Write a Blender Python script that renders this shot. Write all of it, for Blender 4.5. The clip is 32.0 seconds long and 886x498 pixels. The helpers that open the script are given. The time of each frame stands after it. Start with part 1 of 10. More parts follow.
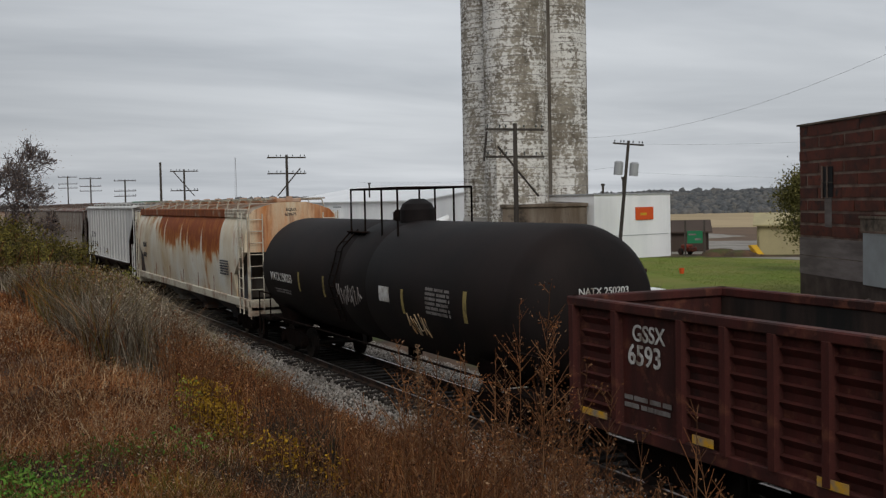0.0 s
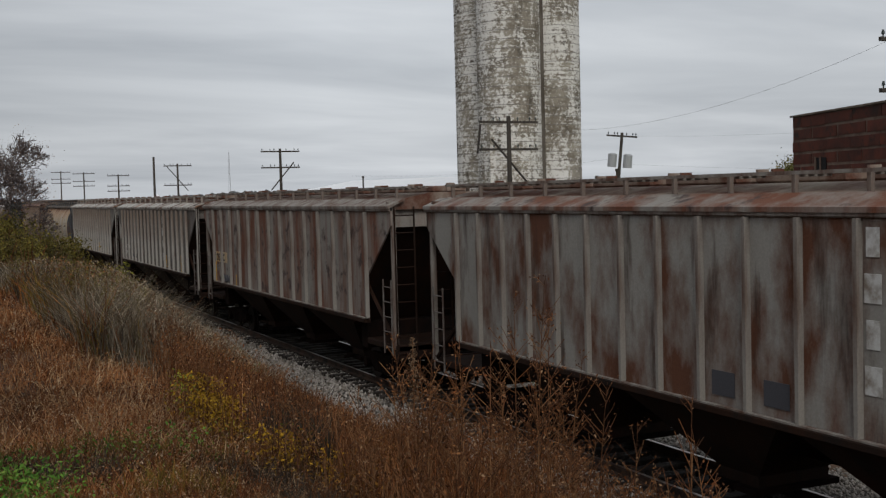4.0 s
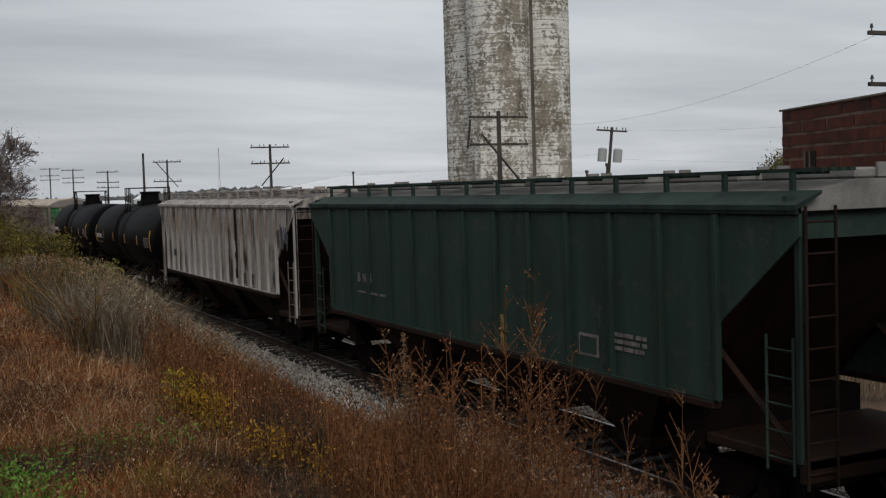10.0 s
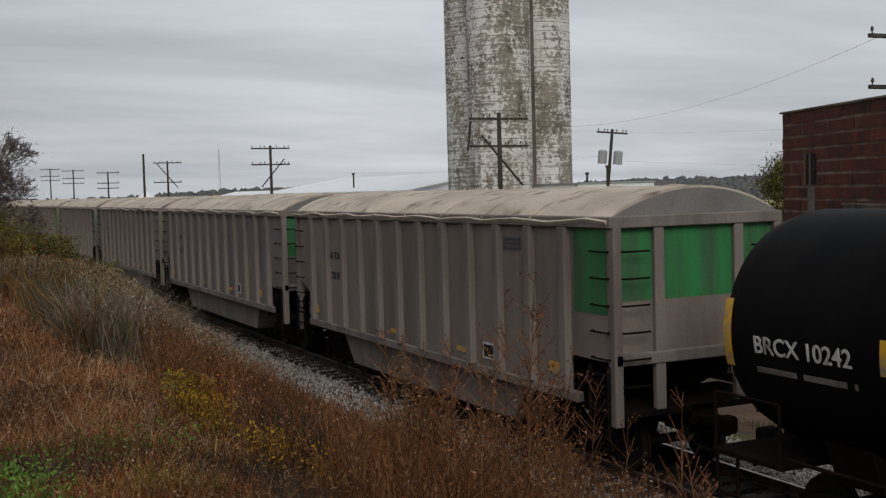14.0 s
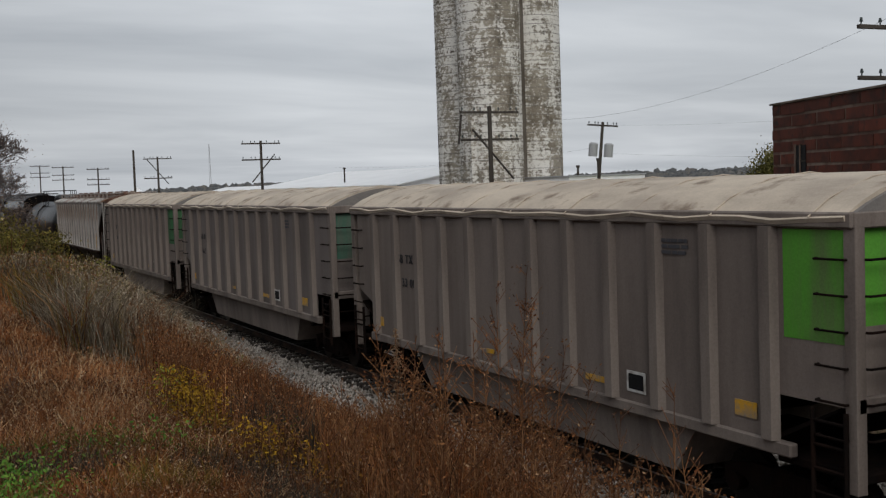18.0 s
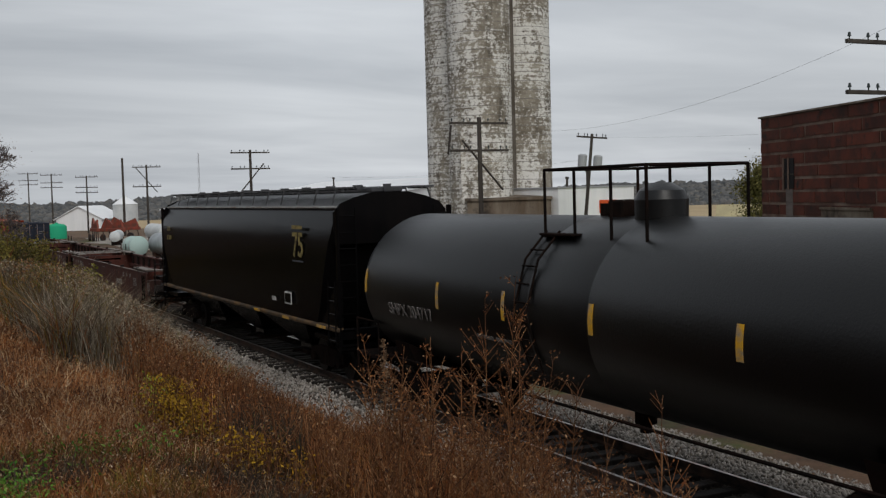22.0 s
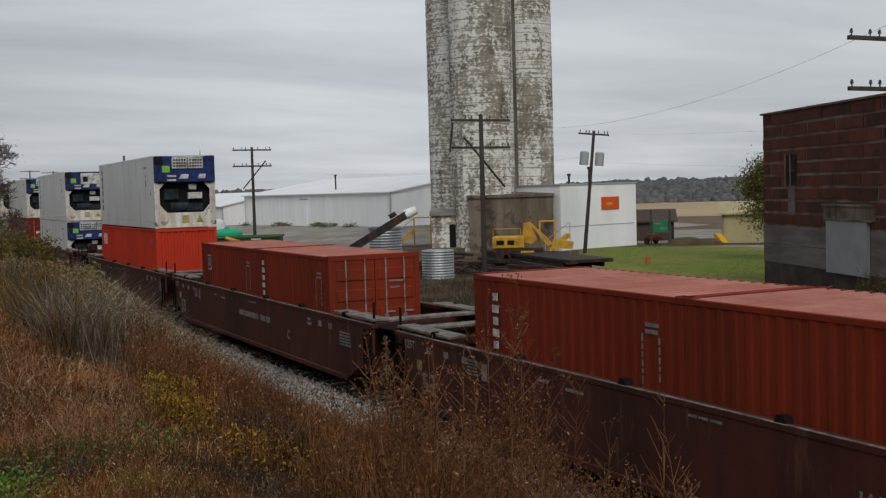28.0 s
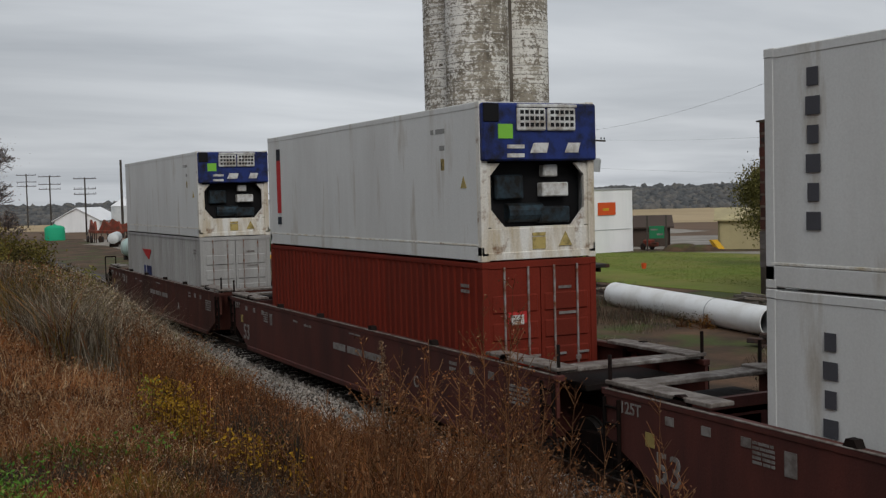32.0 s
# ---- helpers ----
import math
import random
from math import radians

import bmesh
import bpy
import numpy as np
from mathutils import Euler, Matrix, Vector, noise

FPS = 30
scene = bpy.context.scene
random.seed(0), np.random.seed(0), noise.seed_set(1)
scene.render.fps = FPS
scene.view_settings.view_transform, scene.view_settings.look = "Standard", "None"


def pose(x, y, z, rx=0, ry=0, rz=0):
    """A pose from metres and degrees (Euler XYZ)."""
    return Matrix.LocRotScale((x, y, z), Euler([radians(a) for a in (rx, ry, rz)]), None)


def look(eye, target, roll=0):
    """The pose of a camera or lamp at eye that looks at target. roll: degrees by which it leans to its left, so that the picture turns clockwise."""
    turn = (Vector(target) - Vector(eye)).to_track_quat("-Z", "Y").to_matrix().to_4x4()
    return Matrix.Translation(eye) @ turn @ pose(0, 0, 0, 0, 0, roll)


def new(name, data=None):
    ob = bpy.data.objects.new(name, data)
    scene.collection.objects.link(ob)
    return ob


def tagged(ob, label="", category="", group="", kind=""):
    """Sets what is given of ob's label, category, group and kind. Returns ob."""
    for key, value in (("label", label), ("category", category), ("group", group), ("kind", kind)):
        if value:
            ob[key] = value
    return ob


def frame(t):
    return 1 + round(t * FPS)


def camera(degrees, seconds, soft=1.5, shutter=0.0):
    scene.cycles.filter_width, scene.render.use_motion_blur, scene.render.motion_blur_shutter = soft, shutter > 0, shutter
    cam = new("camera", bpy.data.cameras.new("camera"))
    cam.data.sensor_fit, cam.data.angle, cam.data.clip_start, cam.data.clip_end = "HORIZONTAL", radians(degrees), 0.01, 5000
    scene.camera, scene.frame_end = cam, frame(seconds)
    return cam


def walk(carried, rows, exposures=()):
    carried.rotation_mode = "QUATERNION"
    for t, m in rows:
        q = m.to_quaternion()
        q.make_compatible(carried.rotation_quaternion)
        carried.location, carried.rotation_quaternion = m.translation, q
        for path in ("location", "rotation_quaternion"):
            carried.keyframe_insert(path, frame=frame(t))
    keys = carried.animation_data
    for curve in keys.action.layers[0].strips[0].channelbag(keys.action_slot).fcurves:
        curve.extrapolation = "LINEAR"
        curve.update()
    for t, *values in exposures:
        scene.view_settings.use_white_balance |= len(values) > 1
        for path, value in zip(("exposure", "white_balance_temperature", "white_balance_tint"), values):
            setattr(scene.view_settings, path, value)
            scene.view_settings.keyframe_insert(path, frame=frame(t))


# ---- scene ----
EXPOSURE = 0.0
EYE = Vector((0.0, -10.92, 4.5))


def aim(turn, rise, lean):
    """The camera's pose: turn to the left of straight across the track, rise and lean, in degrees."""
    a, e = radians(turn), radians(rise)
    return look(EYE, EYE + Vector((-math.sin(a) * math.cos(e), math.cos(a) * math.cos(e), math.sin(e))), lean)


cam = camera(42.58, 32.0, soft=1.3)
walk(cam, [
    (0, aim(65.36, -2.52, -1.16)), (0.5, aim(65.37, -2.58, -1.17)), (1, aim(65.41, -2.68, -1.24)),
    (1.5, aim(65.26, -2.82, -1.51)), (2, aim(65.22, -2.97, -1.63)), (2.5, aim(65.19, -3.02, -1.64)),
    (3, aim(65.14, -3.02, -1.73)), (3.5, aim(65.13, -2.96, -1.61)), (5.5, aim(64.96, -2.80, -1.33)),
    (6, aim(64.94, -2.81, -1.29)), (6.5, aim(64.93, -2.74, -1.24)), (7, aim(64.94, -2.57, -1.16)),
    (7.5, aim(64.84, -2.62, -1.28)), (8, aim(64.76, -2.79, -1.41)), (8.5, aim(64.79, -2.85, -1.36)),
    (9, aim(64.78, -3.04, -1.62)), (9.5, aim(64.71, -3.16, -1.75)), (10, aim(64.61, -3.13, -1.72)),
    (10.5, aim(64.62, -3.05, -1.59)), (11, aim(64.59, -2.95, -1.45)), (11.5, aim(64.59, -2.97, -1.44)),
    (12, aim(64.66, -2.86, -1.45)), (12.5, aim(64.66, -2.77, -1.34)), (13, aim(64.67, -2.89, -1.48)),
    (13.5, aim(64.64, -2.94, -1.50)), (14, aim(64.61, -3.05, -1.57)), (14.5, aim(64.59, -3.07, -1.68)),
    (16.5, aim(64.41, -3.08, -1.68)), (17, aim(64.38, -3.22, -1.76)), (17.5, aim(64.17, -3.34, -1.97)),
    (18, aim(64.19, -3.37, -1.99)), (18.5, aim(64.16, -3.47, -2.02)), (19, aim(64.12, -3.52, -2.07)),
    (19.5, aim(63.80, -3.47, -2.10)), (20, aim(63.59, -3.30, -1.95)), (20.5, aim(63.48, -3.15, -1.75)),
    (21, aim(63.53, -2.95, -1.67)), (21.5, aim(63.52, -2.83, -1.57)), (22, aim(63.61, -2.86, -1.56)),
    (22.5, aim(63.66, -2.91, -1.58)), (23, aim(63.61, -3.07, -1.69)), (23.5, aim(63.54, -3.16, -1.76)),
    (24, aim(63.48, -3.12, -1.81)), (24.5, aim(63.56, -3.16, -1.80)), (25, aim(63.56, -3.15, -1.79)),
    (25.5, aim(63.59, -3.07, -1.70)), (27.5, aim(63.64, -3.03, -1.68)), (28, aim(63.71, -3.00, -1.64)),
    (28.5, aim(63.68, -2.96, -1.58)), (29, aim(63.63, -2.99, -1.63)), (29.5, aim(63.62, -2.94, -1.51)),
    (30, aim(63.66, -2.82, -1.46)), (30.5, aim(63.58, -2.79, -1.60)), (31, aim(63.56, -2.74, -1.53)),
    (31.5, aim(63.54, -2.70, -1.48)), (32, aim(63.52, -2.74, -1.43)),
], exposures=[(0, EXPOSURE), (32, EXPOSURE)])

# ---- world and sun: a closed overcast sky ----
world = bpy.data.worlds.new("overcast_sky")
scene.world = world
world.use_nodes = True


def build_sky():
    nt = world.node_tree
    n, l = nt.nodes, nt.links
    n.clear()
    out, bg = n.new("ShaderNodeOutputWorld"), n.new("ShaderNodeBackground")
    sky = n.new("ShaderNodeTexSky")
    sky.sky_type, sky.sun_disc = "NISHITA", False
    sky.sun_elevation, sky.sun_rotation = radians(40), radians(104)
    sky.dust_density = 4.0
    dim = n.new("ShaderNodeMix")
    dim.data_type, dim.blend_type = "RGBA", "MULTIPLY"
    dim.inputs["Factor"].default_value = 1.0
    l.new(sky.outputs["Color"], dim.inputs["A"])
    dim.inputs["B"].default_value = (0.1, 0.1, 0.1, 1)
    # streaky stratus: noise on the direction, flattened towards the horizon
    co = n.new("ShaderNodeTexCoord")
    sep = n.new("ShaderNodeSeparateXYZ")
    l.new(co.outputs["Generated"], sep.inputs[0])
    z = n.new("ShaderNodeMath"); z.operation = "ABSOLUTE"
    l.new(sep.outputs["Z"], z.inputs[0])
    za = n.new("ShaderNodeMath"); za.operation = "ADD"; za.inputs[1].default_value = 0.09
    l.new(z.outputs[0], za.inputs[0])
    div = []
    for ax in "XY":
        d = n.new("ShaderNodeMath"); d.operation = "DIVIDE"
        l.new(sep.outputs[ax], d.inputs[0]); l.new(za.outputs[0], d.inputs[1])
        div.append(d)
    comb = n.new("ShaderNodeCombineXYZ")
    l.new(div[0].outputs[0], comb.inputs["X"]); l.new(div[1].outputs[0], comb.inputs["Y"])
    mp = n.new("ShaderNodeMapping")
    mp.inputs["Scale"].default_value = (0.55, 0.3, 1)
    mp.inputs["Rotation"].default_value = (0, 0, radians(30))
    l.new(comb.outputs[0], mp.inputs[0])
    no = n.new("ShaderNodeTexNoise")
    no.inputs["Scale"].default_value, no.inputs["Detail"].default_value, no.inputs["Roughness"].default_value = 1.1, 5.0, 0.55
    no.inputs["Distortion"].default_value = 0.4
    l.new(mp.outputs[0], no.inputs["Vector"])
    ramp = n.new("ShaderNodeValToRGB")
    e = ramp.color_ramp.elements
    e[0].position, e[0].color = 0.3, CLOUD_DARK
    e[1].position, e[1].color = 0.72, CLOUD_LIGHT
    l.new(no.outputs[0], ramp.inputs[0])
    add = n.new("ShaderNodeMix")
    add.data_type = "RGBA"
    add.inputs["Factor"].default_value = 0.93
    l.new(dim.outputs["Result"], add.inputs["A"]); l.new(ramp.outputs[0], add.inputs["B"])
    dot = n.new("ShaderNodeVectorMath"); dot.operation = "DOT_PRODUCT"
    dot.inputs[1].default_value = (0.6, 0.8, 0.0)
    l.new(co.outputs["Generated"], dot.inputs[0])
    side = n.new("ShaderNodeMapRange")
    side.inputs["From Min"].default_value, side.inputs["From Max"].default_value = -0.5, 0.45
    side.inputs["To Min"].default_value, side.inputs["To Max"].default_value = 1.04, 0.84
    l.new(dot.outputs["Value"], side.inputs["Value"])
    west = n.new("ShaderNodeMapRange")
    west.inputs["From Min"].default_value, west.inputs["From Max"].default_value = -0.62, -0.30
    west.inputs["To Min"].default_value, west.inputs["To Max"].default_value = 0.74, 1.0
    l.new(dot.outputs["Value"], west.inputs["Value"])
    both = n.new("ShaderNodeMath"); both.operation = "MULTIPLY"
    l.new(side.outputs[0], both.inputs[0]); l.new(west.outputs[0], both.inputs[1])
    tone = n.new("ShaderNodeVectorMath"); tone.operation = "SCALE"
    l.new(add.outputs["Result"], tone.inputs[0]); l.new(both.outputs[0], tone.inputs["Scale"])
    l.new(tone.outputs[0], bg.inputs["Color"])
    bg.inputs["Strength"].default_value = 1.0
    l.new(bg.outputs[0], out.inputs[0])


CLOUD_DARK, CLOUD_LIGHT = (0.46, 0.49, 0.53, 1), (0.72, 0.75, 0.785, 1)
build_sky()
sun = new("sun", bpy.data.lights.new("sun", "SUN"))
sun.data.energy, sun.data.angle, sun.data.color = 1.2, radians(30), (1.0, 0.97, 0.92)
sun.matrix_world = look((55, -14, 48), (0, 0, 0))


# ---- materials ----
def surface(name, base, worn=None, amount=0.5, scale=0.8, stretch=(1, 1, 1), edge=0.12, rough=0.7, metal=0.0, grain=0.25, bump=0.3, fine=30.0, third=None, third_amount=0.4, third_scale=3.0, third_stretch=(1, 1, 1), tint=0.0, spec=0.22):
    """A weathered surface: a base colour, patches of a worn colour, spots of a third, grain and fine relief."""
    m = bpy.data.materials.new(name)
    m.use_nodes = True
    nt = m.node_tree
    n, l = nt.nodes, nt.links
    bs = n["Principled BSDF"]
    bs.inputs["Roughness"].default_value, bs.inputs["Metallic"].default_value = rough, metal
    bs.inputs["Specular IOR Level"].default_value = spec
    co = n.new("ShaderNodeTexCoord")
    info = n.new("ShaderNodeObjectInfo")
    shift = n.new("ShaderNodeVectorMath"); shift.operation = "MULTIPLY_ADD"
    l.new(info.outputs["Random"], shift.inputs[0])
    shift.inputs[1].default_value = (37.0, 19.0, 11.0) if tint else (0, 0, 0)
    l.new(co.outputs["Object"], shift.inputs[2])

    def patch(sc, st, detail, seed):
        mp = n.new("ShaderNodeMapping")
        mp.inputs["Scale"].default_value, mp.inputs["Location"].default_value = st, (seed, seed * 0.7, seed * 1.3)
        l.new(shift.outputs[0], mp.inputs[0])
        t = n.new("ShaderNodeTexNoise")
        t.inputs["Scale"].default_value, t.inputs["Detail"].default_value, t.inputs["Roughness"].default_value = sc, detail, 0.62
        l.new(mp.outputs[0], t.inputs["Vector"])
        return t.outputs[0]

    def mix(a, b, fac, mode="MIX"):
        x = n.new("ShaderNodeMix")
        x.data_type, x.blend_type = "RGBA", mode
        for socket, value in (("A", a), ("B", b), ("Factor", fac)):
            if isinstance(value, bpy.types.NodeSocket):
                l.new(value, x.inputs[socket])
            else:
                x.inputs[socket].default_value = value
        return x.outputs["Result"]

    def step(v, at, width):
        r = n.new("ShaderNodeMapRange")
        r.inputs["From Min"].default_value, r.inputs["From Max"].default_value = at - width, at + width
        l.new(v, r.inputs["Value"])
        return r.outputs[0]

    col = base
    if worn:
        col = mix(base, worn, step(patch(scale, stretch, 6.0, sum(map(ord, name)) % 17), 0.62 - amount * 0.25, edge))
    if third:
        col = mix(col, third, step(patch(third_scale, third_stretch, 5.0, len(name) + 3.3), 0.66 - third_amount * 0.25, 0.07))
    g = patch(fine, (1, 1, 1), 3.0, 5.1)
    broad = patch(0.35, (1, 1, 1), 3.0, 9.7)
    lo = n.new("ShaderNodeMapRange")
    lo.inputs["To Min"].default_value, lo.inputs["To Max"].default_value = 1 - grain, 1 + grain
    l.new(g, lo.inputs["Value"])
    lb = n.new("ShaderNodeMapRange")
    lb.inputs["To Min"].default_value, lb.inputs["To Max"].default_value = 1 - grain * 0.8, 1 + grain * 0.8
    l.new(broad, lb.inputs["Value"])
    mul = n.new("ShaderNodeMath"); mul.operation = "MULTIPLY"
    l.new(lo.outputs[0], mul.inputs[0]); l.new(lb.outputs[0], mul.inputs[1])
    val = mul.outputs[0]
    if tint:
        tr = n.new("ShaderNodeMapRange")
        tr.inputs["To Min"].default_value, tr.inputs["To Max"].default_value = 1 - tint, 1 + tint
        l.new(info.outputs["Random"], tr.inputs["Value"])
        m2 = n.new("ShaderNodeMath"); m2.operation = "MULTIPLY"
        l.new(val, m2.inputs[0]); l.new(tr.outputs[0], m2.inputs[1])
        val = m2.outputs[0]
    gray = n.new("ShaderNodeCombineColor")
    for i in range(3):
        l.new(val, gray.inputs[i])
    l.new(mix(col, gray.outputs[0], 1.0, "MULTIPLY"), bs.inputs["Base Color"])
    if bump:
        b = n.new("ShaderNodeBump")
        b.inputs["Strength"].default_value, b.inputs["Distance"].default_value = bump, 0.01
        l.new(g, b.inputs["Height"])
        l.new(b.outputs[0], bs.inputs["Normal"])
    return m


RUST, DARK_RUST, SOOT, DUST = (0.20, 0.075, 0.035, 1), (0.075, 0.035, 0.022, 1), (0.012, 0.011, 0.010, 1), (0.25, 0.21, 0.17, 1)
V = (1.6, 1.6, 0.25)          # streaks that run down a side
M = {}
M["frame"] = surface("sooty underframe steel", (0.008, 0.0065, 0.006, 1), (0.016, 0.009, 0.007, 1), 0.35, 2.0, rough=0.95, spec=0.03)
M["wheel"] = surface("brown wheel steel", (0.02, 0.013, 0.010, 1), SOOT, 0.5, 4.0, rough=0.6, metal=0.3)
M["tread"] = surface("worn bright rail steel", (0.30, 0.28, 0.27, 1), RUST, 0.25, 3.0, rough=0.35, metal=0.9)
M["rail"] = surface("rusty rail steel", (0.07, 0.04, 0.028, 1), SOOT, 0.4, 3.0, rough=0.75)
M["tie"] = surface("weathered creosote tie", (0.04, 0.032, 0.027, 1), (0.016, 0.013, 0.011, 1), 0.6, 2.0, (0.5, 4, 2), rough=0.9, tint=0.35)
M["ballast"] = surface("grey crushed ballast", (0.10, 0.088, 0.077, 1), (0.04, 0.034, 0.03, 1), 0.45, 9.0, rough=0.95, grain=0.4, bump=0.8, fine=22, tint=0.0)
M["white_letter"] = surface("white stencil paint", (0.60, 0.60, 0.58, 1), DUST, 0.3, 5.0, grain=0.1)
M["grey_letter"] = surface("faded grey stencil paint", (0.22, 0.205, 0.195, 1), (0.12, 0.10, 0.09, 1), 0.35, 5.0, grain=0.15)
M["black_letter"] = surface("black stencil paint", (0.03, 0.03, 0.035, 1), grain=0.1)
M["yellow"] = surface("yellow reflector strip", (0.62, 0.33, 0.02, 1), DUST, 0.3, 5.0, grain=0.1)
M["gold"] = surface("dull gold paint", (0.30, 0.23, 0.08, 1), SOOT, 0.2, 5.0)


# ---- mesh helpers ----
class Shape:
    """Collects vertices and faces for one mesh."""

    def __init__(self):
        self.v, self.f = [], []

    def add(self, verts, faces):
        o = len(self.v)
        self.v.extend(tuple(p) for p in verts)
        self.f.extend(tuple(i + o for i in q) for q in faces)
        return self

    def box(self, x0, x1, y0, y1, z0, z1, c=0.0):
        lo, hi = (min(x0, x1), min(y0, y1), min(z0, z1)), (max(x0, x1), max(y0, y1), max(z0, z1))
        if c <= 0:
            vs = [tuple((lo, hi)[(i >> a) & 1][a] for a in range(3)) for i in range(8)]
            return self.add(vs, [(0, 2, 3, 1), (4, 5, 7, 6), (0, 1, 5, 4), (2, 6, 7, 3), (0, 4, 6, 2), (1, 3, 7, 5)])
        vs = []
        for i in range(8):
            for a in range(3):
                vs.append(tuple(((lo[b] + (0 if b == a else c)), (hi[b] - (0 if b == a else c)))[(i >> b) & 1] for b in range(3)))
        fs = []
        for a in range(3):
            b, d = (a + 1) % 3, (a + 2) % 3
            for s in (0, 1):
                k = [(s << a) | (p << b) | (q << d) for p, q in ((0, 0), (1, 0), (1, 1), (0, 1))]
                fs.append(tuple(3 * i + a for i in (k if s else k[::-1])))
            for p in (0, 1):
                for q in (0, 1):
                    i, j = (p << a) | (q << b), (p << a) | (q << b) | (1 << d)
                    fs.append((3 * i + a, 3 * j + a, 3 * j + b, 3 * i + b))
        fs.extend((3 * i, 3 * i + 1, 3 * i + 2) for i in range(8))
        return self.add(vs, fs)

    def cyl(self, p, q, r, n=10, r2=None, caps=True):
        p, q = Vector(p), Vector(q)
        d = (q - p).normalized()
        u = d.orthogonal().normalized()
        w = d.cross(u)
        r2 = r if r2 is None else r2
        ring = [u * math.cos(2 * math.pi * i / n) + w * math.sin(2 * math.pi * i / n) for i in range(n)]
        vs = [p + e * r for e in ring] + [q + e * r2 for e in ring]
        fs = [(i, (i + 1) % n, n + (i + 1) % n, n + i) for i in range(n)]
        if caps:
            fs += [tuple(range(n))[::-1], tuple(range(n, 2 * n))]
        return self.add(vs, fs)

    def rod(self, pts, r, n=6):
        for a, b in zip(pts, pts[1:]):
            self.cyl(a, b, r, n)
        return self

    def prism(self, outline, y0, y1, plane="xz"):
        """An outline in a plane, pushed from y0 to y1 along the third axis."""
        def put(a, b, c):
            return {"xz": (a, c, b), "yz": (c, a, b), "xy": (a, b, c)}[plane]
        n = len(outline)
        vs = [put(a, b, y0) for a, b in outline] + [put(a, b, y1) for a, b in outline]
        return self.add(vs, [tuple(range(n)), tuple(range(n, 2 * n))[::-1]] + [(i, (i + 1) % n, n + (i + 1) % n, n + i) for i in range(n)])

    def loft(self, rings, closed=True, caps=True):
        n = len(rings[0])
        vs = [p for r in rings for p in r]
        fs = []
        for k in range(len(rings) - 1):
            for i in range(n if closed else n - 1):
                j = (i + 1) % n
                fs.append((k * n + i, k * n + j, (k + 1) * n + j, (k + 1) * n + i))
        if caps:
            fs += [tuple(range(n))[::-1], tuple(range((len(rings) - 1) * n, len(rings) * n))]
        return self.add(vs, fs)

    def mesh(self, name, material, smooth=False):
        me = bpy.data.meshes.new(name)
        me.from_pydata(self.v, [], self.f)
        bm = bmesh.new()
        bm.from_mesh(me)
        bmesh.ops.recalc_face_normals(bm, faces=bm.faces)
        for f in bm.faces:
            f.smooth = smooth
        bm.to_mesh(me)
        bm.free()
        if smooth:
            me.set_sharp_from_angle(angle=radians(38))
        me.materials.append(material)
        return me


def part(name, shape, material, parent=None, label="", smooth=False):
    ob = new(name, shape if isinstance(shape, bpy.types.Mesh) else shape.mesh(name, material, smooth))
    ob.parent = parent
    if label:
        ob["label"] = label
    return ob


def piece(name, mesh, parent, x, y, z, rz=0.0):
    ob = new(name, mesh)
    ob.parent = parent
    ob.location, ob.rotation_euler = (x, y, z), (0, 0, rz)
    return ob


def thing(name, label, category, group="", at=None, kind=""):
    ob = new(name)
    ob.empty_display_size = 0.3
    if at is not None:
        ob.matrix_world = at
    return tagged(ob, label, category, group, kind)


def lettering(name, words, size, x, z, y, material, parent, label="", far=False, spread=1.0):
    """Words on a side of a car; x is the left end as seen from that side, z the base line."""
    cu = bpy.data.curves.new(name, "FONT")
    cu.body, cu.size, cu.extrude, cu.offset, cu.space_character = words, size, 0.004, size * 0.012, spread
    tmp = bpy.data.objects.new(name, cu)
    me = bpy.data.meshes.new_from_object(tmp)
    bpy.data.objects.remove(tmp)
    bpy.data.curves.remove(cu)
    me.materials.clear()
    me.materials.append(material)
    ob = new(name, me)
    ob.parent = parent
    ob.location, ob.rotation_euler = (x, y, z), (radians(90), 0, radians(180) if far else 0)
    if label:
        ob["label"] = label
    return ob


def bars(x0, x1, z0, z1, y, rows=3, t=0.006, seed=1):
    """Plain bars that stand for small writing, on a side at y."""
    rng = random.Random(seed)
    s = Shape()
    h = (z1 - z0) / (rows * 1.7)
    for i in range(rows):
        a = z1 - (i * 1.7 + 1) * h
        x = x0
        while x < x1 - 0.05:
            w = min(rng.uniform(0.12, 0.5) * (x1 - x0), x1 - x)
            s.box(x, x + w * 0.85, y - t, y, a, a + h)
            x += w
    return s


MOVERS = []      # (thing, place along the train at the start)
TURNERS = []     # (wheelset, place of its axle along the train, x, z)
SPEED = 17.6


# ---- the train: running gear ----
def wheelset_mesh():
    s = Shape()
    s.cyl((0, -0.95, 0), (0, 0.95, 0), 0.08, 10)
    for k in (-1, 1):
        s.cyl((0, k * 0.70, 0), (0, k * 0.80, 0), 0.42, 22)
        s.cyl((0, k * 0.66, 0), (0, k * 0.70, 0), 0.45, 22)
        s.cyl((0, k * 0.80, 0), (0, k * 0.83, 0), 0.16, 12)
    return s.mesh("wheelset", M["wheel"], True)


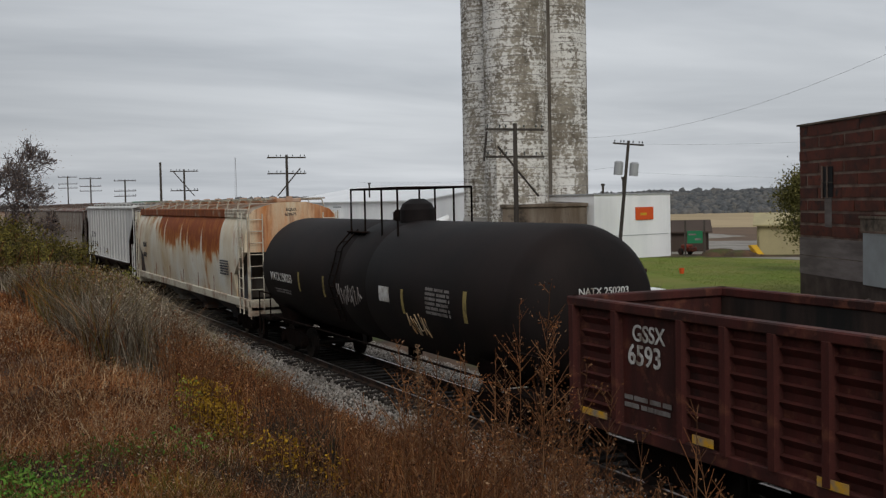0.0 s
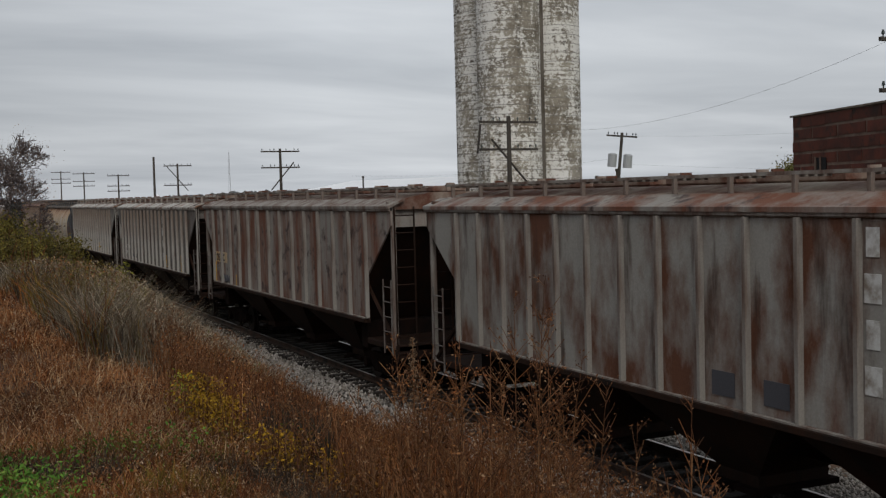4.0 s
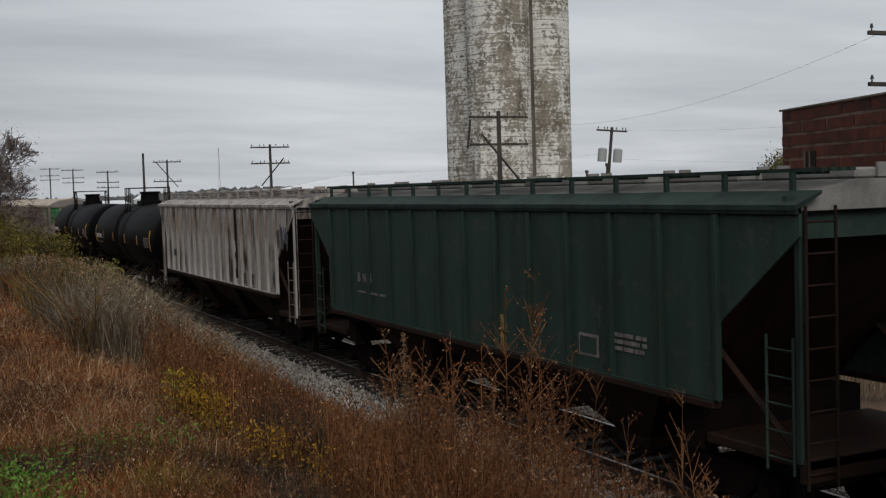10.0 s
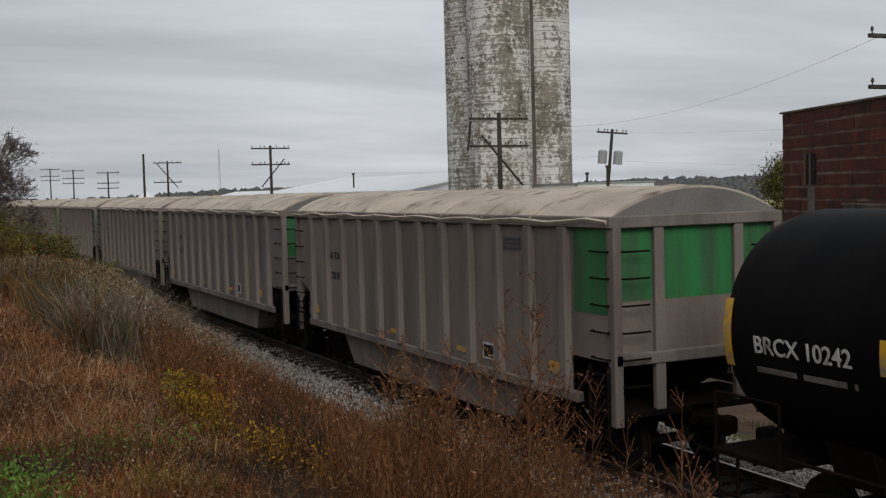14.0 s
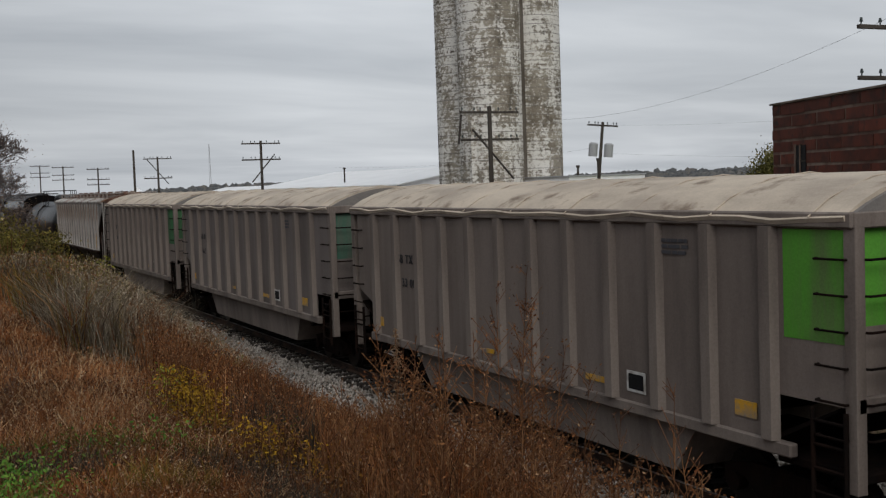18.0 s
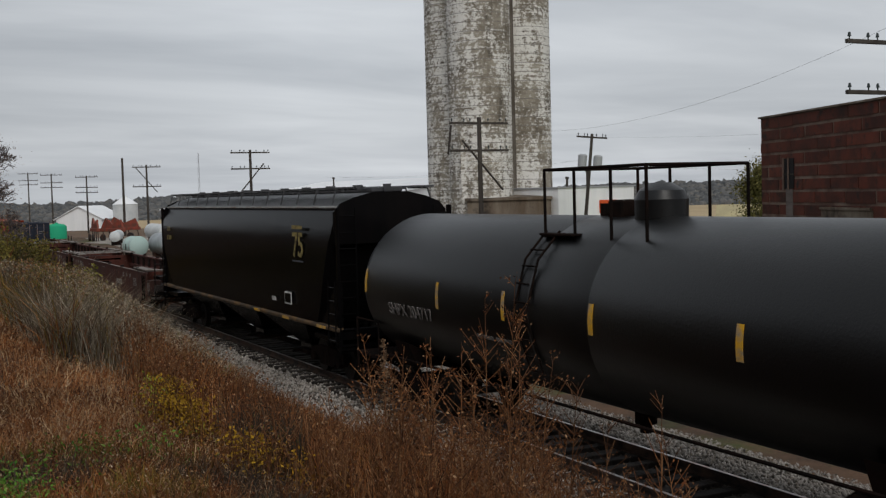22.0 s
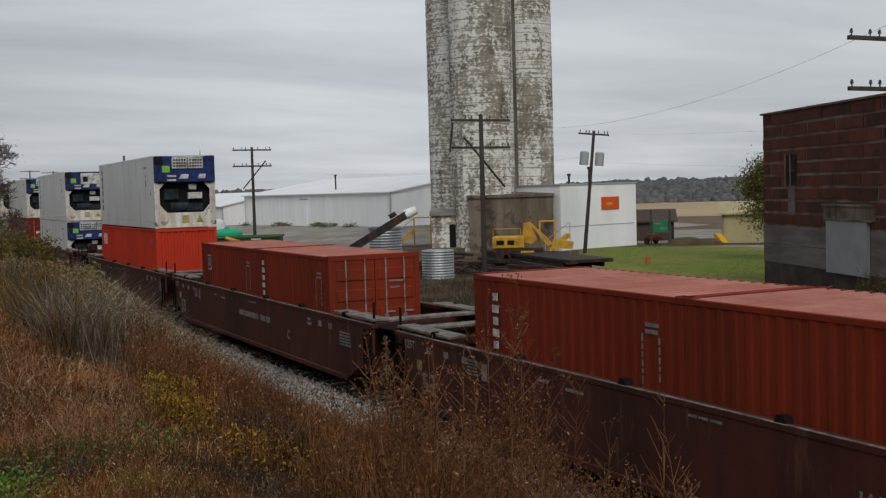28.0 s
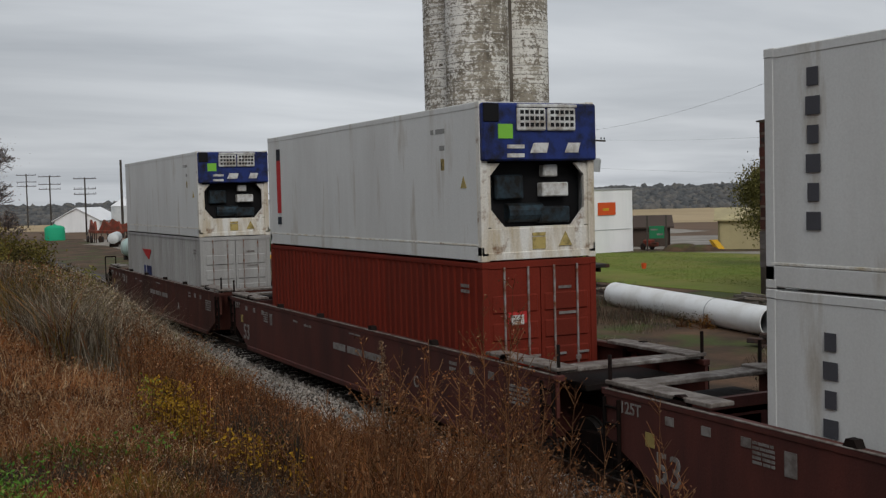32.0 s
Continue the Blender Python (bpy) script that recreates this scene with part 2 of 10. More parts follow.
def side_frame_mesh():
    s = Shape()
    s.prism([(-1.12, 0.36), (-1.12, 0.62), (-0.6, 0.72), (0.6, 0.72), (1.12, 0.62), (1.12, 0.36), (0.95, 0.55), (0.7, 0.50), (0.45, 0.26), (-0.45, 0.26), (-0.7, 0.50), (-0.95, 0.55)], -0.06, 0.06)
    for k in (-1, 1):
        s.cyl((k * 0.89, -0.12, 0.42), (k * 0.89, 0.05, 0.42), 0.13, 12)
    for x in (-0.2, 0, 0.2):
        s.cyl((x, 0, 0.27), (x, 0, 0.60), 0.075, 8)
    return s.mesh("side_frame", M["frame"])


def truck_mesh():
    s = Shape()
    s.box(-0.18, 0.18, -1.05, 1.05, 0.50, 0.74, 0.03)
    s.box(-0.55, 0.55, -0.06, 0.06, 0.35, 0.45)
    s.cyl((0, 0, 0.7), (0, 0, 0.86), 0.2, 12)
    return s.mesh("truck", M["frame"])


WHEELS, SIDE_FRAME, TRUCK = wheelset_mesh(), side_frame_mesh(), truck_mesh()


def truck(car, x, mid):
    t = piece("truck", TRUCK, car, x, 0, 0)
    for k in (-1, 1):
        piece("side_frame", SIDE_FRAME, t, 0, k * 0.98, 0)
        w = piece("wheelset", WHEELS, t, k * 0.89, 0, 0.42)
        TURNERS.append((w, mid + x))
    return t


def coupler(car, x, s):
    c = Shape()
    c.box(x - 0.1 * s, x + 0.45 * s, -0.09, 0.09, 0.80, 0.95, 0.02)
    c.box(x + 0.40 * s, x + 0.66 * s, -0.16, 0.16, 0.74, 1.0, 0.04)
    part("coupler", c, M["frame"], car)
    h = Shape()
    h.rod([(x + 0.1 * s, -0.45, 0.85), (x + 0.3 * s, -0.40, 0.6), (x + 0.55 * s, -0.25, 0.5), (x + 0.7 * s, -0.1, 0.62)], 0.03)
    part("air_hose", h, M["frame"], car)


def ladder(car, pts_a, pts_b, rungs, material, name="ladder", r=0.022):
    """Two stiles and the rungs between them."""
    s = Shape()
    a0, a1, b0, b1 = map(Vector, (*pts_a, *pts_b))
    s.cyl(a0, a1, r * 1.4, 6).cyl(b0, b1, r * 1.4, 6)
    for i in range(rungs):
        k = (i + 0.5) / rungs
        s.cyl(a0.lerp(a1, k), b0.lerp(b1, k), r, 6)
    return part(name, s, material, car)


def car_base(name, label, rear, front, category="freight car", group="cars of the freight train"):
    mid = (rear + front) / 2
    car = thing(name, label, category, group)
    MOVERS.append((car, mid))
    return car, (front - rear) / 2, mid


# ---- covered hoppers with ribbed sides ----
def ribbed_hopper(label, rear, front, paint, rib_paint, roof_paint, dark, ribs=15, top=4.2, seed=0, marks=(), first_rib=None, rise=0.30, eave_paint=None, deep=0.085, shield=None):
    car, h, mid = car_base("covered_hopper", label, rear, front)
    z0, W = 1.62, 1.56
    outline = [(-h, top), (h, top), (h, 3.80), (h - 1.5, 2.62), (h - 1.5, z0), (-h + 1.5, z0), (-h + 1.5, 2.62), (-h, 3.80)]
    for k in (-1, 1):
        side = part("side_panel", Shape().prism(outline, k * (W - 0.04), k * W), paint, car)
        part("top_chord", Shape().box(-h, h, k * (W - 0.05), k * (W + 0.05), top - 0.10, top + 0.03, 0.015), rib_paint, car)
        part("side_sill", Shape().box(-h + 1.5, h - 1.5, k * (W - 0.06), k * (W + 0.10), z0 - 0.08, z0 + 0.02, 0.015), dark, car)
        part("sill_lip", Shape().box(-h + 1.5, h - 1.5, k * (W + 0.02), k * (W + 0.09), z0 + 0.022, z0 + 0.045), rib_paint, car)
        full = Shape().prism([(-0.036, 0), (-0.03, deep), (0.03, deep), (0.036, 0)], 0, top - 0.15 - z0, "xy")
        full.v = [(x, k * y, z) for x, y, z in full.v]
        full = full.mesh("rib", rib_paint)
        for i in range(ribs):
            x = -h + 1.45 + (2 * h - 2.9) * i / (ribs - 1) if first_rib is None else -h + first_rib + 0.955 * i
            piece("rib", full, car, x, k * W, z0 + 0.046)
    # slope sheets, end walls, end frames
    for s in (-1, 1):
        # slope sheets and bays take a near-black colour that holds their shade
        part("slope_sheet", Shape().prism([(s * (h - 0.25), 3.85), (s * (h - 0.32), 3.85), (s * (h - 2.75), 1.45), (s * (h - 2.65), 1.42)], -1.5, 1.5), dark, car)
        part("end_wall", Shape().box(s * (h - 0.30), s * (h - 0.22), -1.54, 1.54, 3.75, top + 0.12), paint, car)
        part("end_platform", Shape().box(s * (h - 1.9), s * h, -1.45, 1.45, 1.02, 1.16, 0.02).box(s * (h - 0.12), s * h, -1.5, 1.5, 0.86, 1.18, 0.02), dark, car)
        for k in (-1, 1):
            part("corner_post", Shape().box(s * (h - 0.14), s * (h - 0.04), k * 1.42, k * 1.52, 1.1, top - 0.05, 0.01), rib_paint, car)
            part("brace", Shape().cyl((s * (h - 0.1), k * 1.45, 1.15), (s * (h - 1.75), k * 1.45, 2.4), 0.045, 6), dark, car)
            ladder(car, ((s * (h - 0.62), k * 1.53, 0.95), (s * (h - 0.62), k * 1.53, 2.6)), ((s * (h - 0.16), k * 1.53, 0.95), (s * (h - 0.16), k * 1.53, 2.6)), 5, rib_paint if rib_paint in (paint, M["green_rib"]) else M["ladder_grey"], r=0.014)
            ladder(car, ((s * (h + 0.02), k * 1.48, 0.8), (s * (h + 0.02), k * 1.48, top)), ((s * (h + 0.02), k * 1.02, 0.8), (s * (h + 0.02), k * 1.02, top)), 9, dark, r=0.015)
        coupler(car, s * h, s)
        truck(car, s * (h - 2.1), mid)
    for s in (-1, 1):
        part("bolster", Shape().box(s * (h - 2.4), s * (h - 2.0), -1.4, 1.4, 0.9, 1.5), M["frame"], car)
    part("centre_sill", Shape().box(-h, h, -0.2, 0.2, 0.82, 1.12), M["frame"], car)
    span = (2 * h - 5.6) / 3
    for i in range(3):
        c = (i - 1) * span
        hw = span / 2 - 0.02
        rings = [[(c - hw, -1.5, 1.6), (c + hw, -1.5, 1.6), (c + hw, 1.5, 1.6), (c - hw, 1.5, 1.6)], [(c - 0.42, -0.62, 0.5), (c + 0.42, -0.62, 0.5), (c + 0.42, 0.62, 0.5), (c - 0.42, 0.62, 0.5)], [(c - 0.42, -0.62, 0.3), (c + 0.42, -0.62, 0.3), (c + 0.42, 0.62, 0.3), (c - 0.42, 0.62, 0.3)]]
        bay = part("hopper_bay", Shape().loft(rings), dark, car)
        part("outlet_gate", Shape().box(c - 0.5, c + 0.5, -0.75, 0.75, 0.26, 0.34).cyl((c, -1.0, 0.32), (c, 1.0, 0.32), 0.04, 8), M["frame"], bay)
    roof_on(car, h, top, roof_paint, rib_paint, W, rise)
    e = rise / 0.30
    for k in (-1, 1):
        if shield:
            part("end_shield", Shape().box(h - 1.52, h - 0.06, k * (W - 0.09), k * (W - 0.05), 1.16, 2.55), shield, car, "grey plate closing the end frame")
        part("roof_eave", Shape().prism([(k * (W + 0.07), top - 0.045), (k * (W + 0.07), top + 0.02), (k * (W - 0.34), top + 0.03 + 0.15 * e), (k * (W - 0.34), top + 0.01 + 0.13 * e)], -h - 0.02, h + 0.02, "yz"), eave_paint or rib_paint, car, "paler sloping roof eave")
    for m in marks:
        m(car, h)
    return car


def roof_on(car, h, top, roof_paint, rib_paint, W, rise=0.30, thin=False):
    prof = [(-W, top + 0.02), (-W * 0.72, top + rise * 0.62), (-W * 0.35, top + rise), (W * 0.35, top + rise), (W * 0.72, top + rise * 0.62), (W, top + 0.02), (W, top - 0.06), (-W, top - 0.06)]
    part("roof", Shape().prism(prof, -h + 0.1, h - 0.1, "yz"), roof_paint, car)
    z = top + rise + 0.10
    for k in (-1, 1):
        s = Shape()
        for j in range(4):
            s.box(-h + 0.05, h - 0.05, k * (0.62 + 0.15 * j), k * (0.71 + 0.15 * j), z, z + 0.045)
        board = part("running_board", s, rib_paint, car)
        leg = Shape().box(-0.025, 0.025, -0.30, 0.30, -0.03, 0).box(-0.03, 0.03, 0.24, 0.30, -0.32, 0).mesh("bracket", rib_paint)
        if thin:
            leg = Shape().rod([(0, -0.25, -0.01), (0, 0.28, -0.01), (0.05, 0.36, -0.36)], 0.02, 5).mesh("bracket", rib_paint)
        n = 14
        for i in range(n):
            piece("bracket", leg, board, -h + 0.5 + (2 * h - 1.0) * i / (n - 1), k * 0.92, z, 0 if k > 0 else math.pi)
    hatch = Shape().box(-0.85, 0.85, -0.42, 0.42, 0, 0.14, 0.03).box(-0.9, -0.86, -0.1, 0.1, 0.02, 0.2).box(0.86, 0.9, -0.1, 0.1, 0.02, 0.2).mesh("hatch", roof_paint)
    n = int(2 * h / 1.95)
    for i in range(n):
        piece("hatch", hatch, car, -h + 1.1 + (2 * h - 2.2) * i / (n - 1), 0, top + rise)


# ---- covered hoppers with smooth bulging sides ----
def round_hopper(label, rear, front, paint, sill_paint, roof_paint, dark, bulge=0.12, top=4.15, cut=2.1, plate=None, seed=0, marks=(), bays=3, ladder_paint=None, end_panel=None, body=1.46, head=None, inset=(0.35, 0.35), chin=None, eave=None, board=None, sill=(1.12, 1.40), step_paint=None):
    ladder_paint = ladder_paint or dark
    car, h, mid = car_base("covered_hopper", label, rear, front)
    zs, W = 1.38, 1.46
    over_end = 0.28 if chin else 0.0
    prof = []
    n = 16
    for i in range(n + 1):
        u = i / n
        z = zs + (top - zs) * u
        y = body + bulge * math.sin(math.pi * min(1.0, u * 1.02)) - 0.20 * max(0, u - 0.72) ** 2 / 0.0784
        prof.append((y, z))

    def low(x):
        d = h - 0.35 - abs(x)
        if chin:
            return zs if d > chin[0] else chin[1] - (chin[1] - chin[2]) * max(d, 0) / chin[0]
        return zs if d > cut else zs + (3.6 - zs) * (1 - max(d, 0) / cut) ** 1.35

    xs = [-h + inset[0] + (2 * h - inset[0] - inset[1]) * t for t in (0, 0.004, 0.012, 0.025, 0.045, 0.07, 0.1, 0.13, 0.2, 0.35, 0.5, 0.65, 0.8, 0.87, 0.9, 0.93, 0.955, 0.975, 0.988, 0.996, 1)]
    if chin:
        xs = sorted(xs + [s * (h - 0.35 - chin[0] - o) for s in (-1, 1) for o in (-0.005, 0.015)])
    rings = []
    for x in xs:
        zl = low(x)
        ring = []
        for y, z in prof:
            zz = zl + (z - zs) / (top - zs) * (top - zl)
            yy = float(np.interp(zz, [p[1] for p in prof], [p[0] for p in prof]))
            ring.append((x, -yy, zz))
        ring = ring + [(x, -p[1], p[2]) for p in ring[::-1]]
        rings.append(ring)
    part("body", Shape().loft(rings), paint, car, smooth=True)
    if head:
        for s in (-1, 1):
            ring = [(-y, z) for y, z in prof] + [(y, z) for y, z in prof[::-1]]
            e = h - inset[1] if s > 0 else -h + inset[0]
            part("end_head", Shape().prism(ring, e + s * 0.005, e + s * 0.05, "yz"), head, car, "slate grey end head")
    for k in (-1, 1):
        part("side_sill", Shape().box(-h, h, k * (W - 0.10), k * (W + 0.06), sill[0], sill[1], 0.03), sill_paint, car)
        if plate:
            part("top_plate", Shape().box(-h + 0.3, h - 3.3, k * 1.30, k * 1.40, top - 0.14, top + 0.16, 0.03), plate, car)
            part("top_plate", Shape().box(h - 3.3, h - 0.3, k * 1.30, k * 1.395, top - 0.14, top - 0.06, 0.02).box(h - 3.3, h - 0.3, k * 1.30, k * 1.395, top - 0.03, top + 0.05, 0.02).box(h - 3.3, h - 0.3, k * 1.30, k * 1.385, top - 0.14, top + 0.16, 0.03), sill_paint, car)
        part("brake_rod", Shape().cyl((-h + 2, k * 0.7, 0.95), (h - 2, k * 0.7, 0.95), 0.03, 6), M["frame"], car)
    for s in (-1, 1):
        if not head:
            zt = chin[1] + 0.05 if chin else 3.62
            if chin:
                part("slope_sheet", Shape().prism([(s * (h - 0.33), 2.90), (s * (h - 1.5), 2.09), (s * (h - 1.5), 1.35), (s * (h - 1.54), 1.35), (s * (h - 1.54), 2.12), (s * (h - 0.37), 2.93)], -1.43, 1.43), M["shield"], car)
            part("slope_sheet", Shape().prism([(s * (h - 0.36), zt), (s * (h - 0.42), zt), (s * (h - 2.7), 1.3), (s * (h - 2.6), 1.28)], -1.42, 1.42), dark, car)
        zl = 3.75 if head else (chin[1] if chin else 3.35)
        part("end_wall", Shape().prism([(-1.46, zl), (1.46, zl), (1.46, top - 0.1), (1.28, top + 0.1), (0.92, top + 0.24), (0.45, top + 0.35), (-0.45, top + 0.35), (-0.92, top + 0.24), (-1.28, top + 0.1), (-1.46, top - 0.1)], s * (h - 0.29 + over_end), s * (h - 0.24 + over_end), "yz"), end_panel or head or paint, car)
        part("end_platform", Shape().box(s * (h - 1.9), s * h, -1.42, 1.42, 1.02, 1.16, 0.02).box(s * (h - 0.12), s * h, -1.5, 1.5, 0.86, 1.40, 0.02), step_paint or sill_paint, car)
        for k in (-1, 1):
            part("corner_post", Shape().box(s * (h - 0.12), s * (h - 0.03), k * 1.40, k * 1.48, 1.1, top, 0.01), ladder_paint, car)
            if not head:
                part("end_gusset", Shape().prism([(s * (h - 0.05), 1.3), (s * (h - 0.05), 2.5), (s * (h - 0.5), 2.3), (s * (h - 1.6), 1.3)], k * 1.36, k * 1.40), dark, car)
            yl, zl2, nr = (1.62, 4.2, 10) if chin else (1.52, 2.5, 5)
            ladder(car, ((s * (h - 0.60), k * yl, 0.95), (s * (h - 0.60), k * yl, zl2)), ((s * (h - 0.14), k * yl, 0.95), (s * (h - 0.14), k * yl, zl2)), nr, ladder_paint, r=0.018 if chin else 0.014)
            ladder(car, ((s * (h + 0.02 + over_end * 0.4), k * 1.46, 0.8), (s * (h + 0.02 + over_end * 0.4), k * 1.46, top)), ((s * (h + 0.02 + over_end * 0.4), k * 1.02, 0.8), (s * (h + 0.02 + over_end * 0.4), k * 1.02, top)), 9, ladder_paint, r=0.015)
        coupler(car, s * h, s)
        truck(car, s * (h - 2.1), mid)
    part("centre_sill", Shape().box(-h, h, -0.2, 0.2, 0.82, 1.12), M["frame"], car)
    span = (2 * h - 5.4) / bays
    for i in range(bays):
        c = (i - (bays - 1) / 2) * span
        hw = span / 2 - 0.02
        rings = [[(c - hw, -1.38, 1.36), (c + hw, -1.38, 1.36), (c + hw, 1.38, 1.36), (c - hw, 1.38, 1.36)], [(c - 0.42, -0.62, 0.5), (c + 0.42, -0.62, 0.5), (c + 0.42, 0.62, 0.5), (c - 0.42, 0.62, 0.5)], [(c - 0.42, -0.62, 0.3), (c + 0.42, -0.62, 0.3), (c + 0.42, 0.62, 0.3), (c - 0.42, 0.62, 0.3)]]
        bay = part("hopper_bay", Shape().loft(rings), dark, car)
        part("outlet_gate", Shape().box(c - 0.5, c + 0.5, -0.75, 0.75, 0.26, 0.34).cyl((c, -1.0, 0.32), (c, 1.0, 0.32), 0.04, 8), M["frame"], bay)
    roof_on(car, h - 0.2 + over_end * 0.7, top, roof_paint, board or sill_paint, 1.28, 0.34, True)
    if eave:
        for k in (-1, 1):
            part("roof_seam", Shape().box(-h + 0.35, h - 0.35, k * 1.29, k * 1.345, top - 0.01, top + 0.035, 0.01), eave, car, "bright seam along the eave")
    for m in marks:
        m(car, h)
    return car


# ---- tank cars ----
def tank_car(label, rear, front, paint, radius=1.5, zc=2.58, seed=0, rail_span=1.55, rail_mid=0.0, dome=0.42, marks=(), housing=False):
    car, h, mid = car_base("tank_car", label, rear, front)
    th = h + 0.15 if housing else h - 0.25
    rings, n = [], 44
    prof = [(-th, 0.02), (-th + 0.03, 0.35), (-th + 0.12, 0.62), (-th + 0.28, 0.83), (-th + 0.5, 0.95), (-th + 0.78, 1.0)]
    xs = prof + [(-0.9, 1.0), (-0.88, 0.996), (-0.86, 1.0), (0.86, 1.0), (0.88, 0.996), (0.9, 1.0)] + [(-x, r) for x, r in prof[::-1]]
    for x, r in xs:
        rings.append([(x, radius * r * math.sin(2 * math.pi * i / n), zc + radius * r * math.cos(2 * math.pi * i / n)) for i in range(n)])
    part("tank", Shape().loft(rings), paint, car, smooth=True)
    top = zc + radius
    dx = rail_mid + 0.5
    d = Shape().cyl((dx, 0, top - 0.1), (dx, 0, top + 0.26), dome, 20).cyl((dx, 0, top + 0.26), (dx, 0, top + 0.40), dome, 20, dome * 0.85).cyl((dx, 0, top + 0.40), (dx, 0, top + 0.52), dome * 0.85, 20, dome * 0.4)
    if housing:
        d = Shape().box(dx - 0.62, dx + 0.62, -0.5, 0.5, top - 0.12, top + 0.16, 0.03).cyl((dx + 0.1, 0, top + 0.1), (dx + 0.1, 0, top + 0.5), 0.46, 20, 0.42).cyl((dx + 0.1, 0, top + 0.5), (dx + 0.1, 0, top + 0.60), 0.48, 20)
    part("dome", d, paint, car, smooth=True)
    part("valve_box", Shape().box(-0.45, -0.05, -0.22, 0.22, top - 0.06, top + 0.26, 0.03), M["frame"], car)
    part("vent_pipe", Shape().cyl((-0.8, 0, top - 0.05), (-0.8, 0, top + 0.2), 0.1, 10), M["frame"], car)
    zr, w = top + 0.78, 0.95
    r = rail_span
    for k in (-1, 1):
        rail = part("top_rail", Shape().rod([(rail_mid - r, 0, zr), (rail_mid - r, k * w, zr), (rail_mid + r, k * w, zr), (rail_mid + r, 0, zr)], 0.026), M["frame"], car)
        for x in (-r, -r * 0.36, r * 0.36, r):
            part("rail_post", Shape().cyl((rail_mid + x, k * w, top - 0.42), (rail_mid + x, k * w, zr), 0.026, 6), M["frame"], rail)
        part("walkway", Shape().box(rail_mid - r, rail_mid - r * 0.3, k * 0.72, k * 1.08, top - 0.30, top - 0.26, 0.01), M["frame"], car)
    for k in (-1, 1):
        pts = [(radius + 0.08) * math.sin(a) for a in (2.2, 1.57, 1.0, 0.62)]
        za = [zc + (radius + 0.08) * math.cos(a) for a in (2.2, 1.57, 1.0, 0.62)]
        lad = Shape()
        for x in (rail_mid - r + 0.05, rail_mid - r + 0.45):
            lad.rod([(x, k * y, z) for y, z in zip(pts, za)], 0.02)
        for i in range(9):
            a = 2.2 - 1.5 * i / 8
            lad.cyl((rail_mid - r + 0.05, k * (radius + 0.08) * math.sin(a), zc + (radius + 0.08) * math.cos(a)), (rail_mid - r + 0.45, k * (radius + 0.08) * math.sin(a), zc + (radius + 0.08) * math.cos(a)), 0.016, 6)
        part("ladder", lad, M["frame"], car)
    for s_ in (-1, 1):
        x = s_ * (h - 2.3)
        part("saddle", Shape().prism([(-1.35, 1.45), (-1.15, 0.92), (1.15, 0.92), (1.35, 1.45), (0.8, 1.18), (0, 1.06), (-0.8, 1.18)], x - 0.35, x + 0.35, "yz"), M["frame"], car)
        part("stub_sill", Shape().box(s_ * (h - 3.6), s_ * h, -0.22, 0.22, 0.78, 1.12, 0.02).box(s_ * (h - 1.3), s_ * h, -1.42, 1.42, 0.94, 1.02, 0.01), M["frame"], car)
        for k in (-1, 1):
            part("handrail", Shape().rod([(s_ * (h - 1.25), k * 1.4, 1.0), (s_ * (h - 1.25), k * 1.4, 1.75), (s_ * (h - 0.05), k * 1.4, 1.75), (s_ * (h - 0.05), k * 1.4, 1.0)], 0.025), M["frame"], car)
            part("stirrup_step", Shape().rod([(s_ * (h - 0.5), k * 1.42, 0.95), (s_ * (h - 0.5), k * 1.42, 0.45), (s_ * (h - 0.1), k * 1.42, 0.45), (s_ * (h - 0.1), k * 1.42, 0.95)], 0.025), M["frame"], car)
        coupler(car, s_ * h, s_)
        truck(car, s_ * (h - 2.3), mid)
    for k in (-1, 1):
        part("side_handrail", Shape().cyl((-h + 1.3, k * 1.38, 1.1), (h - 1.3, k * 1.38, 1.1), 0.028, 6), M["frame"], car)
    part("outlet_valve", Shape().cyl((0.2, 0, 0.7), (0.2, 0, 1.1), 0.18, 12).cyl((0.2, 0, 0.55), (0.2, 0, 0.7), 0.1, 10), M["frame"], car)
    for m in marks:
        m(car, h)
    return car


def tank_patch(x0, x1, a0, a1, radius, zc, lift=0.006, steps=8):
    """A painted band bent round a tank's near side, between two angles from the top."""
    rings = []
    for i in range(steps + 1):
        a = a0 + (a1 - a0) * i / steps
        rings.append([(x, -(radius + q) * math.sin(a), zc + (radius + q) * math.cos(a)) for x, q in ((x0, lift), (x1, lift), (x1, 0.0), (x0, 0.0))])
    return Shape().loft(rings)


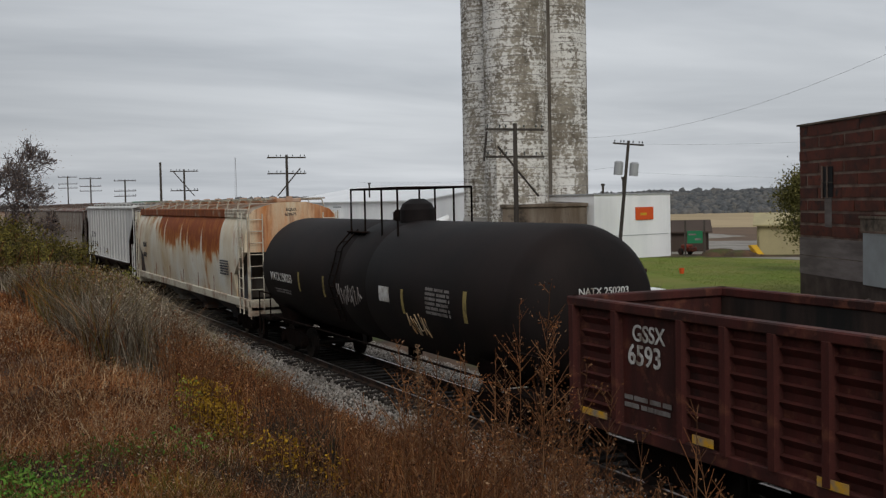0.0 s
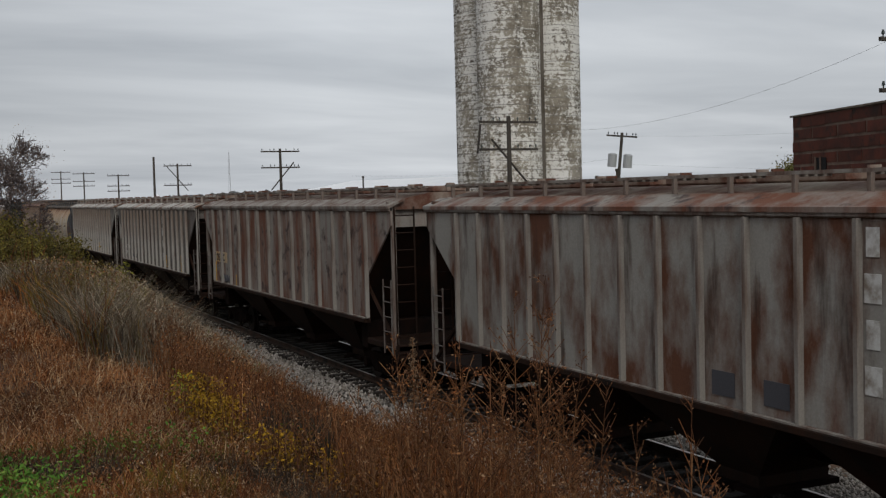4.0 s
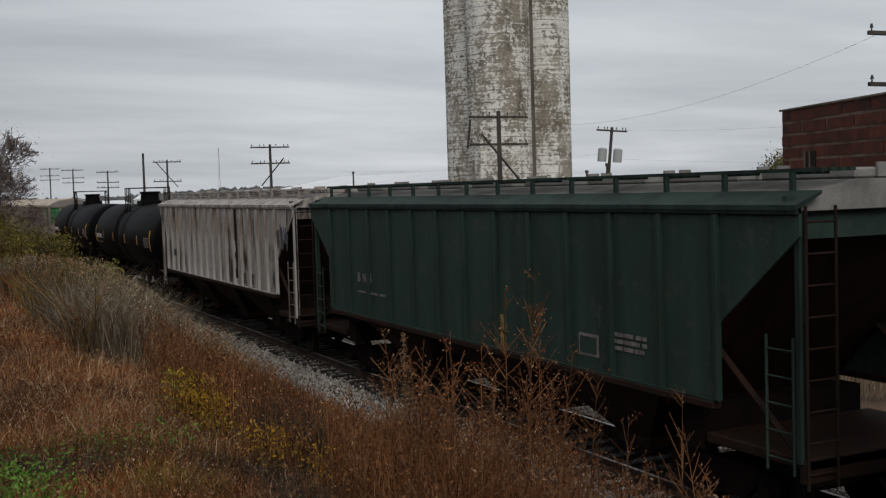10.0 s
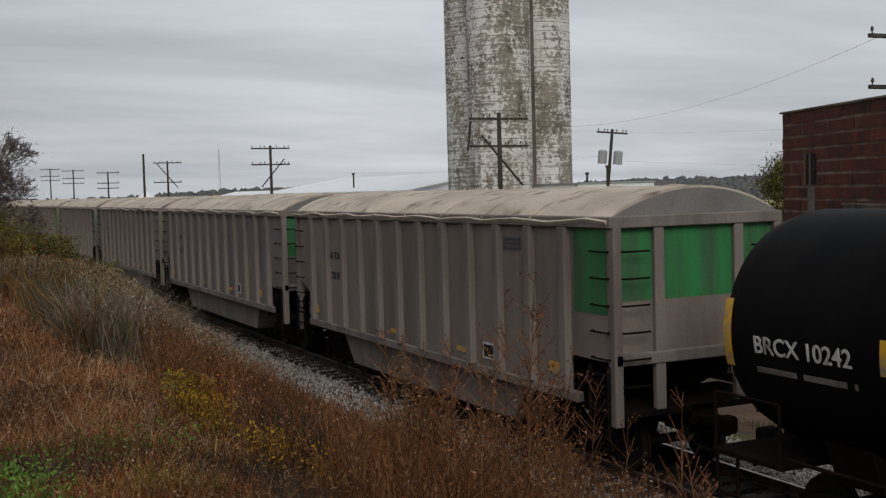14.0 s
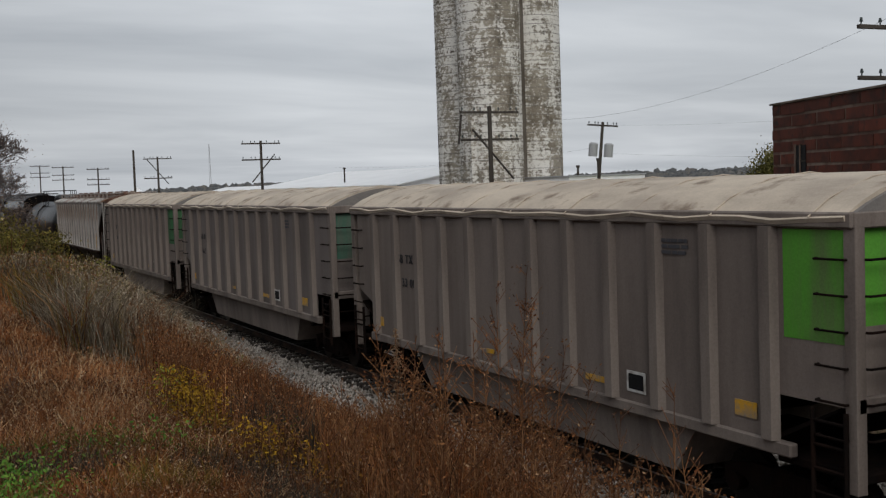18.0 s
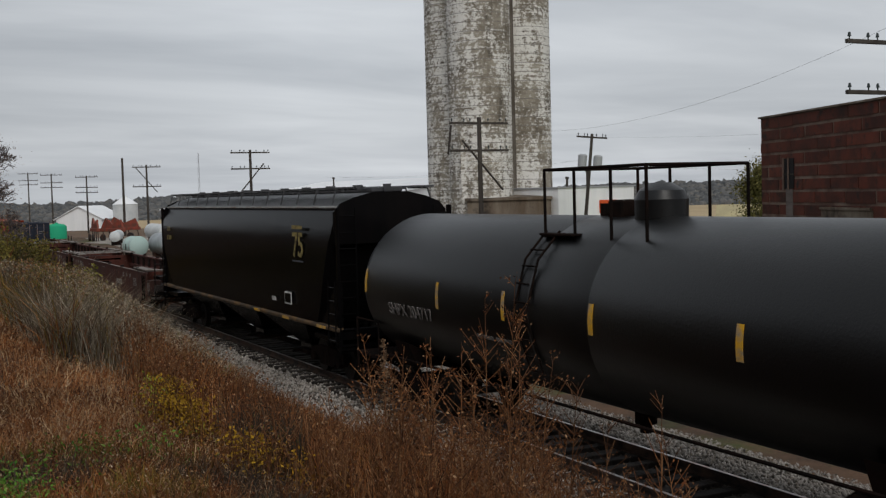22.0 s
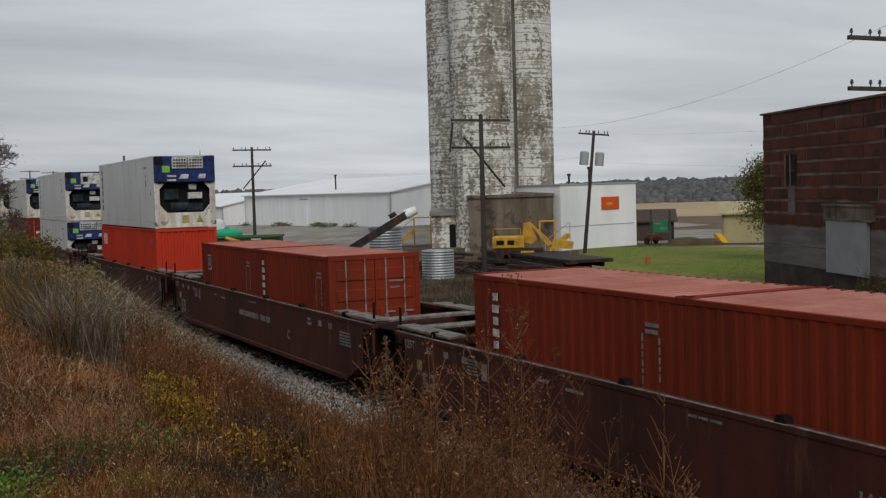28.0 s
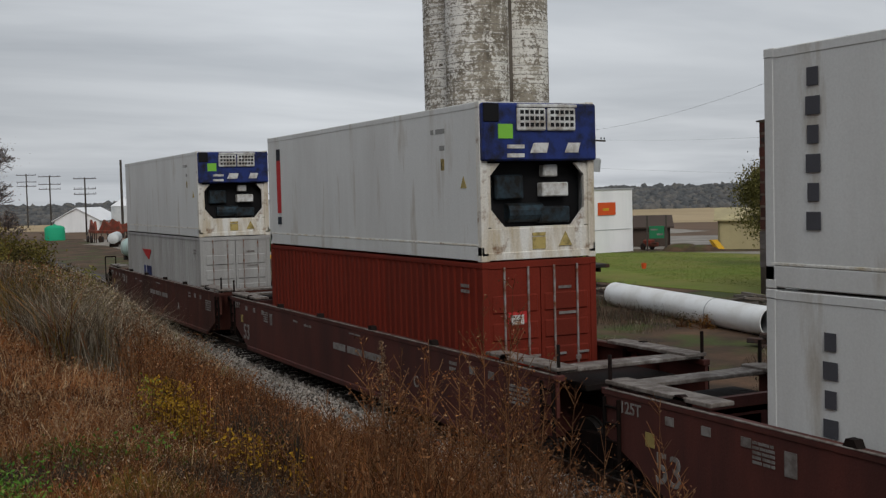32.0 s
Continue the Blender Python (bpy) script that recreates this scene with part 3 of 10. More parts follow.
# ---- open-top coal cars under arched covers ----
def coal_car(label, rear, front, paint, rib_paint, cover_paint, cap_paint, end_paint, seed=0, side_panel_paint=None, marks=()):
    car, h, mid = car_base("covered_coal_car", label, rear, front)
    top, z0, W = 3.86, 1.24, 1.56
    rng = random.Random(seed)
    for k in (-1, 1):
        out = [(-h + 0.3, top), (h - 0.05, top), (h - 0.05, 1.85), (h - 1.25, 1.85), (h - 1.25, z0), (-h + 1.25, z0), (-h + 1.25, 1.85), (-h + 0.3, 2.2)]
        part("side_panel", Shape().prism(out, k * (W - 0.04), k * W), paint, car)
        part("top_chord", Shape().box(-h, h, k * (W - 0.06), k * (W + 0.07), top - 0.02, top + 0.16, 0.02), rib_paint, car)
        part("side_sill", Shape().box(-h + 1.0, h - 1.0, k * (W - 0.08), k * (W + 0.05), z0 - 0.12, z0 + 0.05, 0.02), rib_paint, car)
        rib = Shape().prism([(-0.14, 0), (-0.09, 0.10), (0.09, 0.10), (0.14, 0)], 0, top - z0 - 0.06, "xy")
        rib.v = [(x, k * y, z) for x, y, z in rib.v]
        rib = rib.mesh("rib", rib_paint)
        for i in range(12):
            piece("rib", rib, car, -h + 1.35 + (2 * h - 2.7) * i / 11, k * W, z0 + 0.05)
        if side_panel_paint:
            part("painted_panel", Shape().box(h - 1.12, h - 0.12, k * (W - 0.01), k * (W + 0.006), 2.55, top - 0.04), side_panel_paint, car)
    # arched cover with a sagging hem
    n, m = 12, 26
    rings = []
    for j in range(m + 1):
        x = -h + 0.08 + (2 * h - 0.16) * j / m
        dip = 0.05 * math.sin(j * 1.7 + seed) + rng.uniform(-0.03, 0.03)
        arc = []
        for i in range(n + 1):
            a = -1 + 2 * i / n
            arc.append((x, a * (W + 0.10), top + 0.17 + 0.42 * (1 - a * a) - (0.08 + 0.5 * dip) * abs(a) ** 6))
        rings.append(arc + [(p[0], p[1] * 0.985, p[2] - 0.05) for p in arc[::-1]])
    part("cover", Shape().loft(rings), cover_paint, car, smooth=True)
    for i in range(9):
        x = -h + 0.6 + (2 * h - 1.2) * i / 8
        part("cover_bow", Shape().rod([(x, -(W + 0.11) * a, top + 0.185 + 0.42 * (1 - a * a) - 0.08 * abs(a) ** 6) for a in (-1, -0.8, -0.4, 0, 0.4, 0.8, 1)], 0.010, 5), cover_paint, car)
    for s in (-1, 1):
        cap = [(-W - 0.04, top + 0.12)] + [(a * (W + 0.02), top + 0.13 + 0.42 * (1 - a * a)) for a in [-1 + 2 * i / 12 for i in range(13)]] + [(W + 0.04, top + 0.12)]
        part("cover_end", Shape().prism(cap, s * (h - 0.10), s * (h - 0.02), "yz"), cap_paint, car)
        part("end_wall", Shape().box(s * (h - 0.14), s * (h - 0.08), -W, W, 1.85, 2.75), paint, car)
        part("end_wall", Shape().box(s * (h - 0.14), s * (h - 0.08), -W, W, 2.75, top + 0.1), end_paint if s > 0 else paint, car)
        part("end_slope", Shape().prism([(s * (h - 0.10), 1.9), (s * (h - 0.16), 1.9), (s * (h - 2.1), 1.0), (s * (h - 2.0), 0.96)], -1.45, 1.45), M["frame"], car)
        for y in (-0.75, 0.75):
            part("end_post", Shape().box(s * (h - 0.10), s * h, y - 0.09, y + 0.09, 1.1, top + 0.08, 0.01), rib_paint, car)
        part("end_beam", Shape().box(s * (h - 0.12), s * (h + 0.02), -W, W, 1.80, 1.98, 0.015), rib_paint, car)
        part("end_beam", Shape().box(s * (h - 0.12), s * (h + 0.02), -W - 0.04, W + 0.04, top - 0.02, top + 0.16, 0.015), rib_paint, car)
        part("end_platform", Shape().box(s * (h - 1.4), s * h, -1.45, 1.45, 1.0, 1.12, 0.02), M["frame"], car)
        for k in (-1, 1):
            part("corner_post", Shape().box(s * (h - 0.16), s * (h + 0.02), k * (W - 0.12), k * (W + 0.03), 0.9, top, 0.01), rib_paint, car)
            ladder(car, ((s * (h - 0.62), k * (W + 0.06), 0.7), (s * (h - 0.62), k * (W + 0.06), 1.8)), ((s * (h - 0.12), k * (W + 0.06), 0.7), (s * (h - 0.12), k * (W + 0.06), 1.8)), 4, M["frame"])
            for i in range(6):
                z = 1.5 + i * 0.4
                part("grab_iron", Shape().rod([(s * (h + 0.02), k * 1.45, z), (s * (h + 0.08), k * 1.42, z), (s * (h + 0.08), k * 1.0, z), (s * (h + 0.02), k * 0.97, z)], 0.016, 5), M["frame"], car)
                part("grab_iron", Shape().rod([(s * (h - 0.1), k * W, z), (s * (h - 0.12), k * (W + 0.08), z), (s * (h - 0.55), k * (W + 0.08), z), (s * (h - 0.57), k * W, z)], 0.016, 5), M["frame"], car)
        coupler(car, s * h, s)
        truck(car, s * (h - 1.75), mid)
    part("tub", Shape().loft([[(x, -y, z) for x, y, z in ((a, 1.42, 1.2), (b, 1.36, 0.42), (b, -1.36, 0.42), (a, -1.42, 1.2))] for a, b in ((-h + 2.9, -h + 3.5), (h - 2.9, h - 3.5))]), rib_paint, car)
    part("centre_sill", Shape().box(-h, h, -0.2, 0.2, 0.8, 1.1), M["frame"], car)
    for m_ in marks:
        m_(car, h)
    return car


# ---- gondola ----
def gondola(label, rear, front, paint, inner, marks=()):
    car, h, mid = car_base("gondola_car", label, rear, front)
    top, z0, W = 2.82, 1.05, 1.46
    for k in (-1, 1):
        part("side_wall", Shape().box(-h + 0.1, h - 0.1, k * (W - 0.05), k * W, z0, top), paint, car)
        part("inner_lining", Shape().box(-h + 0.12, h - 0.12, k * (W - 0.062), k * (W - 0.054), z0 + 0.1, top - 0.02), inner, car)
        part("top_chord", Shape().box(-h, h, k * (W - 0.09), k * (W + 0.10), top - 0.06, top + 0.09, 0.02), paint, car)
        part("side_sill", Shape().box(-h, h, k * (W - 0.06), k * (W + 0.09), z0 - 0.14, z0 + 0.06, 0.02), paint, car)
        rib = Shape().prism([(-0.10, 0), (-0.06, 0.12), (0.06, 0.12), (0.10, 0)], 0, top - z0 - 0.08, "xy")
        rib.v = [(x, k * y, z) for x, y, z in rib.v]
        rib = rib.mesh("rib", paint)
        slat = Shape().prism([(-0.07, 0), (0.03, 0.07), (0.05, 0)], -0.36, 0.36, "xy")
        slat.v = [(z, k * y, x) for x, y, z in slat.v]
        slat = slat.mesh("stiffener", paint)
        xs = [-h + 0.15, -h + 1.36, -h + 2.98] + [-h + 2.98 + (2 * h - 3.13) * i / 15 for i in range(1, 16)]
        for i, x in enumerate(xs):
            piece("rib", rib, car, x, k * W, z0 + 0.04)
            if i < len(xs) - 1 and i != 1:
                for j in range(7):
                    piece("stiffener", slat, car, (x + xs[i + 1]) / 2, k * W, z0 + 0.22 + j * 0.22)
    part("floor_plate", Shape().box(-h + 0.1, h - 0.1, -W + 0.05, W - 0.05, z0 - 0.05, z0 + 0.04), inner, car)
    for s in (-1, 1):
        part("end_wall", Shape().box(s * (h - 0.15), s * (h - 0.05), -W, W, z0, top), paint, car)
        part("end_chord", Shape().box(s * (h - 0.2), s * (h + 0.04), -W - 0.08, W + 0.08, top - 0.06, top + 0.09, 0.02), paint, car)
        for z in (1.4, 1.8, 2.2):
            part("end_rib", Shape().box(s * (h - 0.05), s * (h + 0.06), -W, W, z, z + 0.12, 0.02), paint, car)
        coupler(car, s * h, s)
        truck(car, s * (h - 2.0), mid)
        ladder(car, ((s * (h - 0.6), -W - 0.12, 0.6), (s * (h - 0.6), -W - 0.12, 1.0)), ((s * (h - 0.15), -W - 0.12, 0.6), (s * (h - 0.15), -W - 0.12, 1.0)), 2, M["frame"])
    part("centre_sill", Shape().box(-h, h, -0.2, 0.2, 0.72, 1.0), M["frame"], car)
    for m in marks:
        m(car, h)
    return car


# ---- articulated well cars ----
def well_car(label, rear, front, paint, trim, dark, front_truck, rear_truck, marks=(), end_front=0.0, end_rear=0.0):
    """One unit of an articulated well car; a truck is shared at a joint and carried by the unit ahead."""
    car, h, mid = car_base("well_car", label, rear, front)
    top, z0, W = 1.58, 0.24, 1.50
    wl = h - 1.9
    for k in (-1, 1):
        out = [(-h + 0.55, 1.62), (h - 0.55, 1.62), (h - 0.55, 0.95), (h - 1.3, 0.62), (wl - 0.2, z0), (-wl + 0.2, z0), (-h + 1.3, 0.62), (-h + 0.55, 0.95)]
        part("side_sill", Shape().prism(out, k * (W - 0.06), k * W), paint, car)
        part("top_chord", Shape().box(-h + 0.5, h - 0.5, k * (W - 0.14), k * (W + 0.015), top - 0.05, top + 0.045, 0.012), paint, car)
        # highlight along the chord's edge, drawn as a strip of the pale trim
        part("worn_edge", Shape().box(-h + 0.6, h - 0.6, k * (W - 0.035), k * (W + 0.019), top + 0.03, top + 0.05, 0.006), trim, car, "pale strip along the chord, a highlight put into its colour")
        part("bottom_chord", Shape().box(-wl + 0.2, wl - 0.2, k * (W - 0.2), k * (W + 0.03), z0 - 0.05, z0 + 0.08, 0.02), paint, car)
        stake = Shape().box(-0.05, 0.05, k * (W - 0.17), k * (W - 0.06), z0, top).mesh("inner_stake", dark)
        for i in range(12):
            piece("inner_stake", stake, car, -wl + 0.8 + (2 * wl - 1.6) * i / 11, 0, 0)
        lug = Shape().prism([(-0.11, 0.0), (0.11, 0.0), (0.06, 0.10), (-0.06, 0.10)], k * (W - 0.12), k * (W + 0.01)).mesh("guide_lug", dark)
        for x in (-4.6, -1.6, 1.6, 4.6):
            piece("guide_lug", lug, car, x, 0, top + 0.04)
        part("inner_rail", Shape().box(-wl, wl, k * (W - 0.20), k * (W - 0.06), 0.95, 1.10), paint, car)
        for s in (-1, 1):
            part("end_walk", Shape().box(s * (h - 2.9), s * (h - 0.55), k * (W - 0.02), k * (W - 0.42), top + 0.10, top + 0.16, 0.01), trim, car, "pale worn steel walkway")
            part("guide_post", Shape().cyl((s * (wl - 0.35), k * (W - 0.12), top + 0.02), (s * (wl - 0.35), k * (W - 0.02), top + 0.02), 0.17, 10), dark, car)
            ladder(car, ((s * (h - 0.95), k * (W + 0.03), 0.5), (s * (h - 0.95), k * (W + 0.03), 1.5)), ((s * (h - 0.6), k * (W + 0.03), 0.5), (s * (h - 0.6), k * (W + 0.03), 1.5)), 4, M["frame"])
    floor = Shape()
    for i in range(7):
        x = -wl + 0.5 + (2 * wl - 1.0) * i / 6
        floor.box(x - 0.3, x + 0.3, -W + 0.1, W - 0.1, z0, z0 + 0.08)
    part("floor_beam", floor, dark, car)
    for s in (-1, 1):
        part("bulkhead", Shape().box(s * wl, s * (wl + 0.10), -W + 0.05, W - 0.05, z0 + 0.1, top - 0.02), paint, car)
        part("end_deck", Shape().box(s * wl, s * (h - 0.6), -0.9, 0.9, 1.30, 1.42, 0.02).box(s * wl, s * (h - 0.2), -0.28, 0.28, 0.9, 1.3, 0.02), dark, car)
        part("cross_walk", Shape().box(s * (h - 1.05), s * (h - 0.60), -W + 0.1, W - 0.1, top + 0.06, top + 0.12, 0.01), trim, car, "pale worn steel walkway")
        ends = end_front if s > 0 else end_rear
        if ends:
            e = h + ends
            for k in (-1, 1):
                part("side_sill", Shape().prism([(s * (h - 0.56), 1.60), (s * (h - 0.30), 1.60), (s * (h - 0.30), 0.70), (s * (h - 0.56), 0.80)], k * (W - 0.06), k * W), paint, car)
                box = part("end_box", Shape().box(s * (h - 0.29), s * (h + 0.10), k * (W - 0.5), k * (W - 0.02), 0.72, 1.34, 0.02), M["deck_rust"], car, "steel box at the end of the side")
                bw = Shape()
                for x0, x1, z0_, z1_ in ((-0.22, 0.10, 1.20, 1.225), (-0.22, 0.10, 0.92, 0.945), (-0.22, -0.195, 0.92, 1.22), (0.075, 0.10, 0.92, 1.22)):
                    bw.box(s * (h + x0), s * (h + x1), k * (W - 0.024), k * (W - 0.012), z0_, z1_)
                part("box_stencil", bw, M["grey_letter"], box, "white stencilled rectangle")
            part("end_platform", Shape().box(s * (h - 0.25), s * e, -1.0, 1.45, 1.12, 1.18, 0.01).box(s * (e - 0.1), s * e, -1.45, 1.45, 0.95, 1.20, 0.01), M["deck_dark"], car, "worn dark steel end platform")
            part("low_step", Shape().box(s * (h + 0.2), s * (e - 0.15), -1.45, -1.02, 0.62, 0.68, 0.01), M["deck_dark"], car, "worn dark steel step plate")
            part("raised_step", Shape().box(s * (h - 0.2), s * (h + ends * 0.55), 0.5, 1.45, 1.46, 1.52, 0.01), M["deck_dark"], car, "worn dark steel upper step")
            part("cross_beam", Shape().box(s * (e - 0.35), s * (e - 0.12), -1.42, 1.42, 0.80, 1.10, 0.02), dark, car)
            part("draft_sill", Shape().box(s * (h - 0.6), s * e, -0.24, 0.24, 0.78, 1.10, 0.02), dark, car)
            for y in (-1.42, -0.95, 0.5, 1.4):
                part("rail_post", Shape().cyl((s * (e - 0.05), y, 0.6 if y < -1 else 1.1), (s * (e - 0.05), y, 2.0), 0.03, 6), dark, car)
            for y in (-1.42, 0.5):
                part("end_rail", Shape().cyl((s * (e - 0.05), y, 2.0), (s * (e - 0.05), y + (0.47 if y < 0 else 0.9), 2.0), 0.03, 6), dark, car)
            part("brake_cylinder", Shape().cyl((s * (h - 1.35), -0.35, 1.78), (s * (h - 0.35), -0.35, 1.78), 0.24, 28).cyl((s * (h - 0.36), -0.35, 1.78), (s * (h - 0.2), -0.35, 1.78), 0.12, 16), M["deck_rust"], car, "rusty brake reservoir", True)
            part("bracket", Shape().box(s * (h - 1.25), s * (h - 0.45), -0.42, -0.28, 1.4, 1.62), dark, car)
            part("brake_stand", Shape().prism([(s * (h - 0.1), 1.1), (s * (h + 0.25), 1.1), (s * (h + 0.2), 2.05), (s * (h - 0.05), 2.05)], 0.25, 0.42), dark, car)
            part("brake_wheel", Shape().cyl((s * (h + 0.26), 0.33, 1.9), (s * (h + 0.30), 0.33, 1.9), 0.27, 16).cyl((s * (h + 0.1), 0.33, 1.9), (s * (h + 0.33), 0.33, 1.9), 0.05, 8), dark, car)
            coupler(car, s * (e - 0.3), s)
        else:
            gr = Shape()
            for k in (-1, 1):
                gr.rod([(s * (h - 0.6), k * 1.42, top), (s * (h - 0.6), k * 1.42, 2.1)], 0.03)
            part("grab_post", gr, dark, car)
    if front_truck is not None:
        truck(car, front_truck, mid)
    if rear_truck is not None:
        truck(car, rear_truck, mid)
    for m in marks:
        m(car, h)
    return car


# ---- containers ----
def corrugated(x0, x1, z0, z1, y, k, depth=0.035, pitch=0.28):
    """A corrugated sheet in the xz plane at y, facing k."""
    n = max(2, round((x1 - x0) / pitch))
    p = (x1 - x0) / n
    top = []
    for i in range(n):
        a = x0 + i * p
        top += [(a, 0), (a + 0.30 * p, 0), (a + 0.45 * p, depth), (a + 0.85 * p, depth), (a + p, 0)][:4]
    top.append((x1, 0))
    back = [(x1, depth + 0.02), (x0, depth + 0.02)]
    ring = [(a, y - k * d) for a, d in top + back]
    return Shape().prism(ring, z0, z1, "xy")


def container(label, rear, length, base, height, paint, frame_paint, doors=True, door_marks=None, roof_paint=None, marks=(), group="shipping containers on the train", rib=0.026):
    c = thing("shipping_container", label, "container", group)
    mid = rear + length / 2
    MOVERS.append((c, mid, base))
    h, w = length / 2, 1.219
    for k in (-1, 1):
        part("side_panel", corrugated(-h + 0.12, h - 0.12, 0.14, height - 0.10, k * (w - 0.005), k, rib), paint, c)
        part("top_rail", Shape().box(-h, h, k * (w - 0.06), k * w, height - 0.11, height - 0.02, 0.01), frame_paint, c)
        part("bottom_rail", Shape().box(-h, h, k * (w - 0.06), k * w, 0.02, 0.16, 0.01), frame_paint, c)
        for s in (-1, 1):
            part("corner_post", Shape().box(s * (h - 0.14), s * h, k * (w - 0.13), k * w, 0.0, height, 0.01).box(s * (h - 0.18), s * (h + 0.004), k * (w - 0.16), k * (w + 0.004), 0, 0.118, 0.012).box(s * (h - 0.18), s * (h + 0.004), k * (w - 0.16), k * (w + 0.004), height - 0.118, height, 0.012), frame_paint, c)
    n = round(2 * h / 0.28)
    rs = Shape()
    prof = []
    for i in range(n):
        a = -h + 0.12 + (2 * h - 0.24) * i / n
        p = (2 * h - 0.24) / n
        prof += [(a, 0), (a + 0.3 * p, 0), (a + 0.45 * p, -0.02), (a + 0.85 * p, -0.02)]
    prof += [(h - 0.12, 0), (h - 0.12, -0.05), (-h + 0.12, -0.05)]
    part("roof", rs.prism([(a, height - 0.02 + b) for a, b in prof], -w + 0.05, w - 0.05), roof_paint or paint, c)
    part("floor_frame", Shape().box(-h + 0.05, h - 0.05, -w + 0.05, w - 0.05, 0.05, 0.16), frame_paint, c)
    for s in (-1, 1):
        if doors and s > 0:
            for k in (-1, 1):
                d = Shape().box(h - 0.06, h - 0.02, k * 0.01, k * (w - 0.13), 0.16, height - 0.13)
                door = part("door", d, paint, c)
                for z in (0.45, 0.95, 1.45, 1.95):
                    part("door_panel", Shape().box(h - 0.04, h + 0.008, k * 0.07, k * (w - 0.19), z, z + 0.30 * height / 2.6, 0.024), paint, door)
                for y in (0.28, 0.78):
                    part("lock_rod", Shape().cyl((h + 0.02, k * y, 0.1), (h + 0.02, k * y, height - 0.1), 0.022, 8).box(h, h + 0.04, k * y - 0.05, k * y + 0.05, 1.0, 1.08).box(h, h + 0.05, k * y, k * y + 0.22, 1.12, 1.16), M["rod"], door, "galvanised lock rod")
        else:
            e = corrugated(-w + 0.13, w - 0.13, 0.15, height - 0.12, 0, 1, 0.045, 0.25)
            e.v = [(s * (h - 0.02) + s * y, x, z) for x, y, z in e.v]
            part("end_panel", e, paint, c)
        part("end_header", Shape().box(s * (h - 0.10), s * h, -w, w, height - 0.13, height, 0.01), frame_paint, c)
        part("end_sill", Shape().box(s * (h - 0.10), s * h, -w, w, 0.0, 0.16, 0.01), frame_paint, c)
    for m in marks:
        m(c, h, height)
    return c


def reefer(label, rear, length, base, height, paint, frame_paint, variant=0, marks=(), group="refrigerated containers on the train"):
    c = thing("refrigerated_container", label, "container", group)
    mid = rear + length / 2
    MOVERS.append((c, mid, base))
    h, w = length / 2, 1.219
    for k in (-1, 1):
        part("side_panel", Shape().box(-h + 0.1, h - 0.1, k * (w - 0.05), k * (w - 0.008), 0.30, height - 0.10), paint, c)
        part("top_rail", Shape().box(-h, h, k * (w - 0.06), k * w, height - 0.13, height - 0.01, 0.012), paint, c)
        part("bottom_rail", Shape().box(-h, h, k * (w - 0.06), k * w, 0.02, 0.28, 0.012), paint, c)
        part("rub_rail", Shape().box(-h + 0.1, h - 0.1, k * (w - 0.02), k * (w + 0.002), 0.285, 0.32, 0.004), frame_paint, c)
        for s in (-1, 1):
            part("corner_post", Shape().box(s * (h - 0.16), s * h, k * (w - 0.15), k * w, 0.0, height, 0.012).box(s * (h - 0.18), s * (h + 0.004), k * (w - 0.16), k * (w + 0.004), 0, 0.118, 0.012).box(s * (h - 0.18), s * (h + 0.004), k * (w - 0.16), k * (w + 0.004), height - 0.118, height, 0.012), frame_paint if s > 0 else paint, c)
    part("roof", Shape().box(-h + 0.02, h - 0.02, -w + 0.02, w - 0.02, height - 0.06, height - 0.015), paint, c)
    part("floor_frame", Shape().box(-h + 0.05, h - 0.05, -w + 0.05, w - 0.05, 0.05, 0.2), frame_paint, c)
    part("rear_wall", Shape().box(-h + 0.02, -h + 0.08, -w + 0.14, w - 0.14, 0.1, height - 0.1), paint, c)
    # machinery end
    x = h
    # back sheet coloured near-black to hold the shade of the recess
    unit = part("cooling_unit", Shape().box(x - 0.36, x - 0.34, -w + 0.14, w - 0.14, 0.3, height - 0.06), M["near_black"], c, "near-black back sheet, shade of the machinery recess in its colour")
    part("end_sill", Shape().box(x - 0.34, x - 0.02, -w + 0.14, w - 0.14, 0.05, 0.60, 0.02).box(x - 0.05, x, -w, w, 0.02, 0.16, 0.01), frame_paint, c)
    z1 = height - 0.10
    xo = x + 0.13
    part("upper_panel", Shape().box(x - 0.33, xo - 0.02, -w + 0.01, w - 0.01, z1 - 0.98, z1 + 0.06, 0.03), M["reefer_blue"], unit, "deep blue upper panel that stands proud of the frame")
    part("top_corner", Shape().box(xo - 0.03, xo + 0.004, -w + 0.02, -w + 0.34, z1 - 0.28, z1 + 0.05, 0.01), M["near_black"], unit)
    if variant == 0:
        for y in (-0.22, 0.42):
            g = Shape().box(xo - 0.03, xo + 0.04, y - 0.30, y + 0.30, z1 - 0.44, z1 - 0.03, 0.02)
            grille = part("fan_grille", g, M["reefer_white"], unit, "white fan grille")
            slot = Shape().box(xo + 0.036, xo + 0.044, 0, 0.075, 0, 0.07).mesh("grille_slot", M["near_black"])
            for i in range(5):
                for j in range(3):
                    piece("grille_slot", slot, grille, 0, y - 0.245 + i * 0.105, z1 - 0.37 + j * 0.115)
        part("header_strip", Shape().box(xo - 0.03, xo + 0.045, -0.5, 0.75, z1 - 0.02, z1 + 0.04, 0.01), M["reefer_white"], unit)
    else:
        part("unit_cover", Shape().box(xo - 0.03, xo + 0.04, -0.35, 0.95, z1 - 0.66, z1 - 0.02, 0.03), M["reefer_white"], unit, "white unit cover")
        part("unit_window", Shape().box(xo + 0.036, xo + 0.044, -0.22, 0.05, z1 - 0.52, z1 - 0.22), M["near_black"], unit)
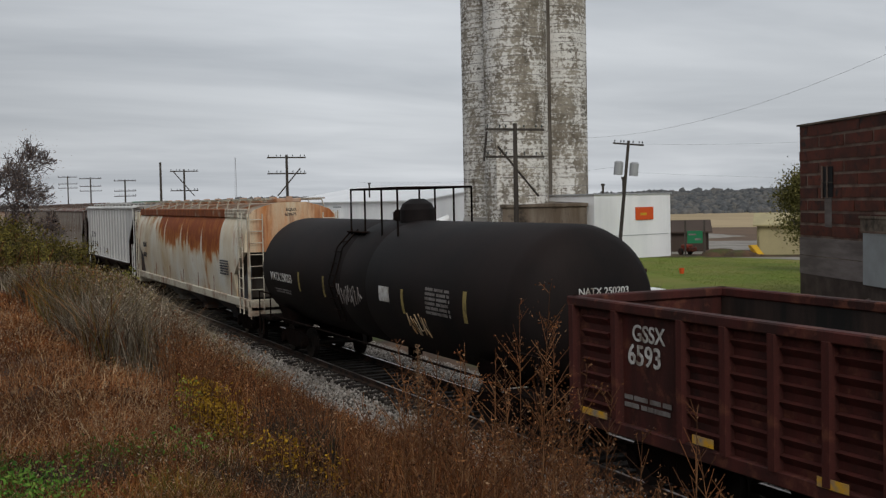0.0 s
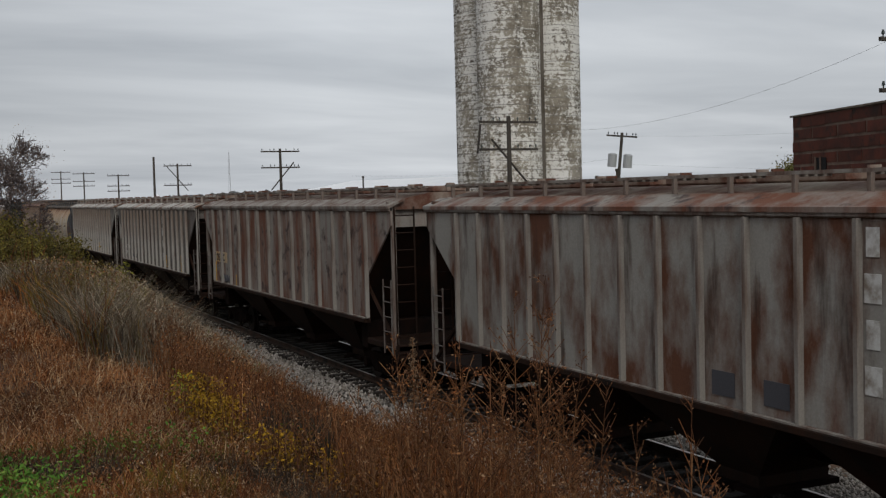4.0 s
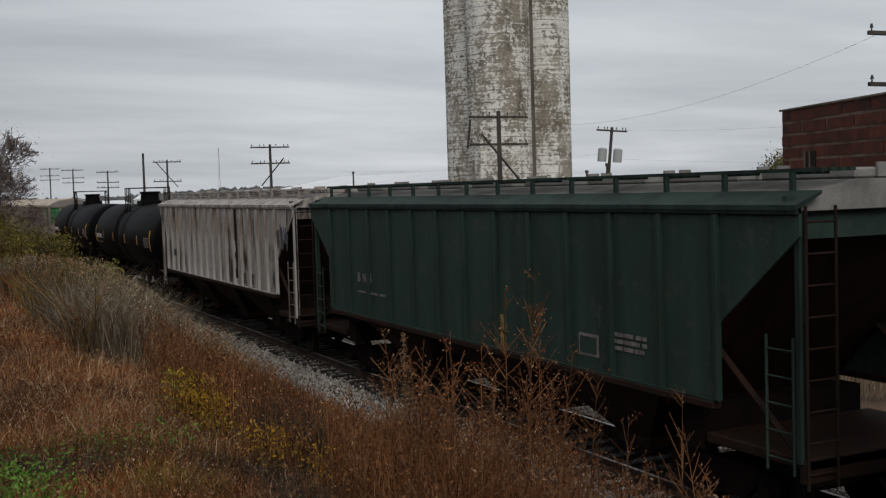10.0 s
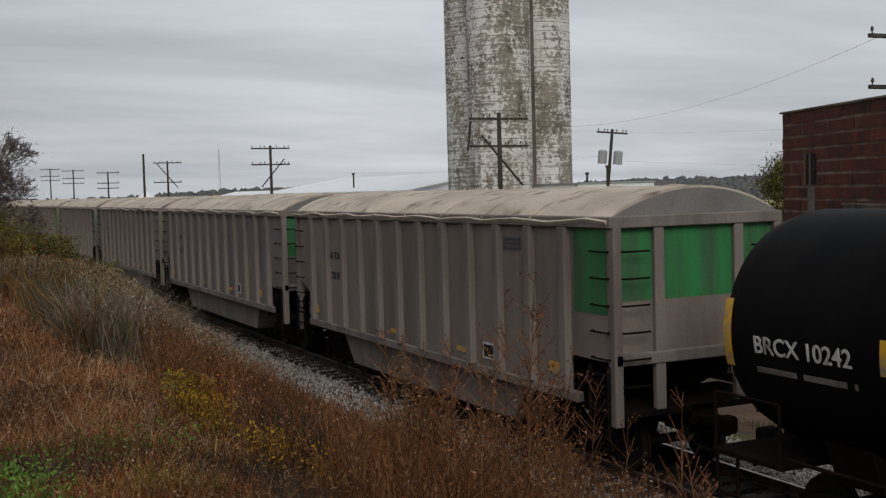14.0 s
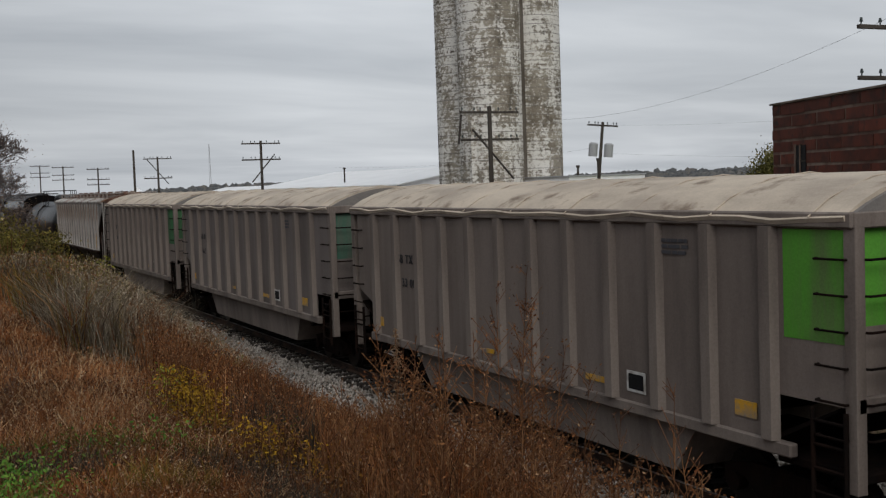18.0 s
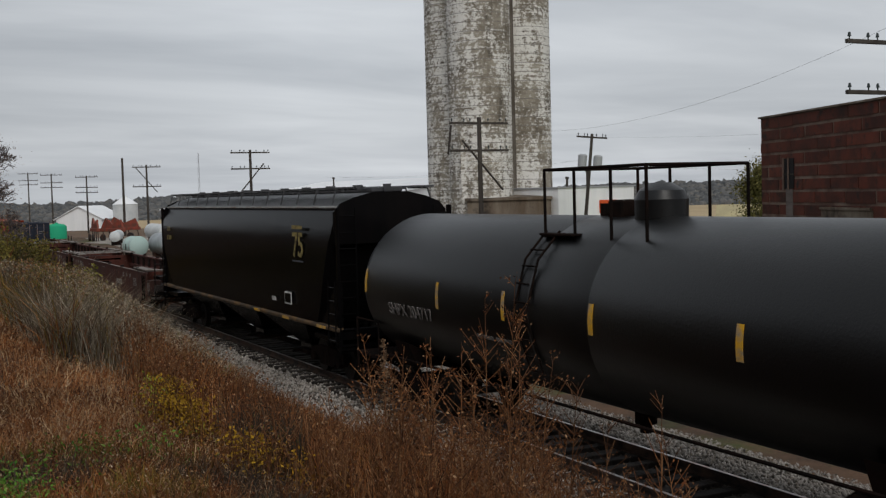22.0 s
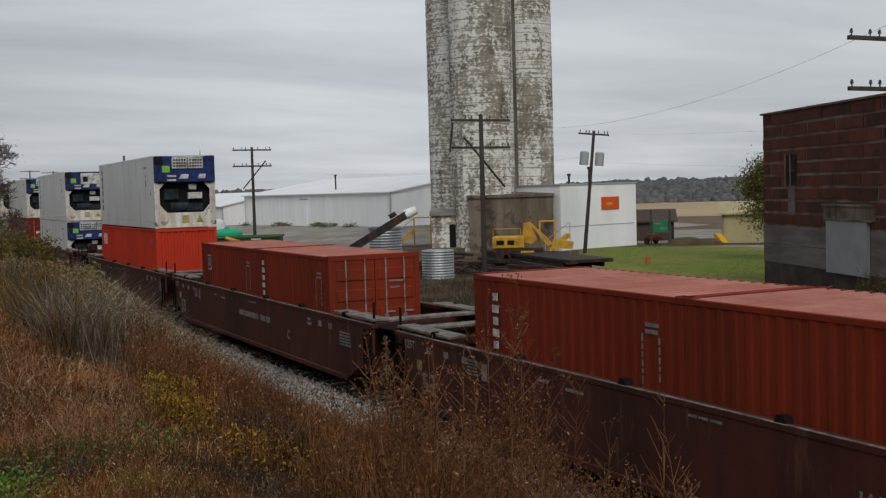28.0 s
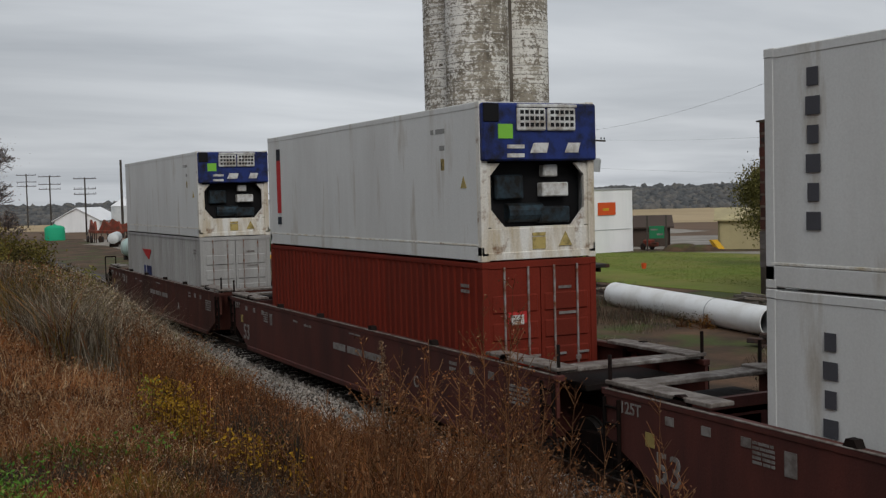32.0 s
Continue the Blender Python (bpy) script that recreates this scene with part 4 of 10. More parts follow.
        part("unit_grille", Shape().box(xo + 0.036, xo + 0.044, 0.72, 0.86, z1 - 0.58, z1 - 0.1), M["near_black"], unit)
    part("green_plate", Shape().box(xo - 0.025, xo - 0.005, -0.90, -0.60, z1 - 0.58, z1 - 0.32), M["reefer_green"], unit, "bright green square plate")
    for y0, y1 in ((-0.24, 0.16), (0.50, 0.84)):
        part("brand_mark", Shape().prism([(y0, z1 - 0.84), (y0 + 0.08, z1 - 0.66), (y1, z1 - 0.66), (y1 - 0.05, z1 - 0.84)], xo - 0.025, xo - 0.008, "yz"), M["reefer_white"], unit, "white logo block on blue")
    for z in (0.76, 0.92):
        part("small_writing", Shape().box(xo - 0.025, xo - 0.010, -0.72, -0.36, z1 - z, z1 - z + 0.07), M["reefer_white"], unit)
    # compressor bay with its rounded frame
    z0, zt, yb = 0.62, z1 - 1.02, w - 0.22
    fr = Shape()
    for k in (-1, 1):
        fr.box(x - 0.10, x - 0.03, k * yb, k * (w - 0.12), z0, zt)
        fr.prism([(k * yb, z0), (k * yb, z0 + 0.32), (k * (yb - 0.28), z0)], x - 0.10, x - 0.03, "yz")
        fr.prism([(k * yb, zt), (k * yb, zt - 0.22), (k * (yb - 0.2), zt)], x - 0.10, x - 0.03, "yz")
    fr.box(x - 0.10, x - 0.03, -yb, yb, z0 - 0.06, z0)
    part("bay_frame", fr, frame_paint, unit)
    gear = Shape()
    gear.cyl((x - 0.3, -0.55, z0 + 0.25), (x - 0.3, 0.2, z0 + 0.25), 0.18, 12).box(x - 0.33, x - 0.12, 0.1, 0.75, z0 + 0.05, z0 + 0.35, 0.03).box(x - 0.33, x - 0.2, -0.8, -0.2, z0 + 0.5, z0 + 0.95, 0.03)
    part("compressor", gear, M["reefer_dark"], unit)
    part("control_box", Shape().box(x - 0.33, x - 0.12, 0.15, 0.72, zt - 0.62, zt - 0.36, 0.02).box(x - 0.33, x - 0.14, 0.2, 0.5, zt - 0.25, zt - 0.03, 0.02), M["reefer_white"], unit, "pale control box")
    for a, b, z in ((2.0, 1.88, height - 0.50), (1.78, 1.40, height - 0.50), (1.62, 1.42, height - 0.82)):
        part("small_writing", Shape().box(h - a, h - b, -w + 0.002, -w + 0.008, z, z + 0.09), M["trim_mark"], c)
    part("warning_triangle", Shape().prism([(h - 0.78, height - 1.55), (h - 0.54, height - 1.55), (h - 0.66, height - 1.33)], -w - 0.001, -w + 0.006), M["gold75"], c, "yellow warning triangle")
    part("warning_label", Shape().box(x - 0.02, x + 0.002, -0.15, 0.12, 0.20, 0.42).box(x - 0.02, x + 0.002, -0.15, 0.12, 0.44, 0.50), M["gold75"], c, "yellow warning label")
    part("warning_triangle", Shape().prism([(0.42, 0.24), (0.70, 0.24), (0.56, 0.50)], x - 0.02, x + 0.002, "yz"), M["gold75"], c, "yellow warning triangle")
    part("data_plate", Shape().box(h - 1.58, h - 1.44, -w + 0.002, -w + 0.008, height - 1.2, height - 0.98), M["gold"], c, "small yellow data plate")
    for m in marks:
        m(c, h, height)
    return c



# ---- paints of the train ----
def rust_blooms(m):
    """Rust that has run down from the roof edge in broad tongues, between the panel seams."""
    nt = m.node_tree
    n, l = nt.nodes, nt.links
    bs = n["Principled BSDF"]
    old = bs.inputs["Base Color"].links[0].from_socket
    co = n.new("ShaderNodeTexCoord")
    sep = n.new("ShaderNodeSeparateXYZ")
    l.new(co.outputs["Object"], sep.inputs[0])
    along = n.new("ShaderNodeMapRange")
    along.inputs["From Min"].default_value, along.inputs["From Max"].default_value = -9.95, 9.95
    l.new(sep.outputs["X"], along.inputs["Value"])
    ramp = n.new("ShaderNodeValToRGB")
    el = ramp.color_ramp.elements
    tongues = ((5.2, 4.4), (5.5, 2.95), (6.6, 2.85), (6.75, 3.9), (6.9, 2.8), (9.8, 2.9), (10.05, 3.7), (10.25, 2.65), (11.1, 2.75), (11.22, 3.4), (11.4, 2.6), (13.5, 2.6), (13.66, 3.7), (13.8, 2.45), (16.45, 2.45), (16.62, 4.4))
    while len(el) < len(tongues):
        el.new(0.5)
    for e, (x, z) in zip(el, tongues):
        e.position, v = x / 19.9, z / 5
        e.color = (v, v, v, 1)
    l.new(along.outputs[0], ramp.inputs[0])

    def cloud(scale, stretch, detail):
        mp = n.new("ShaderNodeMapping")
        mp.inputs["Scale"].default_value = stretch
        l.new(co.outputs["Object"], mp.inputs[0])
        t = n.new("ShaderNodeTexNoise")
        t.inputs["Scale"].default_value, t.inputs["Detail"].default_value, t.inputs["Roughness"].default_value = scale, detail, 0.6
        l.new(mp.outputs[0], t.inputs["Vector"])
        return t.outputs[0]

    def calc(op, a, b, c=None):
        x = n.new("ShaderNodeMath")
        x.operation = op
        for i, v in enumerate((a, b, c)):
            if v is None:
                continue
            if isinstance(v, bpy.types.NodeSocket):
                l.new(v, x.inputs[i])
            else:
                x.inputs[i].default_value = v
        return x.outputs[0]

    over_edge = calc("SUBTRACT", calc("MULTIPLY_ADD", cloud(1.3, (1, 1, 0.35), 6.0), 1.5, calc("MULTIPLY_ADD", cloud(3.2, (1, 1, 0.6), 6.0), 1.1, calc("SUBTRACT", sep.outputs["Z"], 1.42))), calc("MULTIPLY", ramp.outputs[0], 5.0))
    fade = n.new("ShaderNodeMapRange")
    fade.inputs["From Min"].default_value, fade.inputs["From Max"].default_value = -0.22, 0.5
    l.new(over_edge, fade.inputs["Value"])
    tone = n.new("ShaderNodeValToRGB")
    te = tone.color_ramp.elements
    te[0].color, te[0].position = (0.56, 0.34, 0.13, 1), 0.1
    te[1].color, te[1].position = (0.26, 0.065, 0.018, 1), 1.0
    te.new(0.5).color = (0.42, 0.14, 0.028, 1)
    l.new(calc("MULTIPLY", fade.outputs[0], calc("MULTIPLY_ADD", cloud(2.6, (1, 1, 0.8), 5.0), 1.9, 0.02)), tone.inputs[0])
    spread = n.new("ShaderNodeMapRange")
    spread.inputs["From Min"].default_value, spread.inputs["From Max"].default_value = 0.02, 0.5
    l.new(fade.outputs[0], spread.inputs["Value"])
    mx = n.new("ShaderNodeMix")
    mx.data_type = "RGBA"
    l.new(spread.outputs[0], mx.inputs["Factor"]); l.new(old, mx.inputs["A"]); l.new(tone.outputs[0], mx.inputs["B"])
    l.new(mx.outputs["Result"], bs.inputs["Base Color"])
    return m


def top_rust(m, z0, depth, light, dark):
    """Rust that has washed down from the roof seam, ragged at its lower edge."""
    nt = m.node_tree
    n, l = nt.nodes, nt.links
    bs = n["Principled BSDF"]
    old = bs.inputs["Base Color"].links[0].from_socket
    co = n.new("ShaderNodeTexCoord")
    sep = n.new("ShaderNodeSeparateXYZ")
    l.new(co.outputs["Object"], sep.inputs[0])
    mp = n.new("ShaderNodeMapping")
    mp.inputs["Scale"].default_value = (1.0, 1.0, 0.3)
    l.new(co.outputs["Object"], mp.inputs[0])
    t = n.new("ShaderNodeTexNoise")
    t.inputs["Scale"].default_value, t.inputs["Detail"].default_value, t.inputs["Roughness"].default_value = 1.4, 6.0, 0.62
    l.new(mp.outputs[0], t.inputs["Vector"])
    ragged = n.new("ShaderNodeMath"); ragged.operation = "MULTIPLY_ADD"
    ragged.inputs[1].default_value = 1.8
    l.new(t.outputs[0], ragged.inputs[0]); l.new(sep.outputs["Z"], ragged.inputs[2])
    fade = n.new("ShaderNodeMapRange")
    fade.inputs["From Min"].default_value, fade.inputs["From Max"].default_value = z0 + 0.9 - depth * 0.5, z0 + 0.9 + depth * 0.6
    l.new(ragged.outputs[0], fade.inputs["Value"])
    tone = n.new("ShaderNodeMix"); tone.data_type = "RGBA"
    tone.inputs["A"].default_value, tone.inputs["B"].default_value = light, dark
    l.new(fade.outputs[0], tone.inputs["Factor"])
    mx = n.new("ShaderNodeMix"); mx.data_type = "RGBA"
    l.new(fade.outputs[0], mx.inputs["Factor"]); l.new(old, mx.inputs["A"]); l.new(tone.outputs["Result"], mx.inputs["B"])
    l.new(mx.outputs["Result"], bs.inputs["Base Color"])
    return m


M["rod"] = surface("galvanised rod", (0.36, 0.34, 0.33, 1), RUST, 0.3, 6.0, rough=0.5, metal=0.5)
# shade inside openings as a near-black colour; serves black marks as well
M["near_black"] = surface("dark recess", (0.006, 0.006, 0.007, 1), grain=0.3)
M["reefer_blue"] = surface("deep blue panel paint", (0.018, 0.035, 0.16, 1), SOOT, 0.3, 3.0, rough=0.5)
M["reefer_white"] = surface("white enamel", (0.62, 0.63, 0.62, 1), DUST, 0.3, 4.0, rough=0.5, grain=0.1)
M["reefer_green"] = surface("bright green plate", (0.20, 0.50, 0.06, 1), grain=0.1)
M["reefer_dark"] = surface("dark blue-green machinery", (0.025, 0.045, 0.06, 1), SOOT, 0.5, 5.0, rough=0.5)
# grime, darkened by the shade under the hopper ends and bays
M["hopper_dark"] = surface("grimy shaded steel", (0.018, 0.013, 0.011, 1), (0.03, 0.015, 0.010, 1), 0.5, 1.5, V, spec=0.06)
M["gon_red"] = surface("oxide red gondola paint", (0.075, 0.018, 0.014, 1), (0.028, 0.011, 0.009, 1), 0.5, 0.9, V, third=(0.12, 0.042, 0.025, 1), third_amount=0.2)
M["gon_in"] = surface("dark rusty lining", (0.045, 0.028, 0.022, 1), SOOT, 0.6, 1.2, V)
M["tank_black"] = surface("sooty black tank paint", (0.010, 0.009, 0.009, 1), (0.018, 0.013, 0.012, 1), 0.5, 0.6, (1, 1, 0.5), rough=0.65, grain=0.2, spec=0.1)
M["tank_black2"] = surface("black tank paint", (0.004, 0.004, 0.0045, 1), (0.008, 0.007, 0.007, 1), 0.4, 0.7, (1, 1, 0.5), rough=0.55, grain=0.12, spec=0.03)
M["tank_gloss"] = surface("glossy charcoal tank paint", (0.0035, 0.0035, 0.004, 1), (0.002, 0.002, 0.002, 1), 0.4, 0.5, rough=0.36, grain=0.15, spec=0.4)
M["equx"] = surface("cream paint with rust stains", (0.76, 0.74, 0.66, 1), (0.56, 0.40, 0.18, 1), 0.16, 0.55, (1, 1, 0.6), edge=0.2, third=(0.40, 0.17, 0.04, 1), third_amount=0.17, third_scale=0.8, third_stretch=(1.2, 1.2, 0.6))
M["equx"] = rust_blooms(M["equx"])
M["equx_end"] = surface("cream end panel with orange rust", (0.64, 0.54, 0.38, 1), (0.52, 0.17, 0.035, 1), 0.58, 0.9, V, edge=0.14, third=(0.26, 0.07, 0.02, 1), third_amount=0.28, third_scale=1.2, third_stretch=V)
M["equx_sill"] = surface("cream sill paint", (0.56, 0.52, 0.42, 1), RUST, 0.12, 1.5)
M["equx_roof"] = surface("rusted cream roof", (0.50, 0.44, 0.36, 1), (0.36, 0.13, 0.035, 1), 0.55, 0.9)
M["rust_patch"] = surface("bare orange rust", (0.30, 0.09, 0.028, 1), (0.19, 0.055, 0.022, 1), 0.5, 1.8, V, third=(0.36, 0.30, 0.22, 1), third_amount=0.1, third_scale=1.5)
M["rust_fade"] = surface("thin rust wash", (0.45, 0.25, 0.09, 1), (0.50, 0.42, 0.30, 1), 0.5, 1.5, V)
M["furx"] = surface("light grey hopper paint", (0.62, 0.62, 0.60, 1), (0.50, 0.49, 0.47, 1), 0.25, 0.8, V)
M["furx_roof"] = surface("grey roof paint", (0.36, 0.36, 0.35, 1), (0.20, 0.15, 0.12, 1), 0.35, 1.0)
M["green_roof"] = surface("green hatch paint", (0.06, 0.22, 0.12, 1), DUST, 0.3, 2.0)
M["xtra1"] = surface("rust-bitten grey hopper paint", (0.29, 0.275, 0.25, 1), (0.12, 0.05, 0.028, 1), 0.36, 0.9, (1.3, 1.3, 0.6), edge=0.09, third=(0.05, 0.028, 0.02, 1), third_amount=0.16, third_scale=1.2, third_stretch=V)
M["xtra2"] = surface("grimy grey hopper paint", (0.20, 0.185, 0.168, 1), (0.085, 0.07, 0.06, 1), 0.5, 1.1, V, third=(0.10, 0.045, 0.028, 1), third_amount=0.12, third_scale=2.2)
M["xtra3"] = surface("pale grimy hopper paint", (0.25, 0.235, 0.21, 1), (0.13, 0.115, 0.10, 1), 0.4, 1.1, V, third=(0.09, 0.05, 0.035, 1), third_amount=0.10, third_scale=2.2)
M["xtra_rib"] = surface("pale worn rib paint", (0.36, 0.34, 0.31, 1), (0.17, 0.11, 0.075, 1), 0.3, 1.4, V)
M["dull_rib"] = surface("dull grey rib paint", (0.26, 0.24, 0.215, 1), (0.11, 0.06, 0.042, 1), 0.4, 2.0, V)
M["xtra_roof"] = surface("grey rusty roof", (0.34, 0.29, 0.24, 1), (0.11, 0.045, 0.028, 1), 0.62, 1.0)
M["dsrc"] = surface("rust-blotched grey paint", (0.26, 0.24, 0.215, 1), (0.15, 0.06, 0.035, 1), 0.5, 0.9, V, edge=0.1, third=(0.06, 0.04, 0.035, 1), third_amount=0.2)
M["cyl"] = surface("warm grey cylinder paint", (0.46, 0.42, 0.36, 1), (0.42, 0.31, 0.17, 1), 0.32, 0.7, (1.6, 1.6, 0.25), edge=0.16, third=(0.14, 0.075, 0.04, 1), third_amount=-0.06, third_scale=1.4, third_stretch=V)
M["cyl"] = top_rust(M["cyl"], 3.55, 0.9, (0.42, 0.21, 0.07, 1), (0.17, 0.07, 0.03, 1))
M["cyl_roof"] = surface("sooty grey roof", (0.13, 0.115, 0.10, 1), (0.06, 0.045, 0.035, 1), 0.5, 1.0, third=(0.22, 0.12, 0.06, 1), third_amount=0.12)
M["cyl_end"] = surface("slate grey slope sheet", (0.055, 0.06, 0.066, 1), DARK_RUST, 0.2, 1.5)
M["cyl_sill"] = surface("pale grey sill", (0.36, 0.33, 0.29, 1), RUST, 0.2, 1.5)
M["rusty"] = surface("heavily rusted brown hopper paint", (0.10, 0.032, 0.019, 1), (0.235, 0.155, 0.11, 1), 0.33, 0.7, (1.0, 1.0, 0.6), edge=0.07, third=(0.03, 0.015, 0.011, 1), third_amount=0.42, third_scale=1.1, third_stretch=V)
M["xtra4"] = surface("streaked grimy hopper paint", (0.36, 0.35, 0.33, 1), (0.12, 0.112, 0.104, 1), 0.44, 1.3, (1.4, 1.4, 0.22), edge=0.1, third=(0.11, 0.06, 0.04, 1), third_amount=0.12, third_scale=2.2)
M["streaked_eave"] = surface("pale eave paint with dark drips", (0.46, 0.44, 0.41, 1), (0.13, 0.085, 0.06, 1), 0.38, 1.6, (1.6, 0.4, 0.4), edge=0.08, third=(0.20, 0.09, 0.045, 1), third_amount=0.2, third_scale=1.0)
M["rusty_rib"] = surface("worn brown-grey rib", (0.33, 0.285, 0.24, 1), (0.11, 0.05, 0.035, 1), 0.35, 2.0, V)
M["rusty_roof"] = surface("brown rusted roof", (0.10, 0.055, 0.04, 1), (0.17, 0.13, 0.105, 1), 0.4, 1.0, third=(0.04, 0.02, 0.015, 1), third_amount=0.2)
M["green"] = surface("dark green hopper paint", (0.030, 0.056, 0.044, 1), (0.02, 0.036, 0.03, 1), 0.5, 0.9, V, third=(0.06, 0.06, 0.05, 1), third_amount=0.1)
M["green_rib"] = surface("dark green rib", (0.022, 0.042, 0.033, 1), (0.010, 0.018, 0.015, 1), 0.4, 1.5, V)
M["green_top"] = surface("dirty grey-green roof", (0.22, 0.215, 0.20, 1), (0.10, 0.095, 0.085, 1), 0.4, 1.0)
M["white_worn"] = surface("flaking white hopper paint", (0.40, 0.38, 0.36, 1), (0.28, 0.25, 0.22, 1), 0.4, 0.9, V, third=(0.04, 0.022, 0.017, 1), third_amount=0.36, third_scale=1.5, third_stretch=(1.2, 1.2, 0.4))
M["white_rib"] = surface("worn white rib", (0.42, 0.40, 0.38, 1), (0.16, 0.11, 0.08, 1), 0.3, 2.0, V)
M["coal"] = surface("taupe coal-car paint", (0.20, 0.165, 0.145, 1), (0.135, 0.11, 0.097, 1), 0.45, 0.7, V, grain=0.2)
M["coal2"] = surface("warm taupe coal-car paint", (0.215, 0.175, 0.15, 1), (0.145, 0.115, 0.097, 1), 0.45, 0.7, V, grain=0.2)
M["coal3"] = surface("grey coal-car paint", (0.175, 0.15, 0.14, 1), (0.12, 0.10, 0.092, 1), 0.45, 0.7, V, grain=0.2)
M["coal_rib"] = surface("pale taupe rib", (0.215, 0.18, 0.157, 1), (0.135, 0.11, 0.097, 1), 0.4, 1.2, V)
M["cover"] = surface("cream weathered cover", (0.54, 0.46, 0.37, 1), (0.38, 0.32, 0.26, 1), 0.4, 0.6, (1, 2.0, 1), grain=0.18, third=(0.20, 0.15, 0.11, 1), third_amount=0.1, third_scale=1.5)
M["cap"] = surface("grey cover end", (0.16, 0.15, 0.145, 1), (0.22, 0.20, 0.18, 1), 0.3, 1.0)
M["end_green"] = surface("green end paint", (0.03, 0.20, 0.06, 1), (0.05, 0.09, 0.05, 1), 0.35, 1.0, V)
M["end_lime"] = surface("lime green end paint", (0.09, 0.30, 0.035, 1), (0.12, 0.14, 0.07, 1), 0.3, 1.0, V)
M["end_teal"] = surface("dull teal end paint", (0.045, 0.13, 0.09, 1), (0.11, 0.11, 0.09, 1), 0.4, 1.0, V)
M["black75"] = surface("black hopper paint", (0.003, 0.003, 0.0033, 1), (0.006, 0.005, 0.005, 1), 0.4, 0.8, V, rough=0.2, grain=0.12, bump=0.15, spec=0.06)
M["black75_roof"] = surface("dark grey roof", (0.075, 0.076, 0.08, 1), (0.03, 0.03, 0.032, 1), 0.4, 1.0, rough=0.4, spec=0.4)
M["gold75"] = surface("bright gold paint", (0.42, 0.33, 0.12, 1), SOOT, 0.1, 5.0)
M["sill75"] = surface("ochre striped sill", (0.15, 0.085, 0.035, 1), (0.03, 0.025, 0.02, 1), 0.5, 2.0)
M["well"] = surface("maroon well-car paint", (0.078, 0.021, 0.014, 1), (0.04, 0.014, 0.010, 1), 0.5, 0.8, V, third=(0.11, 0.048, 0.03, 1), third_amount=0.1, third_stretch=V)
M["well_bright"] = surface("cleaner oxide red well-car paint", (0.09, 0.027, 0.021, 1), (0.055, 0.02, 0.017, 1), 0.4, 0.8, V)
M["well_trim"] = surface("worn pale walkway steel", (0.22, 0.195, 0.175, 1), (0.10, 0.08, 0.068, 1), 0.5, 5.0, third=(0.32, 0.30, 0.28, 1), third_amount=0.05)
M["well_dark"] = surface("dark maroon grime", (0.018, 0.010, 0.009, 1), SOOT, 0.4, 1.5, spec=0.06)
M["deck_dark"] = surface("dark worn deck steel", (0.032, 0.025, 0.023, 1), (0.013, 0.010, 0.009, 1), 0.5, 4.0, third=(0.09, 0.075, 0.07, 1), third_amount=0.1, third_scale=3.0)
M["deck_rust"] = surface("dark rusty reservoir", (0.042, 0.016, 0.012, 1), (0.02, 0.010, 0.008, 1), 0.5, 3.0)
M["shield"] = surface("dull grey-brown end plate", (0.085, 0.078, 0.07, 1), (0.05, 0.035, 0.027, 1), 0.4, 1.2, V)
M["ladder_grey"] = surface("dull grey ladder paint", (0.15, 0.14, 0.13, 1), (0.08, 0.05, 0.04, 1), 0.4, 2.0)
M["box_red"] = surface("brick red container paint", (0.21, 0.029, 0.012, 1), (0.145, 0.024, 0.012, 1), 0.4, 0.8, V, spec=0.1)
M["box_red_roof"] = surface("faded red container roof", (0.42, 0.17, 0.13, 1), (0.31, 0.10, 0.07, 1), 0.5, 0.9)
M["box_orange"] = surface("orange red container paint", (0.52, 0.045, 0.02, 1), (0.42, 0.04, 0.02, 1), 0.35, 0.8, V, spec=0.1)
M["box_maroon"] = surface("maroon container paint", (0.17, 0.023, 0.013, 1), (0.125, 0.02, 0.012, 1), 0.4, 0.8, V, spec=0.1)
M["box_navy"] = surface("navy container paint", (0.018, 0.022, 0.035, 1), (0.012, 0.014, 0.02, 1), 0.4, 1.0, V)
M["box_grey"] = surface("pale grey container paint", (0.36, 0.36, 0.35, 1), (0.28, 0.27, 0.26, 1), 0.4, 0.8, V)
M["reefer"] = surface("off-white insulated panel", (0.65, 0.66, 0.65, 1), (0.58, 0.58, 0.565, 1), 0.35, 0.6, V, rough=0.45, grain=0.12, bump=0.15, third=(0.46, 0.43, 0.38, 1), third_amount=0.05, third_scale=1.2, third_stretch=V)
M["reefer_frame"] = surface("stained white frame", (0.68, 0.67, 0.63, 1), (0.46, 0.38, 0.26, 1), 0.18, 1.8, V, third=(0.20, 0.12, 0.07, 1), third_amount=0.05)
M["sign_red"] = surface("red plate", (0.45, 0.03, 0.03, 1), grain=0.1)
M["trim_mark"] = surface("faded grey print", (0.26, 0.26, 0.25, 1), grain=0.1)
M["dark_letter"] = surface("dark grey letter paint", (0.07, 0.07, 0.08, 1), grain=0.1)


# ---- marks ----
def word(words, size, dx, z, material, y=-1.565, frm="rear", label="", spread=1.0):
    """Writing on the near side, dx metres ahead of the car's rear end (or behind its front end)."""
    def put(car, h):
        lettering("lettering", words, size, (-h + dx) if frm == "rear" else (h - dx), z, y, M[material], car, label, spread=spread)
    return put


def plate(x0, x1, z0, z1, material, y=-1.565, t=0.008, name="marking", label=""):
    def put(car, h):
        part(name, Shape().box(-h + x0, -h + x1, y - t, y, z0, z1), M[material], car, label)
    return put


